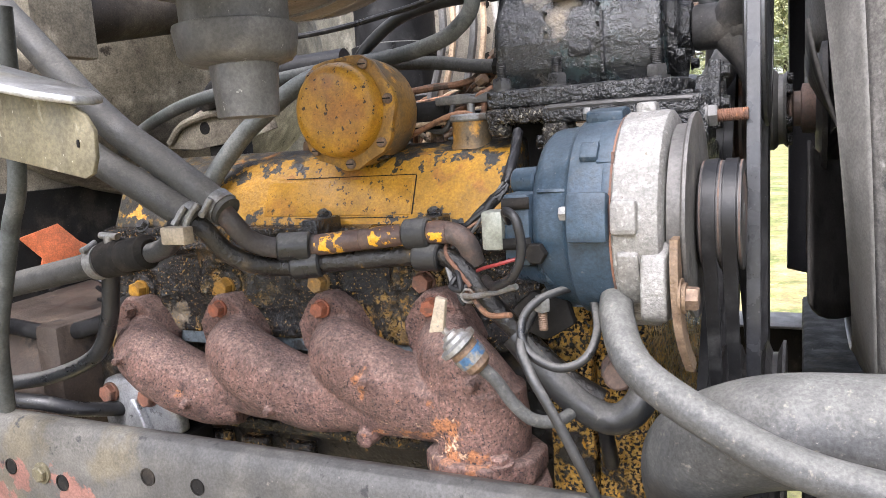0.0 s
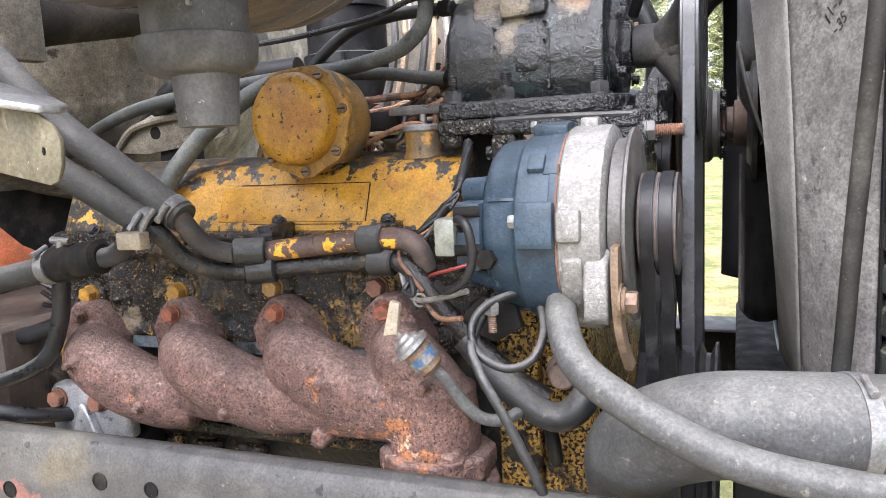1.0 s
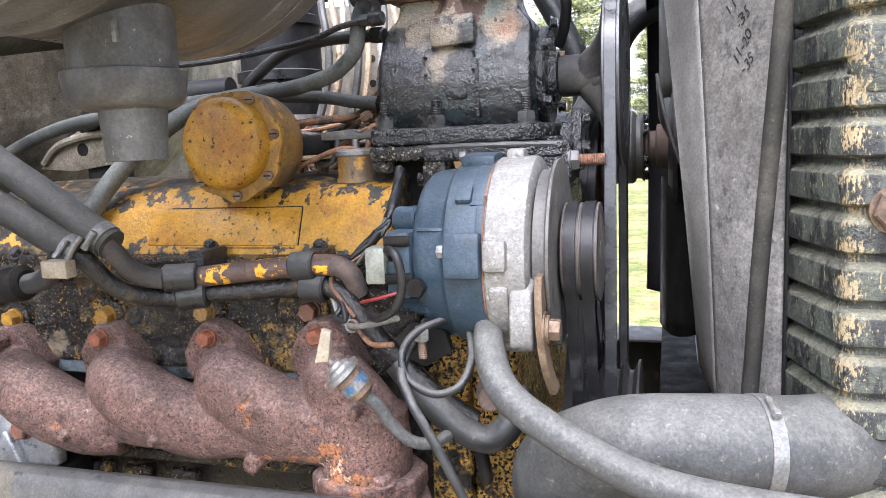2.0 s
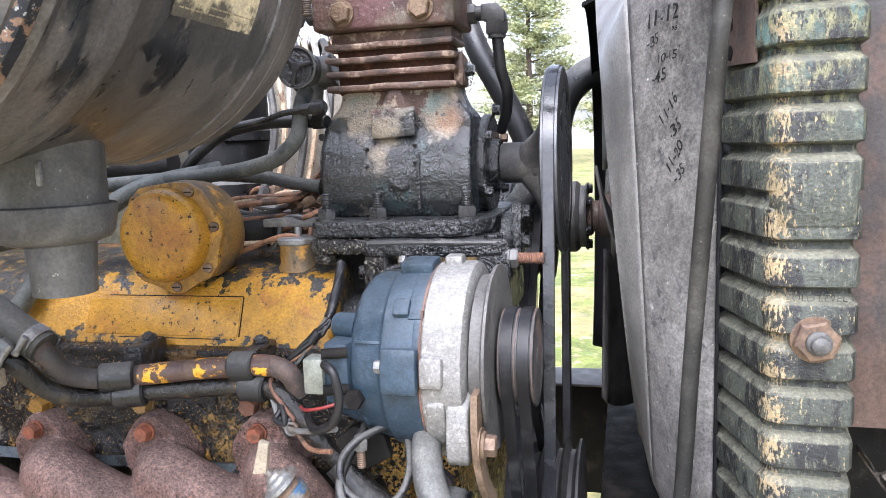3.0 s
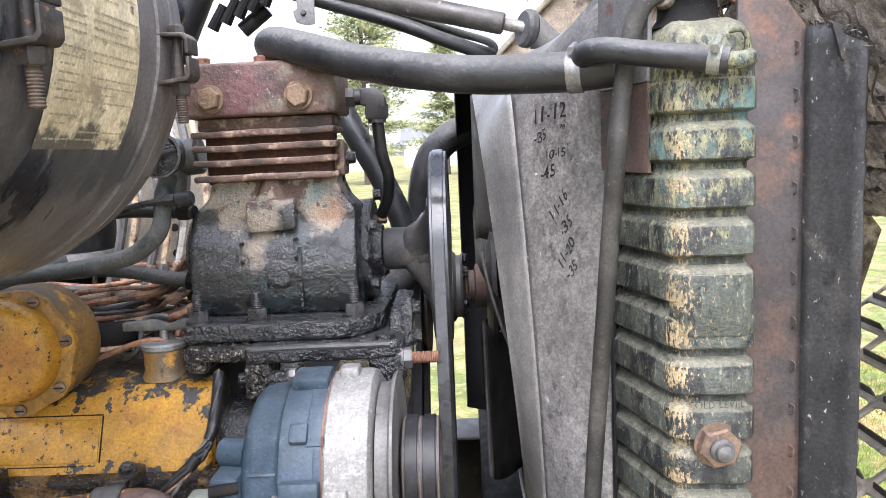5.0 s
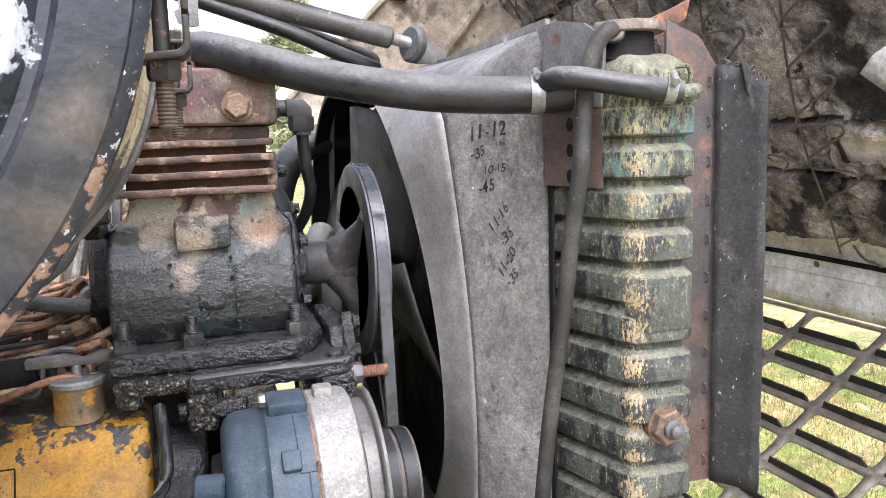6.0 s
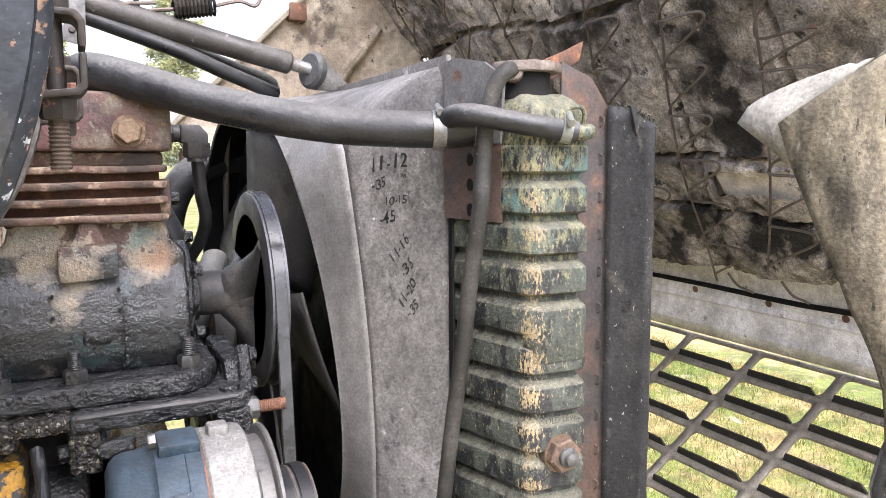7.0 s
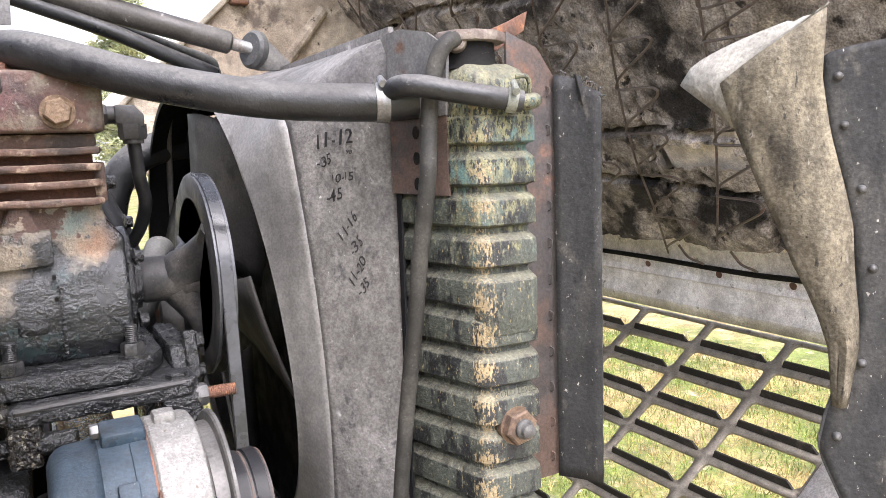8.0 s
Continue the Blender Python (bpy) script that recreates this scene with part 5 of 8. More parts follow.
def drive():
    for x in (0.2905, 0.3060):
        belt("drive_belt", x, 0.0112, 0.010, [(AY, AZ, 0.0425), (*CRANK, 0.105)], BELT, "black rubber V-belt round the alternator pulley")
    belt("compressor_belt", 0.318, 0.0125, 0.011, [(*COMP, 0.104), (*CRANK, 0.112)], BELT, "black rubber V-belt round the compressor pulley")
    for x in (0.268, 0.2785):
        belt("fan_belt", x, 0.0110, 0.010, [(*FAN_C, 0.092), (*CRANK, 0.106)], BELT, "black rubber V-belt from crankshaft to fan pulley")
    t = thing("water_pump", (0.30, FAN_C[0], FAN_C[1] - 0.1), "brown water pump pulley with the fan hub", "water pump")
    o = Vector((0, *FAN_C))
    part("housing", lathe([(0.20, 0.06), (0.23, 0.055), (0.24, 0.04), (0.25, 0.035)], o, (1, 0, 0), 36), OIL_BLACK, t)
    part("pulley", lathe([(0.250, 0.03), (0.251, 0.092), (0.253, 0.095), (0.262, 0.095), (0.268, 0.08), (0.274, 0.095), (0.280, 0.08), (0.286, 0.095), (0.290, 0.095), (0.291, 0.05), (0.300, 0.04)], o, (1, 0, 0), 56), RUST_BROWN, t)
    part("hub_plate", lathe([(0.296, 0.02), (0.297, 0.050), (0.300, 0.053), (0.324, 0.053), (0.328, 0.050), (0.3300, 0.046), (0.336, 0.046), (0.3395, 0.050), (0.340, 0.022)], o, (1, 0, 0), 40), GREY_METAL, t)
    part("shaft", lathe([(0.339, 0.024), (0.343, 0.029), (0.346, 0.029), (0.348, 0.023), (0.356, 0.023), (0.358, 0.032), (0.372, 0.033), (0.378, 0.030)], o, (1, 0, 0), 30), RUST_BROWN, t)
    for k in range(6):
        a = math.tau * k / 6 + 0.4
        bolt(t, o + Vector((0.3395, 0.041 * math.cos(a), 0.041 * math.sin(a))), (1, 0, 0), 0.007, 0.006, OIL_BLACK)
    t = thing("crank_pulley", (0.30, CRANK[0], CRANK[1] - 0.13), "dark grooved crankshaft pulley", "pulley")
    part("wheel", lathe([(0.24, 0.03), (0.28, 0.05), (0.281, 0.108), (0.2840, 0.110), (0.2880, 0.098), (0.2930, 0.098), (0.2985, 0.110), (0.3030, 0.098), (0.3090, 0.098), (0.3110, 0.117), (0.3155, 0.104), (0.3205, 0.104), (0.3255, 0.117), (0.3310, 0.104), (0.3360, 0.104), (0.3410, 0.117), (0.344, 0.117), (0.345, 0.06), (0.346, 0.0)], Vector((0, *CRANK)), (1, 0, 0), 48), PULLEY, t)


def cooling_fan():
    t = thing("cooling_fan", (0.41, FAN_C[0], FAN_C[1] - 0.27), "grimy black engine cooling fan, at rest", "fan")
    o = Vector((0, *FAN_C))
    part("hub", lathe([(0.373, 0.0), (0.374, 0.055), (0.380, 0.085), (0.386, 0.088), (0.390, 0.05), (0.391, 0.0)], o, (1, 0, 0), 40), FAN, t)
    for k in range(5):
        a0 = math.tau * k / 5 + 0.66
        bm = bmesh.new()
        rows = []
        for i in range(9):
            r = 0.07 + 0.205 * i / 8
            half_w = 0.36 + 0.16 * i / 8
            row = []
            for j in range(7):
                s = j / 6 - 0.5
                a = a0 + s * half_w * 2 * (0.16 / r) ** 0.75
                x = 0.397 + s * 0.066 - 0.010 * (1 - (2 * s) ** 2)
                row.append(bm.verts.new((x, FAN_C[0] + r * math.cos(a), FAN_C[1] + r * math.sin(a))))
            rows.append(row)
        for p, q in zip(rows, rows[1:]):
            for j in range(6):
                bm.faces.new((p[j], p[j + 1], q[j + 1], q[j]))
        blade = part("blade", bm, FAN, t)
        m = blade.modifiers.new("thickness", "SOLIDIFY")
        m.thickness = 0.0035


# ---- air compressor ----
def compressor():
    t = thing("air_compressor", (0.15, 1.02, 1.342), "two-cylinder air compressor, oily black below and rusty above", "air compressor")
    # crankcase: a rounded barrel under a flat shoulder
    prof = [(0.948, 1.342), (0.938, 1.362), (0.935, 1.390), (0.940, 1.418), (0.950, 1.438), (0.962, 1.452), (1.085, 1.452), (1.10, 1.43), (1.11, 1.39), (1.10, 1.342)]
    cyl = prism([(0.062, 1.440), (0.066, 1.452), (0.082, 1.466), (0.086, 1.485), (0.085, 1.490), (0.216, 1.490), (0.217, 1.478), (0.223, 1.464), (0.234, 1.452), (0.234, 1.440)], "y", 0.950, 1.01, 0.003, 2)
    case = part("crankcase", join(prism(prof, "x", 0.060, 0.234, 0.004, 3), cyl, prism([(0.130, 1.455), (0.168, 1.455), (0.154, 1.492), (0.146, 1.492)], "y", 0.941, 0.96, 0.002)), COMPRESSOR, t)
    remeshed(case, 0.0026, 7)
    part("end_cover", lathe([(0.234, 0.058), (0.2405, 0.0585), (0.243, 0.056), (0.243, 0.03), (0.252, 0.028), (0.252, 0)], (0, COMP[0], COMP[1]), (1, 0, 0), 40), OIL_BLACK, t)
    part("rear_cover", lathe([(0.040, 0.0), (0.040, 0.045), (0.046, 0.055), (0.060, 0.058)], (0, COMP[0], COMP[1]), (1, 0, 0), 36), OIL_BLACK, t)
    for k in range(6):
        a = math.tau * k / 6 + 0.5
        bolt(t, (0.243, COMP[0] + 0.068 * math.cos(a) * 0.95, COMP[1] + 0.062 * math.sin(a)), (1, 0, 0), 0.006, 0.007, OIL_BLACK if k else BRASS)
    # cylinder with shoulders
    part("pad", prism([(0.1235, 1.462), (0.1735, 1.464), (0.1735, 1.432), (0.1235, 1.430)], "y", 0.9365, 0.955, 0.003), COMPRESSOR, t, "raised casting pad")
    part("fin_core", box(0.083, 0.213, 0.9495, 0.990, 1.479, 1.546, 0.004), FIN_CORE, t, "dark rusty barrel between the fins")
    for i, z in enumerate((1.4835, 1.4985, 1.5135, 1.5275)):
        grow = 0.004 * i
        bm = prism([(0.073 + (0.139 + grow * 0.5) * k / 14, 0.936 + 0.0008 * noise.noise(Vector((k * 0.7, i, 0)))) for k in range(15)] + [(0.2195, 0.943), (0.2195, 0.995), (0.073, 0.995)], "z", z, z + 0.0066, 0.0024, 2)
        for v in bm.verts:
            v.co.z += 0.0012 * (v.co.x - 0.15) / 0.07 * (0.5 - 0.1 * i) + 0.0018 * noise.noise(Vector((v.co.x * 38, i * 3.1, 0.5)))
        part("fin", bm, FIN_RUST, t)
    part("neck", box(0.078, 0.2165, 0.945, 1.0, 1.534, 1.547, 0.003), FIN_RUST, t)
    part("head", box(0.064, 0.2235, 0.929, 1.020, 1.5475, 1.600, 0.004, 3), HEAD_RED, t, "red-brown rusty cylinder head")
    for x in (0.099, 0.187):
        bolt(t, (x, 0.929, 1.565), (0, -1, 0), 0.0118, 0.008, BOLT_TAN, washer=1.2)
    for x in (0.085, 0.147, 0.207):
        bolt(t, (x, 0.955, 1.600), (0, 0, 1), 0.009, 0.006, BOLT_RUST, washer=1.2)
    # side plug plate
    part("side_plate", prism([(0.960, 1.485), (0.992, 1.485), (0.994, 1.515), (0.963, 1.522)], "x", 0.213, 0.2235, 0.002), FIN_RUST, t)
    bolt(t, (0.2235, 0.978, 1.502), (1, 0, 0), 0.0065, 0.008, OIL_BLACK)
    # small details on the case
    for x, z in ((0.117, 1.419), (0.117, 1.400), (0.172, 1.422), (0.172, 1.403)):
        part("pin_hole", rod((x, 0.942, z), (x, 0.9335, z), 0.0017, n=10), DARK_VOID, t)
    part("recess", box(0.140, 0.164, 0.9335, 0.945, 1.372, 1.388, 0.003), OIL_BLACK, t, "dark recess")
    part("rib", box(0.1745, 0.178, 0.931, 0.945, 1.352, 1.415, 0.001), OIL_BLACK, t)
    writing("249960", 0.0125, lambda a, b: Vector((0.183 + a * 0.92, 0.9368, 1.416 + b)), COMPRESSOR, "casting_number", t, "raised casting numerals")
    # base flange with studs
    base = [(0.060, 0.903), (0.222, 0.903), (0.246, 0.925), (0.258, 0.950), (0.258, 1.13), (0.060, 1.13)]
    part("base_flange", caked(prism(base, "z", 1.3245, 1.343, 0.004, 2), 0.0005, 110), OIL_BLACK, t)
    for x, y in ((0.073, 0.919), (0.132, 0.921), (0.2295, 0.930)):
        nut = part("nut", join(rod((x, y, 1.342), (x, y, 1.345), 0.0135, n=24), hexagon((x, y, 1.345), (0, 0, 1), 0.0105, 0.011)), OILY_STEEL, t)
        stud(nut, (x, y, 1.355), (0, 0, 1), 0.0056, 0.017, OILY_STEEL)
    # elbow fitting and discharge line
    part("elbow", join(hexagon((0.2235, 1.002, 1.566), (1, 0, 0), 0.0115, 0.009), rod((0.232, 1.002, 1.566), (0.242, 1.002, 1.566), 0.0085, n=18), soften_edges(prism([(0.239, 1.575), (0.257, 1.575), (0.2655, 1.566), (0.2655, 1.554), (0.2445, 1.554), (0.2445, 1.557), (0.239, 1.557)], "y", 0.992, 1.012, 0), 0.003), hexagon((0.255, 1.002, 1.557), (0, 0, -1), 0.0135, 0.015), rod((0.255, 1.002, 1.543), (0.255, 1.002, 1.538), 0.0100, n=18)), PULLEY, t, "black pipe elbow")
    part("discharge_line", tube([(0.255, 1.002, 1.545), (0.258, 1.005, 1.505), (0.263, 1.015, 1.48), (0.259, 1.03, 1.455), (0.250, 1.045, 1.435)], 0.0066, 12), RUBBER_BLACK, t, "thin black metal line")
    # governor valve with a three-lobed knob
    part("valve_body", join(rod((0.012, 0.99, 1.505), (0.066, 0.99, 1.512), 0.018, 0.020, 24, 0.003), rod((0.035, 0.985, 1.505), (0.035, 0.985, 1.472), 0.015, 0.013, 20, 0.003)), GREY_METAL, t, "cast valve body")
    face = Vector((0.006, -0.999, 0.03)).normalized()
    k0 = Vector((0.036, 0.950, 1.513))
    knob = part("knob", lathe([(0, 0.0225), (0.002, 0.0235), (0.007, 0.0235), (0.0075, 0.0205), (0.006, 0.019), (0.008, 0.010), (0.0085, 0)], k0, face, 40), OIL_BLACK, t, "round black valve cap")
    part("rim", lathe([(0.0055, 0.0237), (0.0078, 0.0237), (0.0080, 0.0215), (0.0058, 0.0212)], k0, face, 40), GREY_METAL, knob, "pale worn rim")
    part("boss", lathe([(0.007, 0.006), (0.0115, 0.005), (0.012, 0)], k0, face, 16), PULLEY, knob)
    for k in range(3):
        a = math.tau * k / 3 + 0.25
        c = k0 + face * 0.0085
        e = c + Vector((0.0195 * math.cos(a), 0, 0.0195 * math.sin(a)))
        part("spoke", rod(c, e, 0.0030, 0.0022, 10), PULLEY, knob)
    part("valve_stem", rod((0.036, 1.0, 1.512), (0.036, 0.948, 1.513), 0.019, n=24), GREY_METAL, t)
    part("inlet_tee", join(rod((0.035, 0.985, 1.575), (0.066, 0.985, 1.578), 0.012, 0.012, 16, 0.002), hexagon((0.050, 0.985, 1.577), (1, 0, 0), 0.016, 0.010)), GREY_METAL, t)


def compressor_pulley():
    t = thing("compressor_pulley", (0.315, COMP[0], COMP[1] - 0.107), "dark three-spoke pulley with a highlight coloured on its rim", "pulley")
    o = Vector((0.008, *COMP))
    X = (1, 0, 0)
    part("hub", lathe([(0.244, 0.010), (0.245, 0.022), (0.248, 0.024), (0.276, 0.024), (0.286, 0.029), (0.304, 0.028), (0.312, 0.024), (0.313, 0)], o, X, 36), PULLEY, t)
    rim = lathe([(0.3000, 0.083), (0.3000, 0.104), (0.3015, 0.107), (0.3045, 0.107), (0.3080, 0.098), (0.3120, 0.098), (0.3155, 0.107), (0.3185, 0.107), (0.3200, 0.104), (0.3200, 0.083), (0.3000, 0.083)], o, X, 72)
    part("rim", rim, PULLEY, t)
    part("rim_band", lathe([(0.3155, 0.1045), (0.3158, 0.1078), (0.3188, 0.1078), (0.3192, 0.1045)], o, X, 72), PULLEY_RIM, t, "rim edge with the highlight in its colour")
    part("rim_band", lathe([(0.3012, 0.1045), (0.3016, 0.1078), (0.3042, 0.1078), (0.3046, 0.1045)], o, X, 72), PULLEY_RIM, t, "rim edge with the highlight in its colour")
    for k in range(3):
        a = math.tau * k / 3 + 0.35
        d = Vector((0, math.cos(a), math.sin(a)))
        part("spoke", tube([o + d * 0.012 + Vector((0.288, 0, 0)), o + d * 0.035 + Vector((0.299, 0, 0)), o + d * 0.062 + Vector((0.307, 0, 0)), o + d * 0.086 + Vector((0.309, 0, 0))], 0.012, 14, 6, radii=[0.024, 0.018, 0.0135, 0.0120]), PULLEY, t)


def compressor_bracket():
    t = thing("compressor_bracket", (0.16, 0.98, 1.25), "thick black oily mounting bracket under the compressor", "bracket")
    part("shelf", caked(prism([(0.126, 0.884), (0.270, 0.890), (0.280, 0.896), (0.280, 1.10), (0.126, 1.10)], "z", 1.306, 1.324, 0.005, 3), 0.0012, 80), OIL_BLACK, t)
    # Lighter tube laid along the shelf's top edge to draw its highlight.
    part("glint_edge", tube([(0.132, 0.8868, 1.3208), (0.18, 0.8886, 1.3214), (0.23, 0.8905, 1.3210), (0.272, 0.8940, 1.3204)], 0.0034, 8), GREY_DARK, t, "glint of the shelf edge as a lighter tube")
    part("grease_cake", caked(join(box(0.063, 0.130, 0.890, 0.93, 1.308, 1.3235, 0.004), box(0.063, 0.086, 0.893, 0.93, 1.297, 1.310, 0.005)), 0.0026, 120), CRUST, t, "pale crusty grease cake")
    part("end_block", caked(box(0.246, 0.281, 0.891, 0.96, 1.276, 1.312, 0.006), 0.0014, 80), OIL_BLACK, t)
    part("web", box(0.238, 0.278, 0.905, 1.02, 1.236, 1.280, 0.006), OIL_BLACK, t)
    part("back_ridge", caked(prism([(0.930, 1.320), (0.945, 1.344), (1.05, 1.346), (1.05, 1.320)], "x", 0.263, 0.284, 0.004), 0.0014, 80), OIL_BLACK, t)
    part("leg", caked(box(0.124, 0.150, 0.886, 0.93, 1.270, 1.309, 0.005), 0.0026, 120), CRUST, t, "crusty greased lug")
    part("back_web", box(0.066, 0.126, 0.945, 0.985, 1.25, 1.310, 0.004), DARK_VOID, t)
    bolt(t, (0.262, 0.905, 1.318), (0, 0, 1), 0.010, 0.008, OIL_BLACK)
    part("ear", prism([(0.93, 1.29), (0.96, 1.29), (0.962, 1.35), (0.94, 1.358), (0.928, 1.33)], "x", 0.276, 0.288, 0.003), OIL_BLACK, t)
    for z in (1.315, 1.345):
        bolt(t, (0.288, 0.945, z), (1, 0, 0), 0.007, 0.006, OIL_BLACK)
    nut = part("adjusting_nut", join(hexagon((0.276, 0.905, 1.303), (1, 0, 0), 0.011, 0.012), rod((0.276, 0.905, 1.303), (0.280, 0.905, 1.303), 0.013, n=20)), GREY_METAL, t, "worn steel nut")
    stud(nut, (0.288, 0.905, 1.303), (1, 0, 0), 0.0062, 0.026, RUST)
    part("pivot_bolt", hexagon((0.124, 0.900, 1.288), (-1, -0.2, 0), 0.008, 0.009), OIL_BLACK, t)
    part("spacer", rod((0.148, 0.895, 1.288), (0.176, 0.890, 1.288), 0.010, n=18), OIL_BLACK, t)


# ---- radiator, shroud and aprons ----
def shroud():
    t = thing("fan_shroud", (0.44, FAN_C[0], 0.95), "faded grey fan shroud with dates written in marker", "fan shroud")
    cy, cz = FAN_C
    n = 144
    y0, y1, z0, z1 = 0.872, 1.672, 0.955, 1.632
    bm = bmesh.new()

    def square(a):
        c, s = math.cos(a), math.sin(a)
        k = min(((y1 - cy) if c > 0 else (cy - y0)) / max(abs(c), 1e-6), ((z1 - cz) if s > 0 else (cz - z0)) / max(abs(s), 1e-6))
        return cy + c * k, cz + s * k
    steps = [(0.478, 1.0), (0.4725, 0.985), (0.458, 0.89), (0.443, 0.76), (0.428, 0.62), (0.4135, 0.475), (0.4095, 0.44), (0.4050, 0.38), (0.3975, 0.25), (0.3895, 0.10), (0.3845, 0.0), (0.3830, -0.015), (0.3845, -0.05), (0.3900, -0.075)]
    rings = []
    for x, g in steps:
        ring = []
        for k in range(n):
            a = math.tau * k / n
            sy, sz = square(a)
            ry, rz = cy + 0.313 * math.cos(a), cz + 0.313 * math.sin(a)
            z = rz + (sz - rz) * g
            ring.append(bm.verts.new((x - 0.095 * (z - 1.33) * (1 - max(g, 0)), ry + (sy - ry) * g, z)))
        rings.append(ring)
    for p, q in zip(rings, rings[1:]):
        for k in range(n):
            bm.faces.new((p[k], p[(k + 1) % n], q[(k + 1) % n], q[k]))
    skin = bm.copy()
    flare = bm.copy()
    fold = 6 * n
    for shape, keep in ((bm, lambda f: f.index < fold), (flare, lambda f: f.index >= fold)):
        shape.faces.ensure_lookup_table()
        shape.faces.index_update()
        bmesh.ops.delete(shape, geom=[f for f in shape.faces if not keep(f)], context="FACES")
    body = part("shell", bm, SHROUD, t, smooth=50)
    lip = part("lip", flare, SHROUD_LIP, t, "smooth flared lip round the opening, lit tone in its colour", smooth=50)
    for piece in (body, lip):
        m = piece.modifiers.new("thickness", "SOLIDIFY")
        m.thickness, m.offset = 0.003, -1
    from mathutils.bvhtree import BVHTree
    tree = BVHTree.FromBMesh(skin)

    def on_shell(x, z):
        hit = tree.ray_cast(Vector((x, 0.5, z)), Vector((0, 1, 0)))[0]
        return hit + Vector((-0.0009, -0.0013, 0)) if hit else Vector((x, 0.90, z))
    for text, size, x, z, turn in (("11-12", 0.021, 0.412, 1.526, 0.12), ("98", 0.006, 0.436, 1.521, 0), ("-35", 0.0145, 0.414, 1.507, 0.25), ("10-15", 0.012, 0.423, 1.492, 0.12), ("-45", 0.0165, 0.418, 1.472, 0.2),
                                   ("11-16", 0.0145, 0.428, 1.432, 0.85), ("-35", 0.0155, 0.436, 1.418, 0.75), ("11-20", 0.0145, 0.434, 1.386, 0.9), ("-35", 0.0145, 0.440, 1.377, 0.7)):
        c, s = math.cos(turn), math.sin(turn)
        writing(text, size, lambda a, b: on_shell(x + 0.003 + (a * c - b * s) * 0.62 + 0.0006 * math.sin(a * 400 + z * 90), z + a * s + b * c + 0.0006 * math.sin(a * 330 + x * 50)), MARKER, "marker_date", t, "handwritten date and temperature", slant=0.2, bold=0.00012)
    bm = bmesh.new()
    rows = []
    for k in range(41):
        a = -0.95 + 2.75 * k / 40
        rows.append([bm.verts.new((x, cy + r * math.cos(a), cz + r * math.sin(a))) for x, r in ((0.3385, 0.296), (0.337, 0.300), (0.3385, 0.304), (0.362, 0.312), (0.395, 0.322), (0.395, 0.318), (0.362, 0.308), (0.3400, 0.299))])
    for p, q in zip(rows, rows[1:]):
        for k in range(8):
            bm.faces.new((p[k], p[(k + 1) % 8], q[(k + 1) % 8], q[k]))
    bm.faces.new(rows[0]), bm.faces.new(rows[-1][::-1])
    part("seal_ring", bm, SHROUD_BLACK, t, "black rubber ring round the far side of the opening", smooth=50)
    part("flange", box(0.474, 0.480, 0.868, 1.676, 1.600, 1.640, 0.001), SHROUD, t, "upright sheet flange")
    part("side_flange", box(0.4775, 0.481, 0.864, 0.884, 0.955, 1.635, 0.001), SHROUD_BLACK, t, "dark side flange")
    for y in (0.895, 1.00, 1.15, 1.40, 1.60):
        bolt(t, (0.474, y, 1.620), (-1, 0, 0), 0.007, 0.006, BOLT_TAN)
    skin.free()


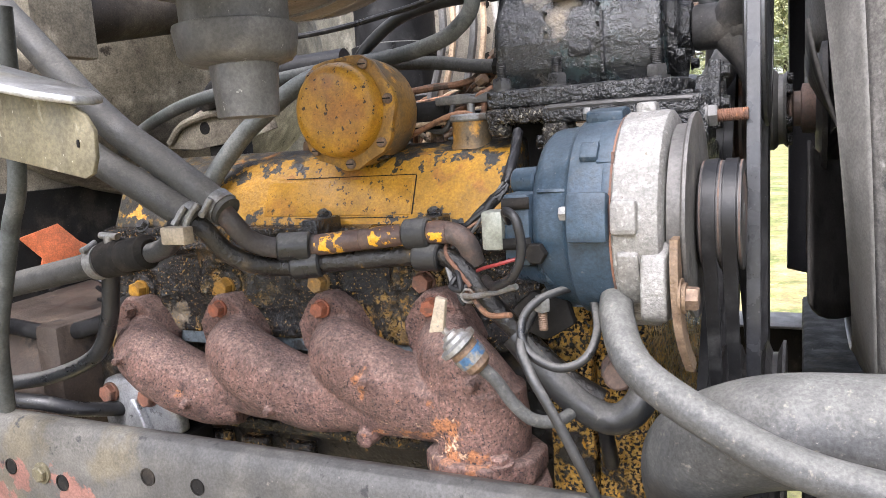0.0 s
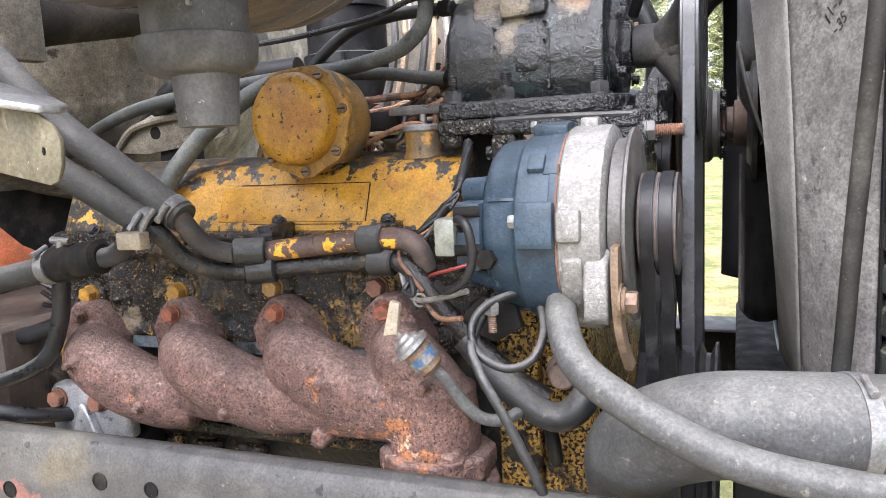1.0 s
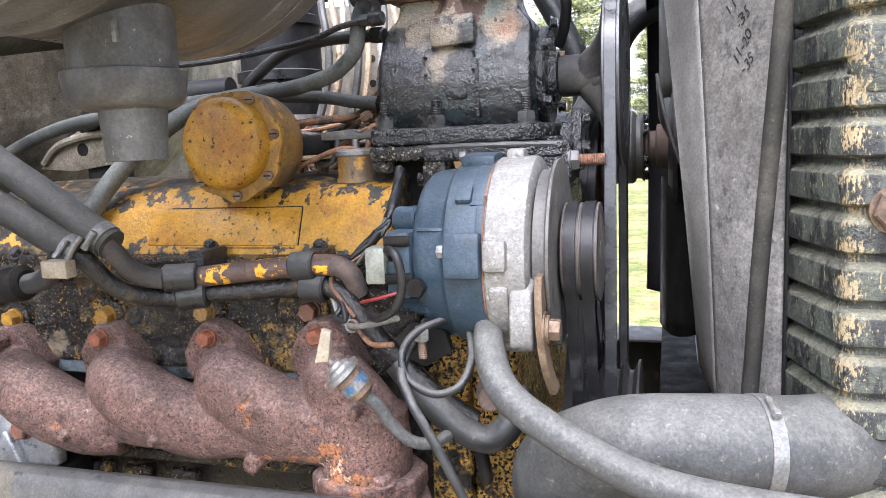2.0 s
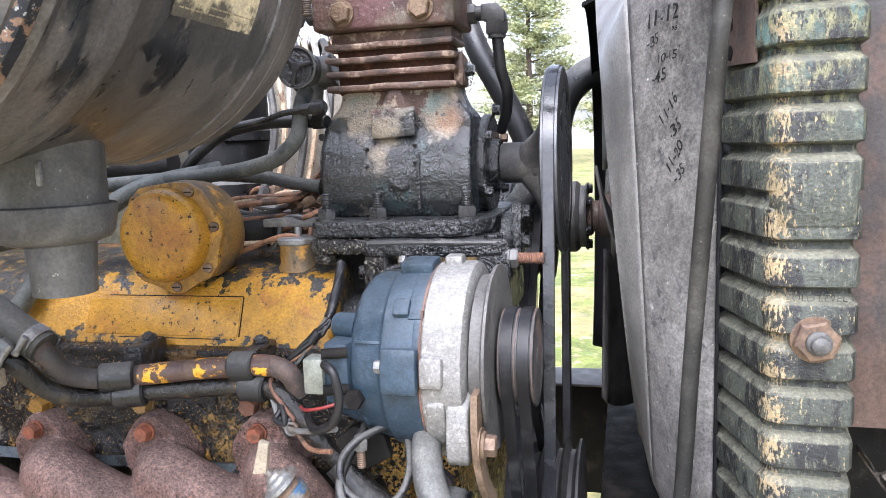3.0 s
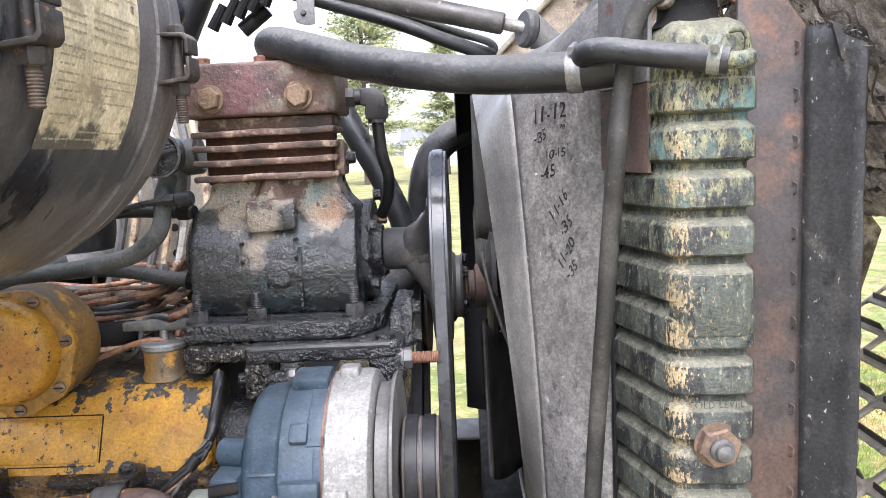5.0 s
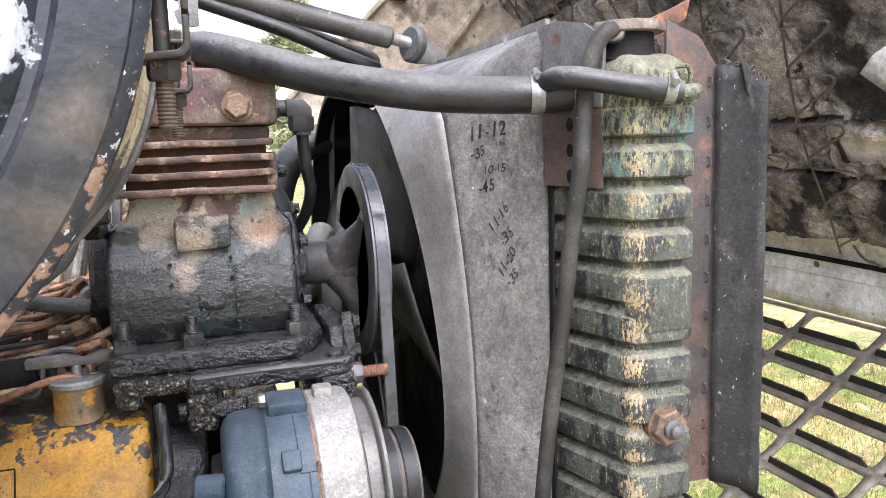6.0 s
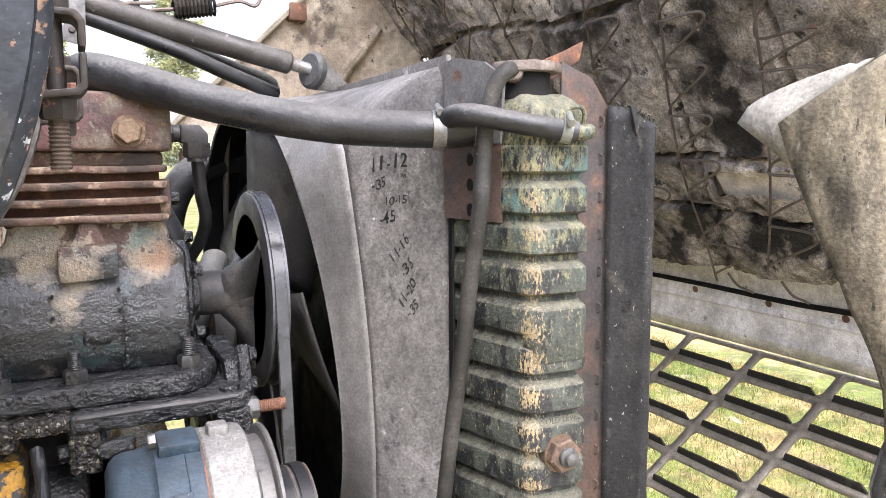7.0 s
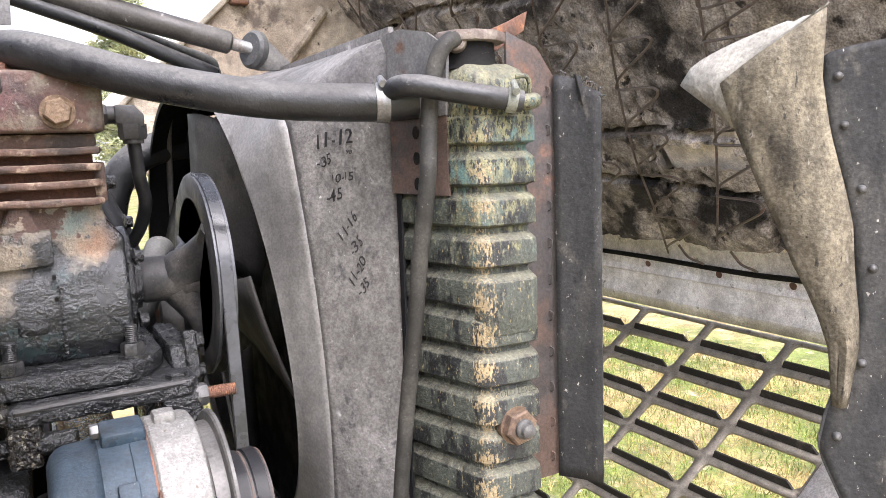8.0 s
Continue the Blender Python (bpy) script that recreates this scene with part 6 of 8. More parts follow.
def radiator():
    t = thing("radiator", (0.53, 1.27, 0.93), "brass-tanked radiator with a ribbed patina-green side tank", "radiator")
    part("core", box(0.488, 0.575, 0.87, 1.672, 0.95, 1.600, 0.002), SHROUD_BLACK, t, "black finned core")
    # ribbed side tank, wide at the back and narrow in front
    plan = [(0.4825, 0.880), (0.4835, 0.862), (0.505, 0.778), (0.509, 0.7705), (0.516, 0.7665), (0.558, 0.7645), (0.566, 0.767), (0.570, 0.774), (0.578, 0.842), (0.580, 0.880)]
    cx, cyy = 0.531, 0.83
    bm = bmesh.new()
    levels = []
    z = 1.0
    pitch = 0.0372
    while z < 1.535:
        levels += [(z, -0.0060), (z + 0.0028, -0.0060), (z + 0.0044, -0.0020), (z + 0.0052, 0.0028), (z + 0.0064, 0.0040), (z + 0.0270, 0.0040), (z + 0.0288, 0.0032), (z + 0.0345, -0.0050)]
        z += pitch
    levels += [(1.5365, -0.003), (1.546, 0.002), (1.566, 0.002), (1.582, -0.003), (1.592, -0.012), (1.598, -0.026), (1.600, -0.05)]
    rings = []
    for zz, off in levels:
        ring = []
        for x, y in plan:
            d = Vector((x - cx, y - cyy - 0.05))
            k = off / max(d.length, 1e-6)
            ring.append(bm.verts.new((x + d.x * k, min(y + d.y * k, 0.880), zz)))
        rings.append(ring)
    n = len(plan)
    for p, q in zip(rings, rings[1:]):
        for k in range(n):
            bm.faces.new((p[k], p[(k + 1) % n], q[(k + 1) % n], q[k]))
    bm.faces.new(rings[0]), bm.faces.new(rings[-1])
    part("side_tank", bm, TANK, t, "ribbed brass tank with green and cream patina", smooth=32)
    part("level_pad", prism([(0.5050, 0.776), (0.5090, 0.7665), (0.5155, 0.7612), (0.5590, 0.7594), (0.5665, 0.7625), (0.5700, 0.776)], "z", 1.350, 1.400, 0.002), TANK, t, "flat double-height band")
    part("far_tank", box(0.485, 0.578, 1.672, 1.76, 0.98, 1.600, 0.01), TANK, t)
    part("filler_neck", lathe([(0, 0.030), (0.008, 0.024), (0.024, 0.023), (0.026, 0.026)], (0.532, 0.815, 1.594), (0, 0, 1), 32), DARK_VOID, t)
    part("filler_cap", prism([(0.532 + 0.035 * math.cos(a), 0.815 + 0.033 * math.sin(a)) for a in [math.tau * k / 10 for k in range(10)]], "z", 1.618, 1.628, 0.003), CAP_TAN, t, "dusty tan radiator cap")
    part("cap_tab", prism([(0.548, 0.80), (0.585, 0.83), (0.57, 0.845)], "z", 1.628, 1.632, 0.001), RUST, t)
    # level sensor with a brass hexagon
    s = part("level_plug", join(rod((0.5395, 0.768, 1.262), (0.5395, 0.761, 1.262), 0.0185, n=36), hexagon((0.5395, 0.761, 1.262), (0, -1, 0), 0.0172, 0.010, turn=0.2)), BRASS, t, "brass hexagon plug")
    part("sensor_tip", lathe([(0, 0.0095), (0.003, 0.0095), (0.005, 0.0072), (0.0095, 0.0066), (0.0115, 0.0035), (0.012, 0)], (0.5395, 0.7505, 1.262), (0, -1, 0), 24), GREY_METAL, s, "dull steel dome")
    writing("COLD LEVEL", 0.0088, lambda a, b: Vector((0.5155 + a * 0.92, 0.7605, 1.2925 + b)), TANK, "level_mark", t, "raised cast letters")
    part("hose_barb", tube([(0.538, 0.7476, 1.5612), (0.550, 0.7445, 1.5605), (0.557, 0.748, 1.562), (0.560, 0.758, 1.563), (0.560, 0.778, 1.563)], 0.0064, 14), TANK, t)
    part("overflow_pin", tube([(0.548, 0.764, 1.584), (0.556, 0.760, 1.584), (0.560, 0.760, 1.578), (0.560, 0.762, 1.564)], 0.0022, 8), TANK, t)
    # rusty slotted channel between shroud and tank
    def slanted(bm):
        for v in bm.verts:
            u, d = v.co.x, v.co.y
            v.co.x, v.co.y = 0.470 + 0.026 * u - 0.92 * d, 0.864 - 0.064 * u - 0.38 * d
        return bm
    c = part("side_channel", slanted(prism([(0, 1.481), (1, 1.479), (1, 1.552), (0, 1.550)], "y", -0.003, 0, 0)), RUST_BROWN, t, "rusty slotted channel")
    for z in (1.490, 1.514, 1.538):
        part("slot", slanted(prism([(0.47 + 0.055 * math.cos(a), z + 0.0062 * math.sin(a)) for a in [math.tau * k / 12 for k in range(12)]], "y", -0.0005, 0.0012, 0)), DARK_VOID, c)
    part("corner_bracket", slanted(prism([(0.0, 1.5505), (1.0, 1.5525), (1.05, 1.612), (0.72, 1.628), (0.30, 1.634), (0.0, 1.632)], "y", -0.003, 0.001, 0)), STAINED_SHEET, t, "grey sheet corner bracket")
    part("top_plate", prism([(0.585, 1.618), (0.62, 1.64), (0.625, 1.66), (0.60, 1.648), (0.56, 1.632)], "y", 0.85, 0.854, 0.001), RUST, t)


def aprons():
    t = thing("side_plate", (0.605, 0.815, 1.12), "brown rusty steel baffle plate beside the radiator", "baffle")
    part("sheet", prism([(0.572, 1.173), (0.640, 1.173), (0.640, 1.575), (0.608, 1.618), (0.572, 1.632)], "y", 0.813, 0.817, 0.0008), RUST_BROWN, t)
    for k in range(11):
        z = 1.190 + k * 0.0380
        part("wire_staple", tube([(0.6190, 0.8128, z), (0.6200, 0.8095, z + 0.002), (0.6207, 0.8095, z + 0.008), (0.6180, 0.8120, z + 0.0105)], 0.0009, 6, 4), RUST_BROWN, t)
    t = thing("rubber_apron", (0.642, 0.795, 1.13), "black rubber radiator apron with a frayed top", "mudflap")
    rng = random.Random(8)
    bm = bmesh.new()
    rows = []
    for j in range(31):
        f = j / 30
        row = []
        for i in range(7):
            g = i / 6
            low, high = 1.173 - 0.003 * g, 1.592 - 0.012 * g - 0.010 * g ** 6
            fray = rng.uniform(-0.003, 0.002) if j == 30 else 0.0
            edge = rng.uniform(-0.0008, 0.0008) if i == 6 else 0.0
            row.append(bm.verts.new((0.6275 + 0.0300 * g + edge, 0.8115 - 0.037 * g + 0.003 * math.sin(3 * g), low + (high - low) * f + fray)))
        rows.append(row)
    for p, q in zip(rows, rows[1:]):
        for k in range(6):
            bm.faces.new((p[k], p[k + 1], q[k + 1], q[k]))
    ob = part("sheet", bm, FLAP_DARK, t, smooth=40)
    m = ob.modifiers.new("thickness", "SOLIDIFY")
    m.thickness = 0.004
    part("loose_tag", prism([(0.634, 1.590), (0.641, 1.588), (0.648, 1.563), (0.643, 1.560)], "y", 0.785, 0.789, 0.001), FLAP_DARK, t)
    for k in range(16):
        g = k / 15
        p = Vector((0.632 + 0.025 * g, 0.806 - 0.031 * g, 1.589 - 0.012 * g - 0.010 * g ** 6))
        part("frayed_thread", tube([p, p + Vector((rng.uniform(-0.003, 0.003), -0.002, rng.uniform(0.002, 0.006))), p + Vector((rng.uniform(-0.006, 0.006), -0.004, rng.uniform(0.001, 0.005)))], 0.0006, 5, 3), RUBBER_DUSTY, t)


# ---- hoses and pipes ----
def hose(name, pts, r, material, label, clamps=(), n=18, step=8, category="hose", group=""):
    line = curve_points(pts, step)
    t = thing(name, pts[0], label, category, group)
    part("sleeve", tube(pts, r, n, step), material, t)
    for s, screw in clamps:
        i = min(int(s * (len(line) - 1)), len(line) - 2)
        clamp(t, line[i], line[i + 1] - line[i], r, 0.012, STEEL, screw)
    return t


def coolant_hoses():
    hose("radiator_hose", [(0.150, 1.00, 1.617), (0.156, 0.962, 1.620), (0.185, 0.932, 1.612), (0.26, 0.895, 1.588), (0.35, 0.855, 1.570), (0.435, 0.823, 1.565), (0.472, 0.812, 1.567)], 0.0168, RUBBER, "long dusty black radiator hose above the compressor", [(0.865, (0.05, -0.35, 1))], n=24)
    t = hose("overflow_hose", [(0.462, 0.850, 1.562), (0.449, 0.822, 1.570), (0.447, 0.798, 1.5765), (0.460, 0.783, 1.5765), (0.484, 0.771, 1.5715), (0.515, 0.757, 1.5655), (0.542, 0.746, 1.5605)], 0.0098, RUBBER, "short black rubber overflow hose with printed lettering", n=20)
    clamp(t, (0.533, 0.7497, 1.5622), (0.036, -0.015, -0.007), 0.0099, 0.009, REGULATOR, (0.1, -0.6, 1))
    writing("MADE IN", 0.0058, lambda a, b: Vector((0.484 + a * 0.80, 0.7612 - a * 0.36, 1.5690 - a * 0.16 + b)), RUBBER_DUSTY, "print", t)
    pts = [(0.520, 0.812, 1.612), (0.510, 0.802, 1.6185), (0.500, 0.796, 1.6180), (0.490, 0.796, 1.608), (0.483, 0.797, 1.590), (0.477, 0.796, 1.560), (0.471, 0.790, 1.522), (0.468, 0.788, 1.496), (0.466, 0.796, 1.454), (0.464, 0.803, 1.417), (0.461, 0.810, 1.362), (0.458, 0.821, 1.303), (0.455, 0.831, 1.243), (0.452, 0.839, 1.18), (0.449, 0.846, 1.11), (0.445, 0.85, 1.05)]
    t = hose("vent_hose", pts, 0.0078, VENT, "grey-brown rubber vent hose hanging beside the tank", n=16)
    part("collar", rod((0.507, 0.7985, 1.6195), (0.5135, 0.806, 1.6165), 0.0098, n=20, bevel=0.002), CAP_TAN, t, "dusty collar at the neck")
    hose("lower_radiator_hose", [(0.268, 0.86, 0.94), (0.270, 0.82, 0.995), (0.290, 0.775, 1.035), (0.340, 0.755, 1.062), (0.41, 0.755, 1.068), (0.48, 0.775, 1.064), (0.53, 0.81, 1.06)], 0.043, RUBBER_DUSTY, "wide grey lower radiator hose", [(0.755, (0.1, -0.4, 1))], n=32)
    hose("heater_hose", [(0.216, 0.800, 1.165), (0.226, 0.745, 1.146), (0.250, 0.710, 1.116), (0.312, 0.690, 1.084), (0.365, 0.680, 1.066), (0.43, 0.678, 1.056), (0.52, 0.70, 1.04)], 0.0140, RUBBER_DUSTY, "pale grey dusty heater hose", [(0.03, (1, 0, 0.3))], n=24)
    hose("coolant_hose", [(-0.583, 0.754, 1.582), (-0.438, 0.745, 1.457), (-0.316, 0.742, 1.345), (-0.236, 0.742, 1.291), (-0.158, 0.742, 1.239)], 0.0162, RUBBER_AGED, "thick dusty grey coolant hose running to the engine", [(0.985, (0.3, -1, 0))], n=22)
    hose("coolant_hose", [(-0.644, 0.775, 1.469), (-0.439, 0.745, 1.364), (-0.313, 0.729, 1.298), (-0.249, 0.727, 1.266), (-0.182, 0.726, 1.231)], 0.0158, RUBBER_AGED, "thick dusty grey coolant hose running to the engine", [(0.985, (0.3, -1, 0.3))], n=22)
    t = thing("coolant_pipe", (-0.05, 0.82, 1.18), "brown steel coolant pipe with yellow paint patches", "pipe", "coolant pipes")
    part("pipe", tube([(-0.168, 0.741, 1.246), (-0.155, 0.744, 1.228), (-0.147, 0.757, 1.209), (-0.130, 0.772, 1.199), (-0.108, 0.788, 1.197), (-0.060, 0.797, 1.2015), (0.02, 0.804, 1.2085), (0.052, 0.805, 1.2095), (0.070, 0.807, 1.200), (0.075, 0.815, 1.178)], 0.0105, 16, 8), RUST_BROWN, t)
    for a, b in (((-0.088, 0.7915, 1.1985), (-0.040, 0.7990, 1.2032)), ((-0.028, 0.8000, 1.2043), (0.006, 0.8030, 1.2073)), ((0.034, 0.8045, 1.2092), (0.054, 0.8050, 1.2092))):
        part("paint_patch", rod(a, b, 0.0109, n=18), PIPE_PAINT, t, "yellow paint remnant")
    for p, q in (((-0.126, 0.7755, 1.1985), (-0.096, 0.7905, 1.1978)), ((0.008, 0.803, 1.2075), (0.034, 0.8045, 1.2092))):
        part("rubber_sleeve", rod(p, q, 0.0150, n=24, bevel=0.002), RUBBER, t, "black rubber mounting sleeve")
    t = thing("coolant_pipe", (0.05, 0.81, 1.05), "dark steel coolant pipe curving down the engine front", "pipe", "coolant pipes")
    part("pipe", tube([(-0.190, 0.725, 1.235), (-0.175, 0.728, 1.222), (-0.164, 0.742, 1.199), (-0.146, 0.758, 1.184), (-0.122, 0.784, 1.177), (-0.07, 0.800, 1.180), (0.02, 0.808, 1.186), (0.052, 0.806, 1.184), (0.075, 0.802, 1.166), (0.096, 0.80, 1.141), (0.128, 0.80, 1.110), (0.164, 0.803, 1.076), (0.195, 0.808, 1.055)], 0.0098, 16, 8), OIL_BROWN, t)
    part("rubber_bend", tube([(0.118, 0.80, 1.113), (0.150, 0.797, 1.078), (0.185, 0.794, 1.050), (0.212, 0.795, 1.043), (0.232, 0.80, 1.060), (0.236, 0.82, 1.085)], 0.0140, 16, 8), RUBBER, t, "black rubber bend")
    part("fitting", join(rod((0.205, 0.845, 1.072), (0.212, 0.800, 1.080), 0.0125, n=20, bevel=0.002), rod((0.204, 0.86, 1.070), (0.206, 0.84, 1.073), 0.019, n=24, bevel=0.002)), RUST_BROWN, t)
    for p, q in (((-0.118, 0.786, 1.1772), (-0.088, 0.7955, 1.1790)), ((0.016, 0.8077, 1.1855), (0.044, 0.8065, 1.1850))):
        part("rubber_sleeve", rod(p, q, 0.0145, n=24, bevel=0.002), RUBBER, t, "black rubber mounting sleeve")
    for x in (-0.112, 0.022):
        k = thing("pipe_clip", (x, 0.83, 1.19), "oily black clip holding the coolant pipes", "clip", "pipe clips")
        part("band", box(x - 0.010, x + 0.010, 0.812, 0.860, 1.172, 1.222, 0.003), OIL_BLACK, k)
        bolt(k, (x, 0.842, 1.222), (0, -0.6, 1), 0.0065, 0.006, OIL_BLACK)
    t = thing("hose_tee", (-0.43, 0.76, 1.14), "dirty rubber hose joined by metal clamps at the engine rear", "hose")
    part("sleeve", tube([(-0.74, 0.80, 1.115), (-0.60, 0.765, 1.138), (-0.518, 0.752, 1.154), (-0.403, 0.75, 1.175), (-0.352, 0.75, 1.186)], 0.0150, 18), RUBBER_AGED, t)
    part("neck", tube([(-0.355, 0.75, 1.186), (-0.323, 0.75, 1.190), (-0.275, 0.748, 1.196), (-0.245, 0.742, 1.204), (-0.222, 0.730, 1.216), (-0.196, 0.712, 1.228)], 0.0110, 16), RUBBER, t)
    part("joint", lathe([(0, 0.016), (0.004, 0.021), (0.030, 0.021), (0.034, 0.018), (0.07, 0.019), (0.075, 0.013)], (-0.350, 0.751, 1.187), (0.06, -0.002, 0.009), 24), DARK_VOID, t)
    clamp(t, (-0.356, 0.750, 1.185), (1, -0.05, 0.2), 0.0185, 0.014, STEEL, (0, -0.4, 1))
    part("bleed_valve", join(rod((-0.332, 0.745, 1.200), (-0.332, 0.745, 1.216), 0.006, n=12), rod((-0.345, 0.745, 1.216), (-0.319, 0.745, 1.214), 0.004, n=10)), STEEL, t)
    t = thing("cable_tie", (-0.178, 0.70, 1.215), "white plastic cable tie block on the hoses", "clip")
    part("block", soften_edges(box(-0.196, -0.166, 0.688, 0.702, 1.214, 1.231, 0), 0.002), CHALK, t)
    part("band", tube([(-0.176, 0.697, 1.222), (-0.168, 0.700, 1.240), (-0.160, 0.705, 1.252)], 0.003, 8), STEEL, t)
    hose("loop_hose", [(0.185, 0.79, 1.165), (0.158, 0.755, 1.158), (0.146, 0.742, 1.140), (0.153, 0.735, 1.118), (0.178, 0.735, 1.106), (0.200, 0.74, 1.114), (0.207, 0.755, 1.135), (0.195, 0.79, 1.155)], 0.0038, RUBBER, "thin black rubber hose in a loop", n=12)
    hose("ground_cable", [(0.150, 0.80, 1.155), (0.146, 0.74, 1.128), (0.158, 0.722, 1.105), (0.178, 0.715, 1.075), (0.196, 0.715, 1.040), (0.214, 0.72, 0.995), (0.225, 0.74, 0.93)], 0.0044, RUBBER, "thin black cable hanging in front of the block", n=12, category="cable")
    hose("fuel_hose", [(0.135, 0.87, 1.06), (0.160, 0.83, 1.055), (0.185, 0.835, 1.04), (0.19, 0.845, 1.00), (0.19, 0.86, 0.97)], 0.0075, RUBBER_BLACK, "short black fuel hose on the timing cover", n=12)


def wiring():
    pts = [(0.100, 0.885, 1.300), (0.104, 0.862, 1.280), (0.106, 0.840, 1.262), (0.100, 0.832, 1.245), (0.088, 0.828, 1.232), (0.072, 0.822, 1.214), (0.058, 0.816, 1.196), (0.056, 0.808, 1.180), (0.068, 0.798, 1.160), (0.076, 0.792, 1.150)]
    t = thing("wiring_loom", pts[0], "oily black wiring loom with twisted and bared wires", "wiring")
    line = curve_points(pts, 10)
    for k, (m, r) in enumerate(((WIRE_BLACK, 0.0030), (WIRE_BLACK, 0.0026), (WIRE_BLACK, 0.0022), (GREY_METAL, 0.0018), (COPPER, 0.0016))):
        run = []
        for i, q in enumerate(line):
            spread = 0.0026 + 0.0050 * (i / len(line)) ** 2
            a = i * 0.16 + k * 1.26
            run.append(q + Vector((spread * math.cos(a), -abs(spread * math.sin(a)) * 0.5, spread * math.sin(a))))
        part("strand", tube(run, r, 8, 1, smooth=False), m, t)
    part("tape_wrap", tube([pts[0], pts[1], pts[2], (0.103, 0.834, 1.252)], 0.0052, 12), WIRE_BLACK, t, "glossy black tape wrap")
    part("tape_wrap", tube([(0.094, 0.829, 1.239), (0.086, 0.826, 1.229)], 0.0056, 12), WIRE_BLACK, t)
    part("ring_terminal", tube([Vector((0.078, 0.786, 1.152)) + Vector((0.0062 * math.cos(a), 0, 0.0062 * math.sin(a))) for a in [math.tau * k / 12 for k in range(13)]], 0.0013, 6, 2), STEEL, t, "bare steel ring terminal")
    for i, (m, mid, r, label) in enumerate(((COPPER, [(0.062, 0.815, 1.180), (0.070, 0.800, 1.165), (0.085, 0.785, 1.150), (0.102, 0.775, 1.138), (0.128, 0.765, 1.141)], 0.0026, "bare copper-brown wire hanging off the loom"), (WIRE_BLACK, [(0.055, 0.805, 1.185), (0.068, 0.79, 1.172), (0.072, 0.785, 1.158), (0.060, 0.79, 1.160), (0.066, 0.80, 1.172)], 0.0028, "black looped wire beside the alternator"), (RUST, [(0.048, 0.818, 1.205), (0.052, 0.80, 1.190), (0.066, 0.792, 1.176), (0.080, 0.79, 1.160)], 0.0022, "red-brown insulated wire beside the alternator"), (STEEL, [(0.042, 0.818, 1.190), (0.052, 0.802, 1.176), (0.062, 0.795, 1.158), (0.078, 0.785, 1.152), (0.110, 0.765, 1.160), (0.140, 0.75, 1.170)], 0.0028, "grey wire running to the alternator"))):
        hose("wire", mid, r, m, label, n=8, category="wire")
    # injection and fuel lines behind the round housing
    rng = random.Random(3)
    for i in range(40):
        z = 1.300 + 0.0045 * (i % 13)
        y = 0.94 + 0.0075 * i
        x0, x1 = -0.20 + rng.uniform(-0.06, 0.14), 0.045 + rng.uniform(-0.05, 0.03)
        mid = rng.uniform(0.3, 0.7)
        pts = [(x0, y + 0.04, 1.285), (x0 + 0.015, y + 0.02, z + rng.uniform(-0.01, 0.01)), (x0 + (x1 - x0) * mid, y + rng.uniform(-0.02, 0.02), z + rng.uniform(-0.012, 0.022)), (x1 - 0.03, y + rng.uniform(-0.01, 0.02), z + 0.012 + rng.uniform(-0.01, 0.015)), (x1, y, z + 0.025 + rng.uniform(-0.015, 0.02)), (x1 + rng.uniform(-0.02, 0.02), y + 0.04, z + rng.uniform(-0.03, 0.05))]
        m = (COPPER, LINE_TAN, COPPER, GREY_METAL)[i % 4]
        t = hose("fuel_line", pts, (0.0034, 0.0030, 0.0042)[i % 3], m, "thin brown steel fuel line" if m is COPPER else ("tan rusted steel fuel line" if m is LINE_TAN else "thin grey steel fuel line"), n=8, category="pipe", group="fuel lines")
        if i % 2 == 0:
            part("union_nut", hexagon(pts[4], Vector(pts[4]) - Vector(pts[3]), 0.0065, 0.011), COPPER if i % 4 else BRASS, t)
    for x, y, z in ((-0.035, 0.975, 1.300), (-0.005, 0.99, 1.305), (0.012, 1.02, 1.325), (-0.16, 0.96, 1.30), (-0.20, 0.95, 1.298), (-0.02, 1.04, 1.35)):
        t = thing("fuel_union", (x, y, z), "oily steel fuel union on the engine valley", "fitting", "fuel unions")
        part("body", hexagon((x, y, z - 0.016), (0.2, -0.2, 1), 0.0085, 0.024), BRASS, t)
        part("neck", rod((x, y, z - 0.03), (x + 0.004, y - 0.004, z + 0.018), 0.0055, n=12), GREY_METAL, t)
    for i in range(14):
        x = -0.135 + 0.0135 * i
        sway = rng.uniform(-0.015, 0.015)
        m = (GREY_METAL, LINE_TAN, LINE_GREY)[i % 3]
        t = hose("fuel_line", [(x - 0.02, 1.12 + 0.012 * i, 1.27), (x + sway, 1.16 + 0.010 * i, 1.36), (x + 0.015 + sway, 1.18 + 0.008 * i, 1.45), (x + 0.008, 1.20 + 0.008 * i, 1.53), (x - 0.025, 1.26 + 0.008 * i, 1.59), (x - 0.05, 1.34, 1.575)], (0.0062, 0.0048, 0.0055)[i % 3], m, "pale metal line rising behind the compressor", n=8, category="pipe", group="rising lines")
        part("union_nut", hexagon((x + sway, 1.16 + 0.010 * i, 1.355), (0.2, 0.1, 1), 0.0085, 0.013), BRASS if i % 2 else GREY_METAL, t)
    t = hose("air_line", [(-0.90, 1.28, 1.29), (-0.70, 1.12, 1.325), (-0.45, 1.0, 1.368), (-0.244, 0.96, 1.385), (-0.089, 0.96, 1.395), (-0.015, 0.955, 1.407), (0.014, 0.954, 1.422), (0.028, 0.955, 1.440), (0.032, 0.958, 1.470), (0.034, 0.972, 1.490)], 0.0092, HOSE_DARK, "faded green-grey air hose to the compressor governor", n=16)
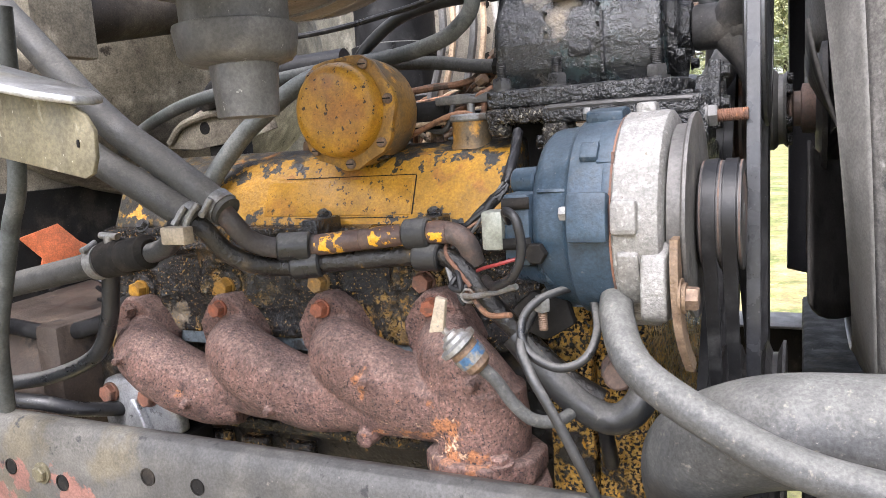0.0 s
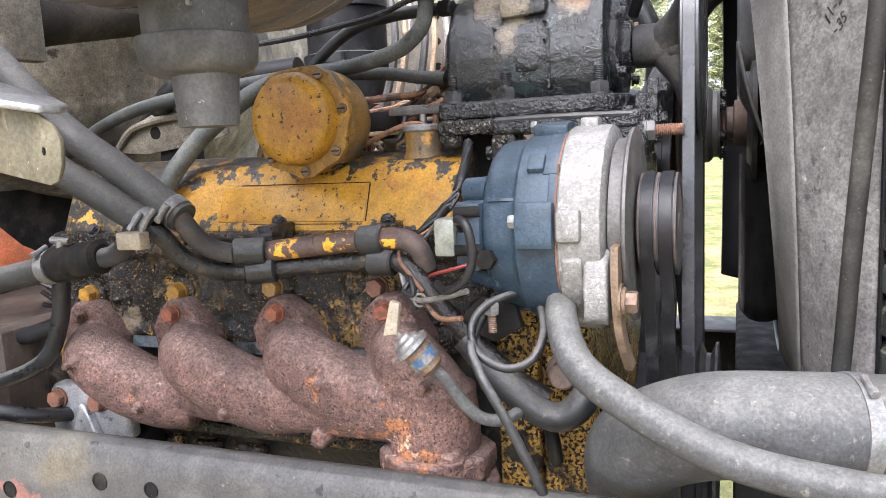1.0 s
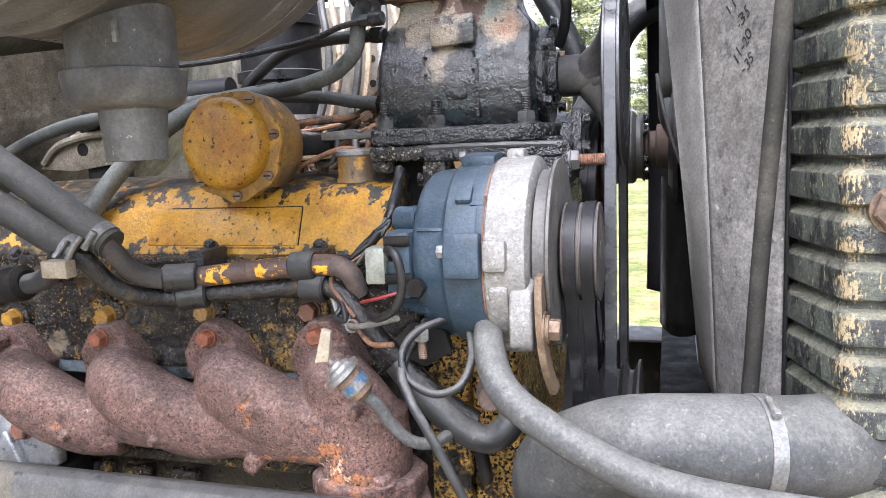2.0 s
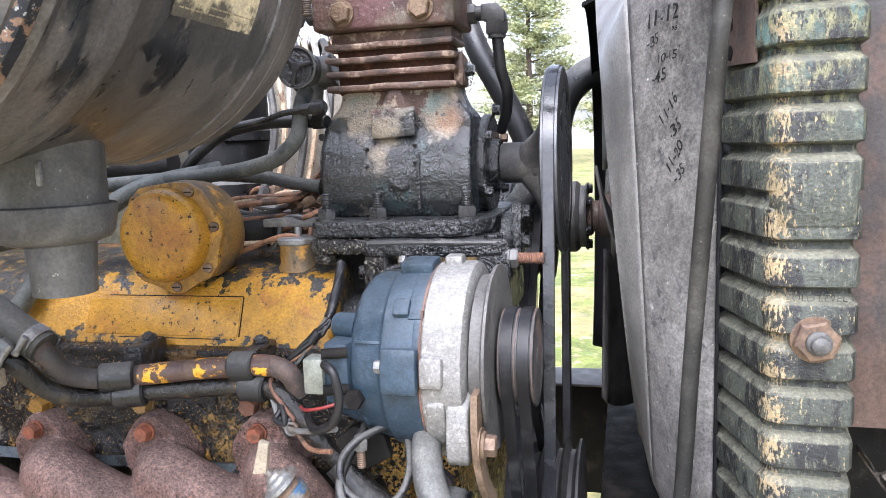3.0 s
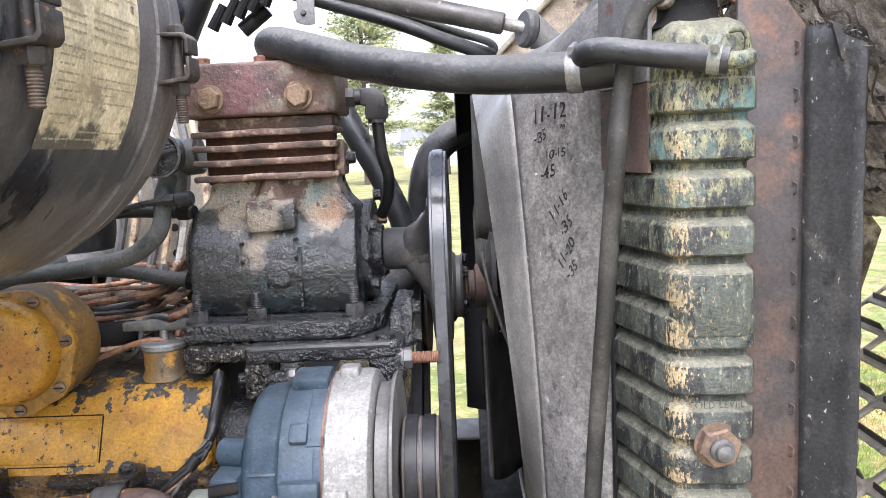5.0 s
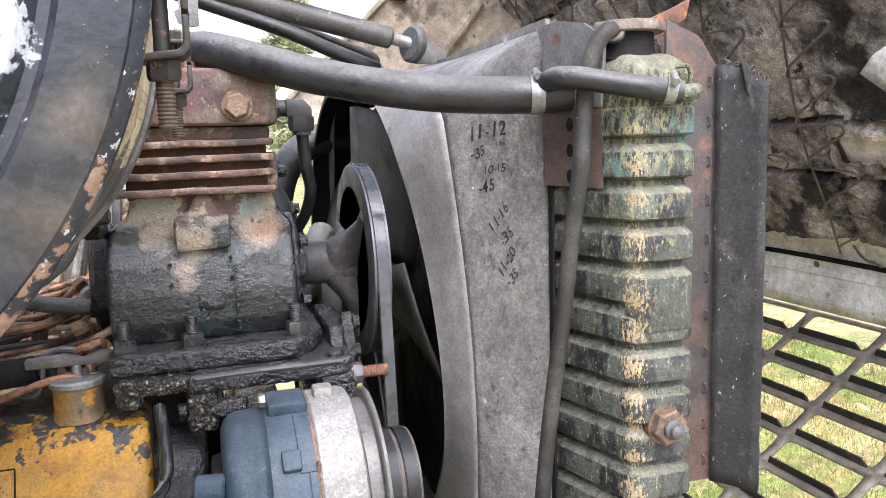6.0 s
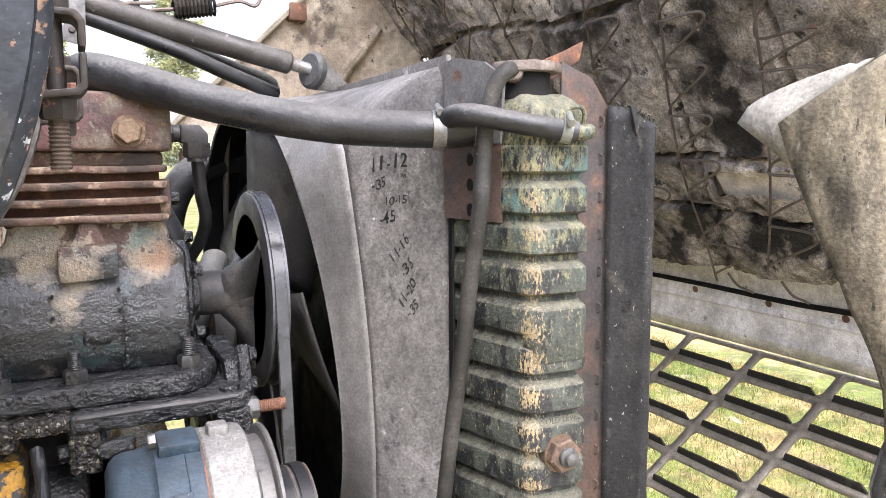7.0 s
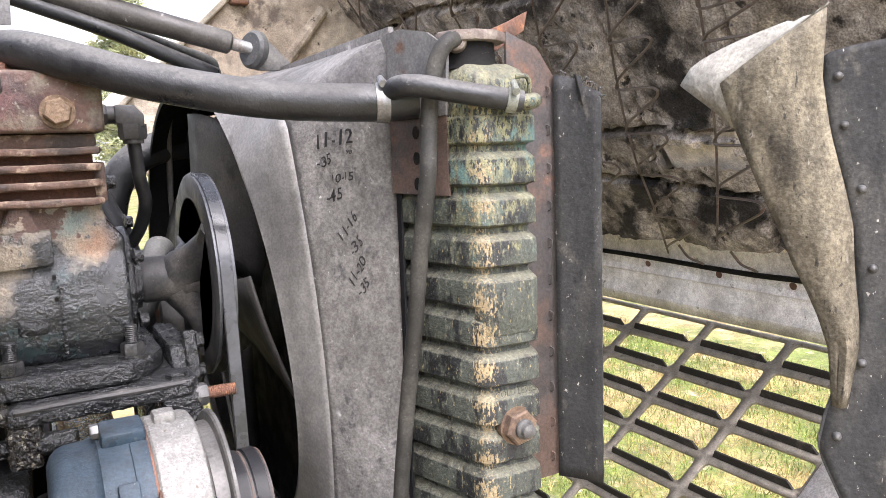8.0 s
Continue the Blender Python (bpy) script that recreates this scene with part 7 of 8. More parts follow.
    t = hose("air_line", [(-0.19, 1.03, 1.36), (-0.149, 1.0, 1.402), (-0.120, 1.0, 1.428), (-0.087, 1.0, 1.446), (-0.045, 0.99, 1.453), (-0.004, 0.98, 1.455), (0.061, 0.965, 1.452)], 0.0075, RUBBER, "black air hose curving over the round housing", n=14)
    hexa = part("end_fitting", hexagon((0.044, 0.969, 1.453), (1, -0.2, 0), 0.0098, 0.014), DARK_VOID, t)
    t = hose("air_line", [(-0.16, 1.01, 1.388), (-0.112, 1.0, 1.393), (-0.039, 1.0, 1.388), (0.0, 0.995, 1.381), (0.031, 0.99, 1.377), (0.07, 0.985, 1.372)], 0.0080, RUBBER_DUSTY, "dusty air hose beside the compressor base", n=14)
    part("end_fitting", join(hexagon((0.040, 0.988, 1.376), (1, -0.1, -0.1), 0.0105, 0.012), hexagon((0.052, 0.986, 1.374), (1, -0.1, -0.1), 0.0085, 0.012)), DARK_VOID, t)
    t = hose("thin_cable", [(-0.40, 0.99, 1.440), (-0.20, 0.985, 1.440), (-0.074, 0.97, 1.449), (-0.02, 0.957, 1.455), (0.011, 0.95, 1.463), (0.045, 0.946, 1.467)], 0.0036, WIRE_BLACK, "thin black cable behind the round housing", n=8, category="cable")
    part("plug", join(hexagon((0.040, 0.946, 1.4665), (1, -0.1, 0.05), 0.0070, 0.012), rod((0.050, 0.945, 1.467), (0.068, 0.944, 1.468), 0.0085, 0.0080, 14, 0.002)), WIRE_BLACK, t, "black cable plug")
    hose("breather_hose", [(-0.30, 0.86, 1.245), (-0.275, 0.88, 1.29), (-0.235, 0.90, 1.335), (-0.18, 0.94, 1.38), (-0.10, 1.0, 1.40)], 0.0115, HOSE_GREEN, "green-grey rubber breather hose", n=16)
    hose("heater_pipe", [(-0.75, 1.3, 1.32), (-0.55, 1.15, 1.36), (-0.40, 1.05, 1.40), (-0.20, 1.05, 1.41)], 0.017, RUBBER_BLACK, "black hose along the firewall", n=16)
    # pipe and hoses behind the fan belt
    hose("upper_coolant_pipe", [(0.478, 1.52, 1.545), (0.42, 1.51, 1.548), (0.360, 1.50, 1.542), (0.316, 1.495, 1.522), (0.285, 1.50, 1.48), (0.270, 1.51, 1.40), (0.268, 1.51, 1.28)], 0.026, RUBBER, "bent black upper coolant pipe", [(0.9, (-1, 0, 0.2))], n=24, category="pipe")
    hose("bypass_hose", [(0.165, 1.22, 1.625), (0.195, 1.20, 1.550), (0.239, 1.20, 1.465), (0.262, 1.20, 1.40), (0.255, 1.20, 1.33), (0.235, 1.20, 1.26)], 0.0165, RUBBER, "black bypass hose beside the compressor", [(0.85, (-1, 0, 0.2))], n=20)
    hose("outlet_hose", [(0.22, 1.13, 1.30), (0.262, 1.14, 1.345), (0.285, 1.16, 1.39), (0.30, 1.2, 1.41)], 0.018, RUBBER_DUSTY, "grey hose behind the compressor base", n=20)


def intake_pipe():
    t = thing("intake_pipe", (-0.255, 1.30, 1.22), "black rubber intake pipe with stepped collars", "intake pipe")
    at, up = (-0.255, 1.30, 1.24), (0, 0, 1)
    part("lower_boot", lathe([(-0.02, 0.05), (0.01, 0.064), (0.04, 0.066), (0.10, 0.062), (0.112, 0.062)], at, up, 44), RUBBER_BLACK, t)
    part("collar", lathe([(0.100, 0.062), (0.106, 0.078), (0.128, 0.080), (0.140, 0.070), (0.142, 0.062)], at, up, 44), RUBBER, t, "wide black collar")
    part("pipe", lathe([(0.14, 0.066), (0.19, 0.068), (0.28, 0.067), (0.50, 0.068)], at, up, 44), RUBBER_BLACK, t)
    part("collar", lathe([(0.195, 0.066), (0.198, 0.075), (0.213, 0.075), (0.216, 0.066)], at, up, 44), RUBBER, t, "narrow black collar")
    part("collar", lathe([(0.285, 0.066), (0.288, 0.073), (0.302, 0.073), (0.305, 0.066)], at, up, 44), RUBBER, t, "narrow black collar")
    # perforated mounting plate behind the fuel lines
    p = thing("mounting_plate", (-0.09, 1.46, 1.20), "cream perforated mounting plate behind the fuel lines", "bracket")
    part("sheet", box(-0.26, 0.07, 1.462, 1.468, 1.18, 1.585, 0.002), CREAM, p)
    for k in range(7):
        for x in (-0.155, -0.02):
            part("hole", rod((x, 1.4615, 1.26 + 0.045 * k), (x, 1.4605, 1.26 + 0.045 * k), 0.007, n=14), DARK_VOID, p)
    part("stiffener", box(-0.075, -0.060, 1.445, 1.462, 1.18, 1.57, 0.002), CREAM, p)
    h = thing("heat_shield", (-0.47, 1.1, 1.29), "bent pale sheet metal heat shield behind the engine", "heat shield")
    bm = prism([(-0.585, 1.310), (-0.56, 1.345), (-0.50, 1.369), (-0.43, 1.374), (-0.37, 1.372), (-0.36, 1.33), (-0.41, 1.318), (-0.52, 1.305)], "y", 1.095, 1.100, 0.001)
    part("sheet", bm, FIREWALL, h)
    part("rib", tube([(-0.575, 1.092, 1.318), (-0.54, 1.090, 1.346), (-0.47, 1.090, 1.360), (-0.39, 1.092, 1.358)], 0.006, 8), FIREWALL, h)
    part("hole", rod((-0.50, 1.0955, 1.338), (-0.50, 1.0940, 1.338), 0.010, n=16), DARK_VOID, h)
    part("foot", box(-0.50, -0.46, 1.10, 1.16, 1.05, 1.33, 0.003), DARK_VOID, h)


# ---- air cleaner ----
CX, CZ = -0.063, 1.606


def air_cleaner():
    t = thing("air_cleaner", (CX, 0.61, CZ - 0.16), "large dusty black air cleaner canister with a paper label", "air cleaner")
    o = Vector((CX, 0, CZ))
    Y = (0, 1, 0)
    R = 0.190
    part("body", lathe([(0.500, R - 0.01), (0.505, R), (0.555, R), (0.5575, R + 0.002), (0.5605, R), (0.760, R), (0.762, R + 0.0022), (0.765, R + 0.0022), (0.767, R), (0.800, R - 0.004), (0.815, R - 0.03), (0.818, 0)], o, Y, 96), CANISTER, t)
    part("clamp_ring", lathe([(0.475, R + 0.002), (0.477, R + 0.008), (0.486, R + 0.0115), (0.495, R + 0.008), (0.498, R + 0.002)], o, Y, 96), CANISTER, t, "ribbed clamp ring")
    part("cap", lathe([(0.476, R + 0.0105), (0.4665, R + 0.0105), (0.4625, R + 0.008), (0.4612, R + 0.003), (0.4598, R - 0.006), (0.4590, R - 0.0125), (0.4612, R - 0.0150), (0.4612, R - 0.0185), (0.4565, R - 0.0225), (0.4535, R - 0.04), (0.450, 0.04), (0.450, 0)], o, Y, 96), CANISTER_CAP, t, "blue-black domed end cap")
    part("cap_rim", lathe([(0.479, R + 0.004), (0.476, R + 0.0130), (0.468, R + 0.0130), (0.4645, R + 0.0105), (0.4628, R + 0.0065)], o, Y, 96), CHIPPED, t, "rim chipped to bare rust")
    a = -0.80
    for ang in (-0.80, 1.0, 2.4, 3.9):
        p = o + Vector((0.172 * math.cos(ang), 0.462, 0.172 * math.sin(ang)))
        bolt(t, p, (0, -1, 0), 0.010, 0.006, BOLT_RUST if ang == a else BOLT_TAN, washer=1.7)
    # label wrapped on the side
    bm = bmesh.new()
    rows = []
    a0, a1 = radians(-28.5), radians(30)
    for i in range(13):
        ang = a0 + (a1 - a0) * i / 12
        rows.append([bm.verts.new(o + Vector(((R + 0.0008) * math.cos(ang), y, (R + 0.0008) * math.sin(ang)))) for y in (0.598, 0.63, 0.67, 0.706)])
    for p, q in zip(rows, rows[1:]):
        for k in range(3):
            bm.faces.new((p[k], p[k + 1], q[k + 1], q[k]))
    lab = part("label", bm, PAPER, t, "yellowed printed paper label")
    rng = random.Random(5)
    ang = a1 - 0.03
    bars = None
    while ang > a0 + 0.03:
        for ya, yb in ((0.604, 0.632), (0.641, 0.702)):
            if rng.random() < 0.84:
                e = yb - rng.uniform(0.0, 0.030) * (rng.random() < 0.45)
                y_ = ya
                while y_ < e:
                    w_ = min(rng.uniform(0.003, 0.010), e - y_)
                    s = bmesh.new()
                    q = [s.verts.new(o + Vector(((R + 0.0012) * math.cos(b), y, (R + 0.0012) * math.sin(b)))) for y, b in ((y_, ang), (y_ + w_, ang), (y_ + w_, ang - 0.0065), (y_, ang - 0.0065))]
                    s.faces.new(q)
                    bars = s if bars is None else join(bars, s)
                    y_ += w_ + 0.0012
        ang -= 0.026 if rng.random() < 0.8 else 0.05
    part("print", bars, INK, lab, "unreadable lines of print", smooth=0)
    part("crease", box(CX + R - 0.02, CX + R - 0.019, 0.60, 0.601, CZ, CZ + 0.001, 0), INK, lab)
    # mounting straps with clamping bolts
    for y in (0.552, 0.748):
        st = part("strap", lathe([(y - 0.011, R + 0.0005), (y - 0.011, R + 0.0025), (y + 0.011, R + 0.0025), (y + 0.011, R + 0.0005)], o, Y, 72), CANISTER, t, "steel mounting strap")
        x0, x1, zc = CX + R - 0.004, CX + R + 0.022, CZ - 0.02
        part("lug", prism([(x0, zc + 0.013), (x1 - 0.003, zc + 0.012), (x1, zc + 0.008), (x1, zc - 0.003), (x1 - 0.003, zc - 0.003), (x1 - 0.003, zc + 0.007), (x1 - 0.005, zc + 0.009), (x0, zc + 0.010)], "y", y - 0.011, y + 0.011, 0.0010), STRAP, st, "folded upper strap lug")
        part("lug", prism([(x0, zc - 0.0250), (x1 - 0.003, zc - 0.0225), (x1, zc - 0.019), (x1, zc - 0.0050), (x1 - 0.003, zc - 0.0050), (x1 - 0.003, zc - 0.017), (x1 - 0.005, zc - 0.0195), (x0, zc - 0.0220)], "y", y - 0.011, y + 0.011, 0.0010), STRAP, st, "folded lower strap lug")
        p = Vector((CX + R + 0.010, y, zc))
        part("clamp_bolt", join(hexagon(p + Vector((0, 0, 0.0128)), (0, 0, 1), 0.0068, 0.006), rod(p + Vector((0, 0, 0.0128)), p - Vector((0, 0, 0.048)), 0.0036, n=14), hexagon(p - Vector((0, 0, 0.0235)), (0, 0, -1), 0.0076, 0.0085)), STRAP, st, "dark rusty clamping bolt")
        stud(st, p - Vector((0, 0, 0.032)), (0, 0, -1), 0.0043, 0.020, BELL)
    d = thing("air_duct", (-0.020, 0.615, 1.323), "grey rubber duct boot under the air cleaner", "duct")
    part("boot", join(lathe([(0, 0.0205), (0.0005, 0.0225), (0.018, 0.0235), (0.044, 0.0255), (0.044, 0.018)], (-0.013, 0.613, 1.3225), (0, 0, 1), 56), lathe([(0.0, 0.022), (0.0005, 0.030), (0.004, 0.0395), (0.009, 0.0430), (0.026, 0.0456), (0.0290, 0.0450), (0.0300, 0.041)], (-0.019, 0.615, 1.360), (0, 0, 1), 64)), DUCT, d)
    part("collar", lathe([(0.0285, 0.038), (0.030, 0.0395), (0.120, 0.0405)], (-0.019, 0.615, 1.360), (0, 0, 1), 56), DUCT, d, "dusty metal outlet collar")
    part("fastener", box(0.006, 0.010, 0.574, 0.578, 1.405, 1.422, 0.001), STEEL, d)


def left_corner():
    # hood latch bracket of galvanised sheet
    t = thing("latch_bracket", (-0.10, 0.50, 1.28), "galvanised sheet bracket with dirty underside", "bracket")
    bm = prism([(-0.32, 0.452), (-0.08, 0.458), (-0.048, 0.465), (-0.032, 0.478), (-0.030, 0.492), (-0.038, 0.506), (-0.063, 0.520), (-0.32, 0.56)], "z", 0.0, 0.0055, 0.0022, 3)
    for v in bm.verts:
        v.co.z += 1.3285 - 0.25 * (v.co.x + 0.020)
    part("top", bm, GALV, t, "bright rolled top edge")
    skirt = [(-0.30, 1.400), (-0.19, 1.371), (-0.040, 1.332), (-0.030, 1.326), (-0.0235, 1.316), (-0.0245, 1.300), (-0.029, 1.290), (-0.036, 1.2875), (-0.103, 1.302), (-0.30, 1.338)]
    part("skirt", prism(skirt, "y", 0.483, 0.4865, 0.001), GALV_DIRTY, t, "stained vertical skirt")
    part("slot", prism([(-0.0375 + 0.0010 * math.cos(a), 1.309 + 0.0026 * math.sin(a)) for a in [math.tau * k / 10 for k in range(10)]], "y", 0.4822, 0.4835, 0), DARK_VOID, t)
    part("stay", tube([(-0.26, 0.535, 1.395), (-0.32, 0.58, 1.42), (-0.42, 0.66, 1.47), (-0.52, 0.72, 1.545)], 0.008, 10), DARK_VOID, t, "dark stay rod")
    hose("speedometer_cable", [(-0.335, 0.66, 1.45), (-0.348, 0.66, 1.295), (-0.370, 0.66, 1.238), (-0.391, 0.66, 1.185), (-0.416, 0.66, 1.116), (-0.445, 0.675, 1.03)], 0.0090, HOSE_DARK, "grey ribbed cable sheath hanging down", n=12, category="cable")
    hose("lower_hose", [(-0.36, 0.765, 1.170), (-0.385, 0.775, 1.11), (-0.43, 0.785, 1.06), (-0.52, 0.79, 1.025), (-0.64, 0.80, 1.0)], 0.010, RUBBER, "black hose drooping behind the frame rail", n=16)
    hose("lower_hose", [(-0.43, 0.86, 1.12), (-0.50, 0.86, 1.08), (-0.60, 0.86, 1.06), (-0.75, 0.88, 1.06)], 0.012, RUBBER_BLACK, "black hose drooping behind the frame rail", n=16)
    hose("cable_bundle", [(-0.90, 0.74, 0.975), (-0.70, 0.735, 0.99), (-0.56, 0.735, 1.008), (-0.49, 0.745, 1.008), (-0.45, 0.775, 0.992), (-0.42, 0.84, 0.975), (-0.38, 0.90, 0.96)], 0.0095, WIRE_BLACK, "taped black cable bundle on the frame rail", n=14, category="cable")
    for i in range(5):
        hose("wire", [(-0.72, 0.95 + 0.03 * i, 1.10 + 0.012 * i), (-0.62, 0.93 + 0.02 * i, 1.13), (-0.56, 0.95, 1.10 + 0.01 * i), (-0.60, 1.0, 1.06), (-0.70, 1.02, 1.05 + 0.02 * i)], 0.004, WIRE_BLACK, "loose black wire coiled behind the engine", n=8, category="wire", group="loose wires")
    m = thing("engine_mount", (-0.40, 0.81, 0.96), "bright pressed-steel engine mount with two rusty bolts", "engine mount")
    part("bracket", prism([(-0.462, 0.955), (-0.462, 1.012), (-0.452, 1.022), (-0.352, 1.022), (-0.340, 1.012), (-0.333, 0.955)], "y", 0.812, 0.835, 0.007, 3), GALV, m)
    part("rib", prism([(-0.418, 0.958), (-0.400, 1.002), (-0.392, 1.002), (-0.374, 0.958)], "y", 0.800, 0.815, 0.005, 3), GALV, m)
    for x in (-0.443, -0.376):
        bolt(m, (x, 0.812, 1.003), (0, -1, 0), 0.0115, 0.009, BOLT_RUST, washer=1.15)
    part("pad", box(-0.46, -0.33, 0.80, 0.87, 0.90, 0.955, 0.008), DARK_VOID, m)
    s = thing("transmission_side", (-0.72, 1.0, 0.9), "dusty brown bell housing behind the engine", "bell housing")
    part("casting", prism([(0.86, 0.80), (0.84, 0.98), (0.90, 1.06), (1.6, 1.10), (1.65, 0.80)], "x", -0.88, -0.56, 0.01), BELL, s)
    part("flange", box(-0.60, -0.552, 0.825, 1.6, 0.84, 1.08, 0.01), BELL, s)
    p = thing("orange_panel", (-0.895, 0.9, 1.1), "bright orange painted inner panel glimpsed behind the engine", "panel")
    part("sheet", prism([(1.02, 1.172), (1.10, 1.188), (1.14, 1.15), (1.21, 1.112), (1.19, 1.09), (1.05, 1.10), (1.06, 1.13)], "x", -0.884, -0.880, 0.001), ORANGE, p)


# ---- raised hood with grille ----
def hood_point(y, s, lift=0.0):
    """A point of the hood's inner face: s metres up from its front edge, lift metres towards the engine."""
    return Vector((1.410 - 0.585 * s - 0.811 * lift, y, 1.155 + 0.811 * s - 0.585 * lift))


def hood():
    t = thing("hood", (1.4, 1.27, 0.80), "tilted-forward truck hood lined with torn sooty insulation", "hood")
    bm = bmesh.new()
    ny, ns = 200, 150
    y0, y1, s0, s1 = 0.55, 1.95, 0.215, 1.25
    grid = []
    for j in range(ns + 1):
        row = []
        for i in range(ny + 1):
            y, s = y0 + (y1 - y0) * i / ny, s0 + (s1 - s0) * j / ns
            q = Vector((y * 3.2, s * 3.2, 0.3))
            h = 0.014 * noise.noise(q) + 0.012 * noise.noise(q * 3.1) + 0.009 * abs(noise.noise(q * 8)) + 0.004 * noise.noise(q * 17) + 0.002 * noise.noise(q * 37)
            for yc, w in ((0.98, 0.007), (1.21, 0.006), (1.52, 0.007), (1.80, 0.007)):
                if abs(y - yc - 0.05 * math.sin(s * 5 + yc)) < w:
                    h -= 0.022
            for sc in (0.36, 0.47, 0.80):
                if abs(s - sc - 0.02 * math.sin(y * 8 + sc * 9)) < 0.008:
                    h -= 0.022
            row.append(bm.verts.new(hood_point(y, s, 0.012 + h)))
        grid.append(row)
    hole = lambda y, s: 1.010 + 0.006 * math.sin(s * 90) < y < 1.172 - (0.455 - s) * 0.2 and 0.408 + 0.004 * math.sin(y * 60) < s < 0.456 + 0.003 * math.sin(y * 45)
    for j in range(ns):
        for i in range(ny):
            y, s = y0 + (y1 - y0) * (i + 0.5) / ny, s0 + (s1 - s0) * (j + 0.5) / ns
            if not hole(y, s):
                bm.faces.new((grid[j][i], grid[j][i + 1], grid[j + 1][i + 1], grid[j + 1][i]))
    part("insulation", bm, INSULATION, t, "torn sooty grey-brown insulation mat")
    # outer fibreglass skin
    bm = bmesh.new()
    corners = [hood_point(0.50, 0.16, -0.05), hood_point(1.98, 0.16, -0.05), hood_point(1.98, 1.30, -0.05), hood_point(0.60, 1.30, -0.05)]
    back = [p + Vector((0.03, 0, 0.02)) for p in corners]
    a = [bm.verts.new(p) for p in corners]
    b = [bm.verts.new(p) for p in back]
    bm.faces.new(a), bm.faces.new(b)
    for k in range(4):
        bm.faces.new((a[k], a[(k + 1) % 4], b[(k + 1) % 4], b[k]))
    part("skin", soften_edges(bm, 0.008), BEIGE, t, "beige fibreglass outer skin", smooth=30)
    # pale flange along the grille
    bm = bmesh.new()
    prof = [(0.0, 0.012), (0.022, 0.004), (0.032, -0.008), (0.048, -0.018), (0.066, -0.028), (0.074, -0.024), (0.080, -0.034), (0.098, -0.042), (0.106, -0.050), (0.139, -0.072), (0.17, -0.085)]
    rows = [[bm.verts.new(hood_point(y, s, l)) for s, l in prof] for y in (0.62, 0.9, 1.27, 1.7, 1.95)]
    for p, q in zip(rows, rows[1:]):
        for k in range(len(prof) - 1):
            bm.faces.new((p[k], p[k + 1], q[k + 1], q[k]))
    fl = part("front_flange", bm, HOOD_PAINT, t, "pale dusty fibreglass flange", smooth=30)
    m = fl.modifiers.new("thickness", "SOLIDIFY")
    m.thickness = 0.004
    for y in (0.78, 0.92, 1.08, 1.25, 1.45, 1.68):
        part("clip", lathe([(0, 0.008), (0.002, 0.008), (0.003, 0.004)], hood_point(y, 0.090, -0.036), (-1, 0, -0.1), 12), RUST, t)
    # Cable made thick and near-black so it also paints the groove's shade.
    part("groove_shade_cable", tube([hood_point(0.62, 0.094, -0.030), hood_point(0.9, 0.100, -0.036), hood_point(1.05, 0.106, -0.036), hood_point(1.2, 0.103, -0.036), hood_point(1.5, 0.106, -0.040), hood_point(1.95, 0.104, -0.04)], 0.0055, 8), DARK_VOID, t, "dark cable drawing the flange's shaded groove")
    # beige patch seen through a hole in the mat
    bm = bmesh.new()
    rows = [[bm.verts.new(hood_point(y, s, l)) for y, l in ((0.99, -0.010), (1.01, 0.004), (1.08, 0.002), (1.17, 0.006), (1.19, -0.010))] for s in (0.392, 0.41, 0.45, 0.47)]
    for p, q in zip(rows, rows[1:]):
        for k in range(4):
            bm.faces.new((p[k], p[k + 1], q[k + 1], q[k]))
    part("bare_patch", bm, BEIGE, t, "bare beige fibreglass patch")
    # zigzag retaining wires
    for spine, n_, w in (([(0.99, 0.92), (1.03, 0.83), (1.069, 0.74), (1.113, 0.652), (1.152, 0.554), (1.183, 0.456), (1.202, 0.348), (1.231, 0.235)], 8, 0.10),
                         ([(0.86, 0.86), (0.913, 0.706), (0.928, 0.659), (0.96, 0.57), (0.992, 0.49), (1.04, 0.386), (1.097, 0.273)], 6, 0.10),
                         ([(1.14, 0.95), (1.19, 0.84), (1.25, 0.72), (1.28, 0.60), (1.31, 0.50), (1.33, 0.36)], 7, 0.10),
                         ([(1.42, 0.95), (1.45, 0.80), (1.47, 0.62), (1.50, 0.45)], 6, 0.09), ([(1.60, 1.05), (1.62, 0.90), (1.66, 0.70), (1.68, 0.58)], 5, 0.09), ([(1.80, 1.0), (1.81, 0.80), (1.84, 0.62)], 5, 0.08), ([(1.22, 1.12), (1.17, 1.02)], 2, 0.09)):
        line = [Vector((a, b, 0)) for a, b in spine]

        def along(f):
            k = min(int(f * (len(line) - 1)), len(line) - 2)
            return line[k].lerp(line[k + 1], f * (len(line) - 1) - k)
        pts = []
        for k in range(n_):
            for f, out, lift in ((0.0, 0.0, 0.036), (0.06, 0.55, 0.042), (0.12, 0.90, 0.046), (0.22, 1.0, 0.047), (0.34, 0.92, 0.046), (0.55, 0.50, 0.042), (0.74, 0.12, 0.038), (0.85, 0.0, 0.036)):
                q = along(min((k + f) / n_, 1))
                pts.append(hood_point(q.x - out * w, q.y + 0.014 * out, lift + 0.026 + 0.004 * noise.noise(Vector((q.x * 9, q.y * 9, k)))))
        w_ = part("retaining_wire", tube(pts, 0.0022, 7, 3), WIRE_RUST, t, "rusty zigzag retaining wire")
        part("spine", tube([hood_point(along(k / 20).x + 0.002, along(k / 20).y, 0.060) for k in range(21)], 0.0020, 7, 2), WIRE_RUST, w_)
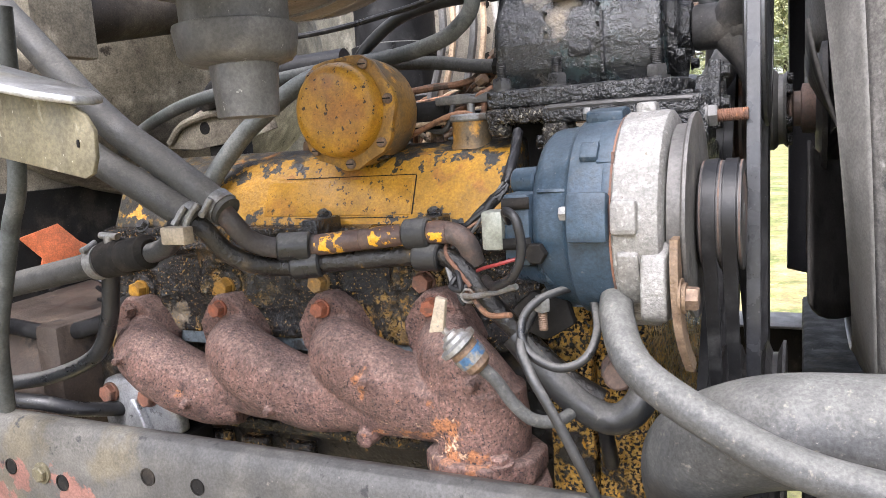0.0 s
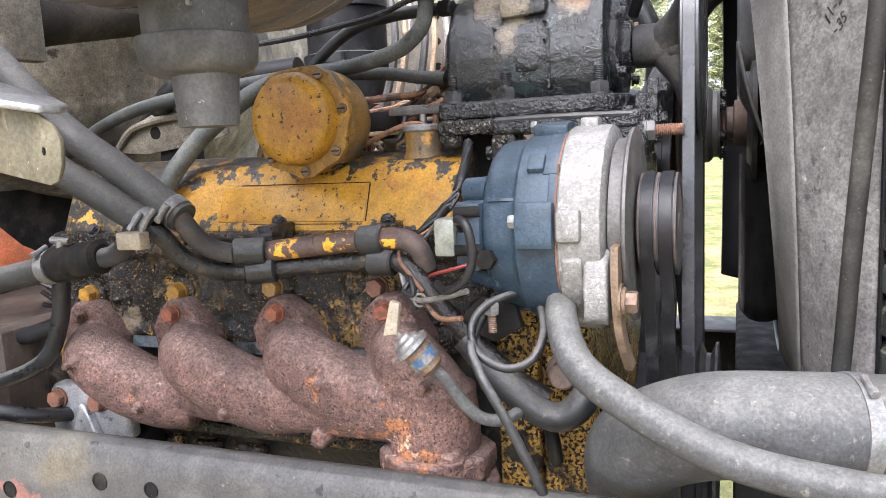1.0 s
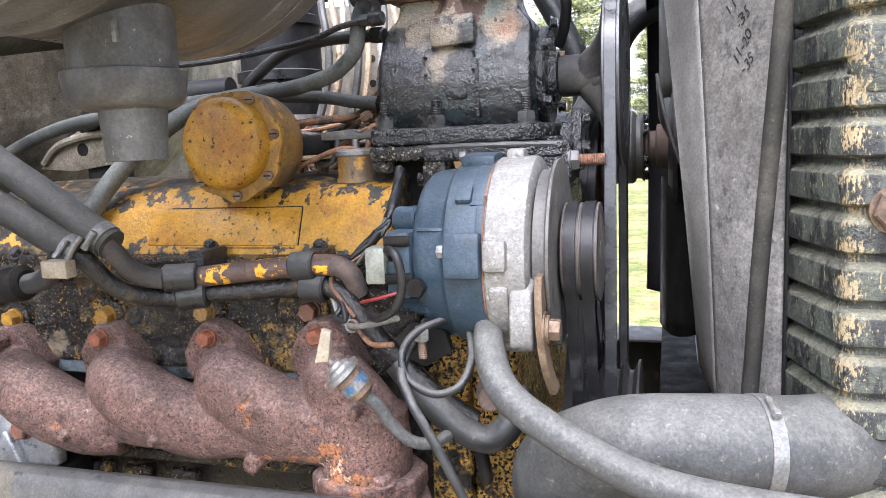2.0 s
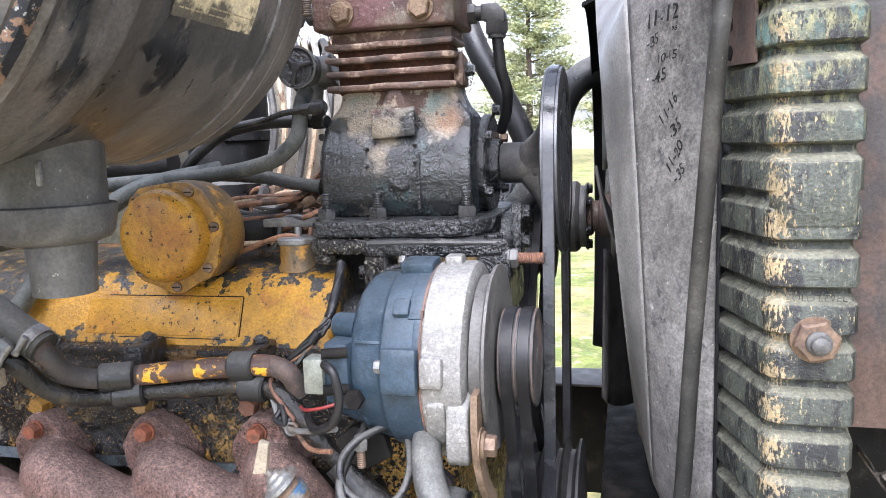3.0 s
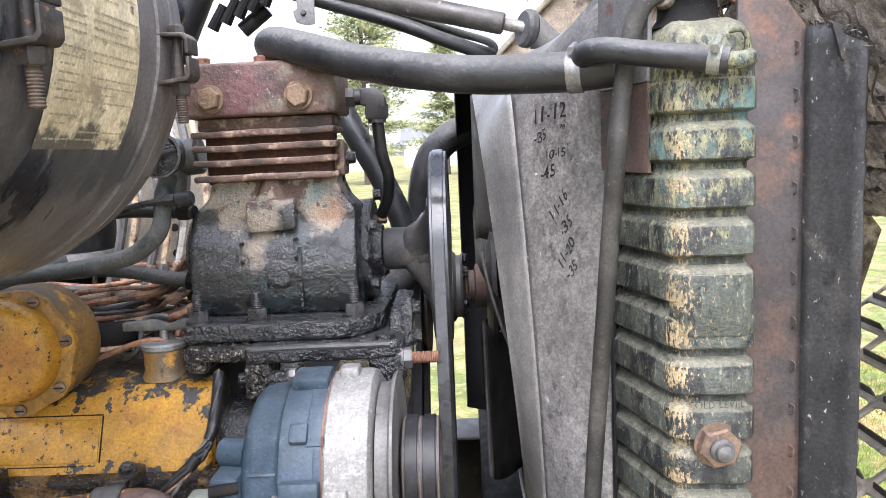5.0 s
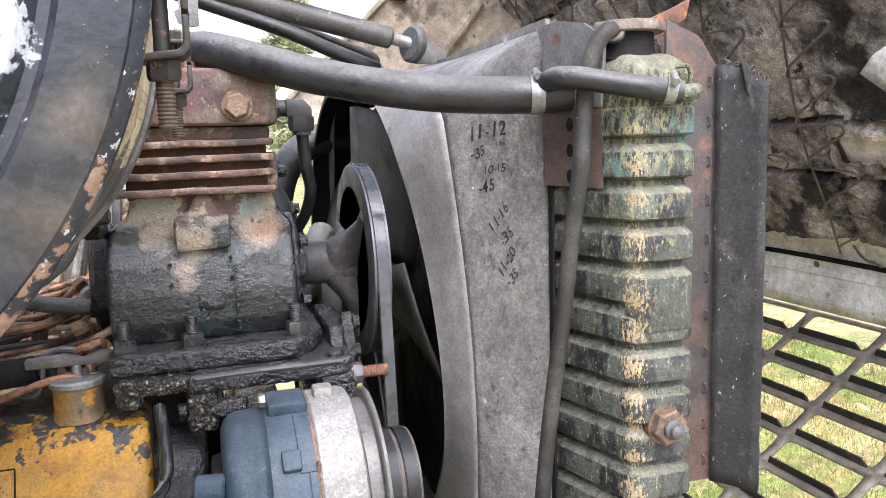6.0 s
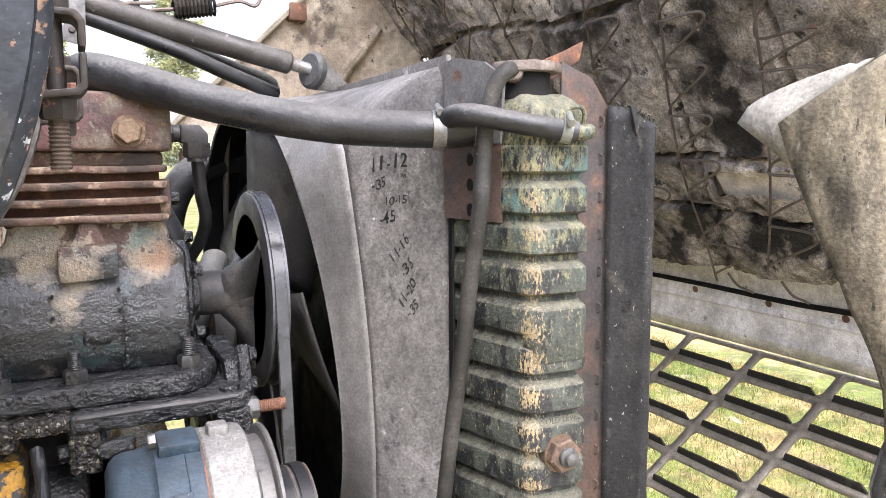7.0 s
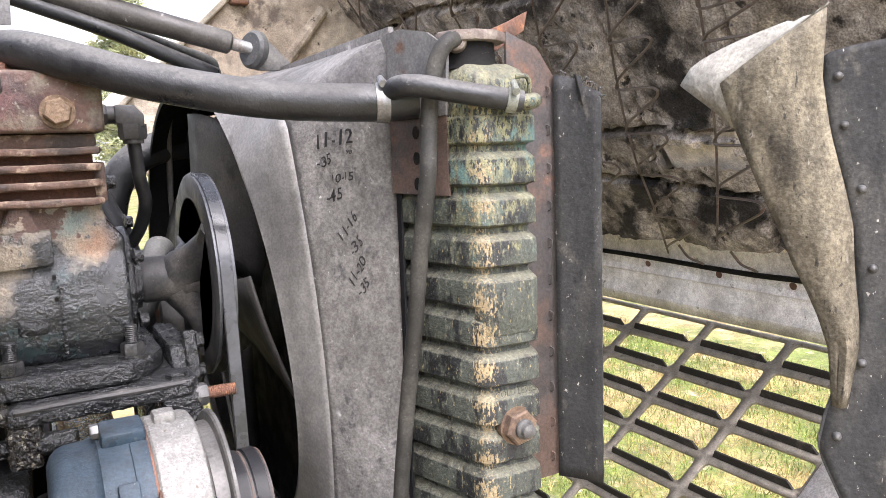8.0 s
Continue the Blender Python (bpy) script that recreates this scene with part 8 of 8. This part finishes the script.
    for y in (1.22, 1.10, 0.98):
        part("hook", tube([hood_point(y, 0.24, 0.040), hood_point(y - 0.015, 0.215, 0.045), hood_point(y - 0.03, 0.200, 0.040), hood_point(y - 0.025, 0.185, 0.03)], 0.0024, 7, 5), WIRE_RUST, t)
    # far fender side, its top edge rising to the hood
    side = [(0.33, 1.63), (0.47, 1.766), (0.614, 1.906), (0.756, 2.044), (1.05, 1.655), (1.32, 1.28), (1.25, 1.05), (0.75, 1.10), (0.45, 1.38)]
    f = part("fender_side", prism(side, "y", 1.950, 1.958, 0.002), FENDER_BROWN, t, "dirty brown inner fender side")
    part("rib", tube([(0.52, 1.944, 1.50), (0.66, 1.940, 1.66), (0.82, 1.940, 1.86)], 0.014, 10), FENDER_BROWN, f)
    part("rib", tube([(0.62, 1.944, 1.42), (0.78, 1.940, 1.60), (0.93, 1.940, 1.76)], 0.014, 10), FENDER_BROWN, f)
    part("top_edge", tube([(0.325, 1.945, 1.625), (0.47, 1.942, 1.768), (0.614, 1.942, 1.908), (0.756, 1.945, 2.046)], 0.018, 10), BEIGE, f, "beige rolled top edge")
    part("stay_tab", box(0.60, 0.64, 1.92, 1.95, 1.86, 1.90, 0.004), RUST, t)


def grille():
    """A sheet with rows of rounded cells and a lip under each cell's lower edge."""
    t = thing("grille", (1.2, 1.27, 0.80), "dirty grey-brown truck grille with rounded rectangular openings", "grille")
    u = Vector((0.812, 0, 0.584))
    nrm = Vector((-0.584, 0, 0.812))
    origin = Vector((1.400, 1.0865, 1.143))
    pitch_y, pitch_s = 0.191, 0.074
    flat = bmesh.new()

    def P(y, s, d=0.0):
        return origin + Vector((0, y, 0)) + u * s + nrm * d
    cols, rows_ = range(-1, 5), range(0, 9)
    r, k_ = 0.012, 4
    for i in cols:
        for j in rows_:
            y0, y1 = i * pitch_y, (i + 1) * pitch_y
            s1, s0 = -j * pitch_s, -(j + 1) * pitch_s
            b = 0.0085
            inner = []
            for cy_, cs_, a0 in ((y1 - b - r, s1 - b - r, 0), (y0 + b + r, s1 - b - r, 90), (y0 + b + r, s0 + b + r, 180), (y1 - b - r, s0 + b + r, 270)):
                for m in range(k_ + 1):
                    a = radians(a0 + 90 * m / k_)
                    inner.append((cy_ + r * math.cos(a), cs_ + r * math.sin(a)))
            outer = []
            for cy_, cs_ in ((y1, s1), (y0, s1), (y0, s0), (y1, s0)):
                outer.append((cy_, cs_))
            iv = [flat.verts.new(P(*q)) for q in inner]
            ov = [flat.verts.new(P(*q)) for q in outer]
            for c in range(4):
                base = c * (k_ + 1)
                for m in range(k_):
                    flat.faces.new((ov[c], iv[base + m], iv[base + m + 1]))
                flat.faces.new((ov[c], iv[base + k_], iv[(base + k_ + 1) % len(iv)], ov[(c + 1) % 4]))
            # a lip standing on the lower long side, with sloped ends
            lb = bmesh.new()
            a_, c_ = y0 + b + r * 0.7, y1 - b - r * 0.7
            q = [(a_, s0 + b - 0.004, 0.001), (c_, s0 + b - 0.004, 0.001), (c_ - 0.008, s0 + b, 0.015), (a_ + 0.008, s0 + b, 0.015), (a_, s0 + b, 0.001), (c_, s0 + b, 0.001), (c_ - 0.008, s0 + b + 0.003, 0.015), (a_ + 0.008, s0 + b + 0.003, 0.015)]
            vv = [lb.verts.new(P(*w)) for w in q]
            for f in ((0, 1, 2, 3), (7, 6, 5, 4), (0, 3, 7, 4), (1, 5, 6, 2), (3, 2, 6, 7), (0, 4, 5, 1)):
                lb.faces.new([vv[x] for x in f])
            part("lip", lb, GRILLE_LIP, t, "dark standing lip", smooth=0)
    bmesh.ops.remove_doubles(flat, verts=flat.verts, dist=0.0005)
    g = part("lattice", flat, GRILLE, t, smooth=30)
    m = g.modifiers.new("thickness", "SOLIDIFY")
    m.thickness = 0.007
    # solid surround on the near side
    bm = bmesh.new()
    ya = -pitch_y - 0.0
    q = [P(ya, 0.02), P(ya - 0.30, 0.02), P(ya - 0.30, -0.70, 0.02), P(ya, -0.70)]
    bm.faces.new([bm.verts.new(x) for x in q])
    s = part("surround", bm, HOOD_PAINT, t, "pale fibreglass surround", smooth=30)
    m = s.modifiers.new("thickness", "SOLIDIFY")
    m.thickness = 0.006


def splash_flaps():
    def along(points, f):
        k = min(int(f * (len(points) - 1)), len(points) - 2)
        g = f * (len(points) - 1) - k
        return points[k] + (points[k + 1] - points[k]) * g

    def at(s, z, out=0.0):
        return Vector((0.604 + 0.6 * s - 0.8 * out, 0.579 - 0.8 * s - 0.6 * out, z))
    t = thing("mudflap", (0.63, 0.54, 1.25), "weathered olive rubber flap with a curled torn top", "mudflap")
    left_s, left_z = (-0.0045, 0.005, 0.023, 0.038, 0.046, 0.056, 0.0645, 0.072, 0.076), (1.562, 1.532, 1.487, 1.455, 1.432, 1.414, 1.394, 1.372, 1.33)
    right_s, right_z = (0.061, 0.060, 0.066, 0.075, 0.081, 0.084, 0.087, 0.087, 0.081), (1.608, 1.564, 1.524, 1.487, 1.459, 1.427, 1.395, 1.372, 1.33)
    bm = bmesh.new()
    rows = []
    for i in range(31):
        f = i / 30
        a = at(along(left_s, f) + 0.0012 * noise.noise(Vector((f * 30, 0, 0))), along(left_z, f))
        b = at(along(right_s, f), along(right_z, f))
        row = []
        for j in range(11):
            g = j / 10
            out = 0.010 * math.sin(math.pi * g) * (1 - 0.5 * f) + 0.0025 * noise.noise(Vector((g * 4, f * 7, 2)))
            row.append(bm.verts.new(a.lerp(b, g) + Vector((-0.8, -0.6, 0)) * out))
        rows.append(row)
    for p, q in zip(rows, rows[1:]):
        for k in range(10):
            bm.faces.new((p[k], p[k + 1], q[k + 1], q[k]))
    f = part("sheet", bm, FLAP, t, smooth=60)
    m = f.modifiers.new("thickness", "SOLIDIFY")
    m.thickness = 0.003
    bm = bmesh.new()
    rows = []
    for i in range(13):
        f = i / 12
        a = at(0.064 * f, 1.561 + 0.050 * f)
        b = at(-0.034 + 0.088 * f, 1.564 + 0.037 * math.sqrt(f) + 0.003 * f, -0.028 * (1 - f))
        row = [a.lerp(b, g) + Vector((0, 0, 0.002 * math.sin(math.pi * g) * (1 - f))) for g in (0, 0.33, 0.67, 1)]
        rows.append([bm.verts.new(q) for q in row])
    low = [bm.verts.new(q) for q in (at(0.006, 1.530), at(-0.004, 1.540, -0.012), at(-0.016, 1.550, -0.02), at(-0.030, 1.5615, -0.027))]
    for p, q in zip([low] + rows, rows):
        for k in range(3):
            bm.faces.new((p[k], p[k + 1], q[k + 1], q[k]))
    f = part("curl", bm, FLAP_PALE, t, "pale curled-over top edge", smooth=60)
    m = f.modifiers.new("thickness", "SOLIDIFY")
    m.thickness = 0.003
    t = thing("fender_liner", (0.68, 0.47, 1.2), "dark riveted inner fender liner with a pale edge", "fender liner")
    edge_s, edge_z = (0.060, 0.061, 0.067, 0.077, 0.083, 0.087, 0.089, 0.080, 0.070, 0.066, 0.088, 0.115), (1.575, 1.555, 1.52, 1.487, 1.455, 1.42, 1.39, 1.355, 1.32, 1.295, 1.245, 1.18)
    bm = bmesh.new()
    rows = []
    for i in range(46):
        f = i / 45
        s, z = along(edge_s, f), along(edge_z, f)
        s += 0.0008 * noise.noise(Vector((f * 40, 1, 0)))
        rows.append([bm.verts.new(at(s + w, z + 0.022 * math.sqrt(w / 0.2) * (1 - f), -0.006 + 0.010 * math.sin(w * 30 + f * 5) * w * 8)) for w in (0, 0.006, 0.02, 0.05, 0.09, 0.14, 0.20)])
    for p, q in zip(rows, rows[1:]):
        for k in range(6):
            bm.faces.new((p[k], p[k + 1], q[k + 1], q[k]))
    f = part("sheet", bm, FLAP_DARK, t, smooth=60)
    m = f.modifiers.new("thickness", "SOLIDIFY")
    m.thickness = 0.004
    rim = [at(along(edge_s, i / 30), along(edge_z, i / 30), -0.004) for i in range(31)]
    part("rim", tube(rim, 0.0018, 6, 2), RUBBER_DUSTY, t, "pale worn edge")
    for f in (0.06, 0.16, 0.28, 0.43, 0.62, 0.78, 0.92):
        p = at(along(edge_s, f) + 0.010, along(edge_z, f), 0.0)
        part("rivet", lathe([(-0.004, 0.0032), (0.000, 0.0030), (0.002, 0.0018), (0.003, 0)], p, (-0.8, -0.6, 0), 14), GREY_METAL, t)


def struts():
    t = thing("hood_strut", (0.2, 1.2, 1.66), "worn grey hood tilt cylinder with a rod eye", "hood strut")
    a, b = Vector((0.20, 1.20, 1.717)), Vector((0.437, 1.20, 1.660))
    d = (b - a).normalized()
    a0 = a - d * 0.30
    part("barrel", rod(a0, b - d * 0.030, 0.0145, n=24, bevel=0.003), STRUT, t)
    part("rod", rod(b - d * 0.04, b, 0.008, n=18), STEEL, t)
    part("eye", rod(b + Vector((-0.006, -0.002, 0.001)), b + Vector((0.008, 0.004, -0.001)), 0.025, n=28, bevel=0.004), RUBBER_DUSTY, t)
    tab = part("hose_tab", prism([(0.138, 1.735), (0.164, 1.735), (0.162, 1.675), (0.150, 1.674), (0.138, 1.678), (0.134, 1.692), (0.140, 1.696)], "y", 1.178, 1.181, 0.0008), STAINED_SHEET, t, "hanging sheet tab")
    part("rivet", rod((0.148, 1.178, 1.690), (0.148, 1.174, 1.690), 0.004, 0.003, 12), RUST_BROWN, tab)
    part("lug", prism([(0.442, 1.635), (0.50, 1.635), (0.452, 1.682), (0.444, 1.676)], "y", 1.21, 1.214, 0.001), GREY_METAL, t)
    hose("hydraulic_hose", [(0.05, 1.20, 1.745), (0.159, 1.20, 1.711), (0.265, 1.20, 1.676), (0.321, 1.205, 1.654), (0.372, 1.215, 1.636), (0.392, 1.225, 1.630)], 0.0095, RUBBER, "black hose running below the hood strut", n=14, group="hoses under the strut")
    hose("hydraulic_hose", [(0.05, 1.24, 1.765), (0.18, 1.24, 1.722), (0.275, 1.24, 1.690), (0.350, 1.24, 1.664), (0.385, 1.24, 1.652), (0.396, 1.245, 1.643), (0.392, 1.26, 1.636)], 0.0055, HOSE_DARK, "thin grey-brown hose curling below the hood strut", n=12, group="hoses under the strut")
    s = thing("hood_spring", (0.28, 1.195, 1.715), "rusty coil spring with wire hooks on the strut", "spring")
    c0, c1 = Vector((0.262, 1.195, 1.725)), Vector((0.312, 1.195, 1.733))
    pts = []
    for k in range(11 * 8):
        f = k / (11 * 8)
        q = c0.lerp(c1, f)
        pts.append(q + Vector((0, 0.011 * math.cos(k * math.tau / 8), 0.011 * math.sin(k * math.tau / 8))))
    part("coil", tube(pts, 0.0022, 6, 1, smooth=False), DARK_VOID, s)
    part("hook", tube([c0, c0 + Vector((-0.03, 0, -0.004)), c0 + Vector((-0.055, -0.004, -0.012)), c0 + Vector((-0.06, -0.004, 0.0)), c0 + Vector((-0.02, 0, 0.006))], 0.0024, 7), WIRE_RUST, s)
    part("hook", tube([c1, c1 + Vector((0.03, 0, 0.008)), c1 + Vector((0.05, 0, 0.004)), c1 + Vector((0.06, 0, 0.018))], 0.0024, 7), WIRE_RUST, s)
    v = thing("valve_stack", (-0.10, 1.35, 1.60), "black brake valve with fittings and hoses by the firewall", "valve")
    part("body", join(rod((-0.10, 1.35, 1.66), (-0.02, 1.35, 1.80), 0.03, 0.022, 20, 0.003), rod((0.02, 1.35, 1.70), (0.06, 1.35, 1.73), 0.012, n=12)), RUBBER_BLACK, v)
    for k in range(5):
        part("fitting", rod((-0.02 + 0.02 * k, 1.33, 1.70 + 0.008 * k), (0.0 + 0.02 * k, 1.33, 1.735 + 0.008 * k), 0.009, 0.007, 10), DARK_VOID, v)
    hose("brake_hose", [(-0.12, 1.30, 1.62), (-0.08, 1.28, 1.68), (-0.05, 1.27, 1.72), (-0.09, 1.27, 1.76), (-0.13, 1.28, 1.74)], 0.012, RUBBER, "looped black brake hose", n=14)
    t = hose("steel_line", [(0.20, 1.35, 1.85), (0.205, 1.30, 1.79), (0.225, 1.28, 1.76), (0.25, 1.28, 1.775), (0.33, 1.30, 1.83)], 0.008, RUBBER, "thin dark pipe hooked above the compressor", n=12, category="pipe")
    part("clip", tube([(0.225, 1.28, 1.757), (0.225, 1.25, 1.735), (0.225, 1.21, 1.722)], 0.004, 8), DARK_VOID, t)


engine_block()
valve_cover()
round_canister()
manifold()
temperature_sender()
alternator()
tension_strap()
drive()
cooling_fan()
compressor()
compressor_pulley()
compressor_bracket()
shroud()
radiator()
aprons()
coolant_hoses()
wiring()
intake_pipe()
air_cleaner()
left_corner()
hood()
grille()
splash_flaps()
struts()
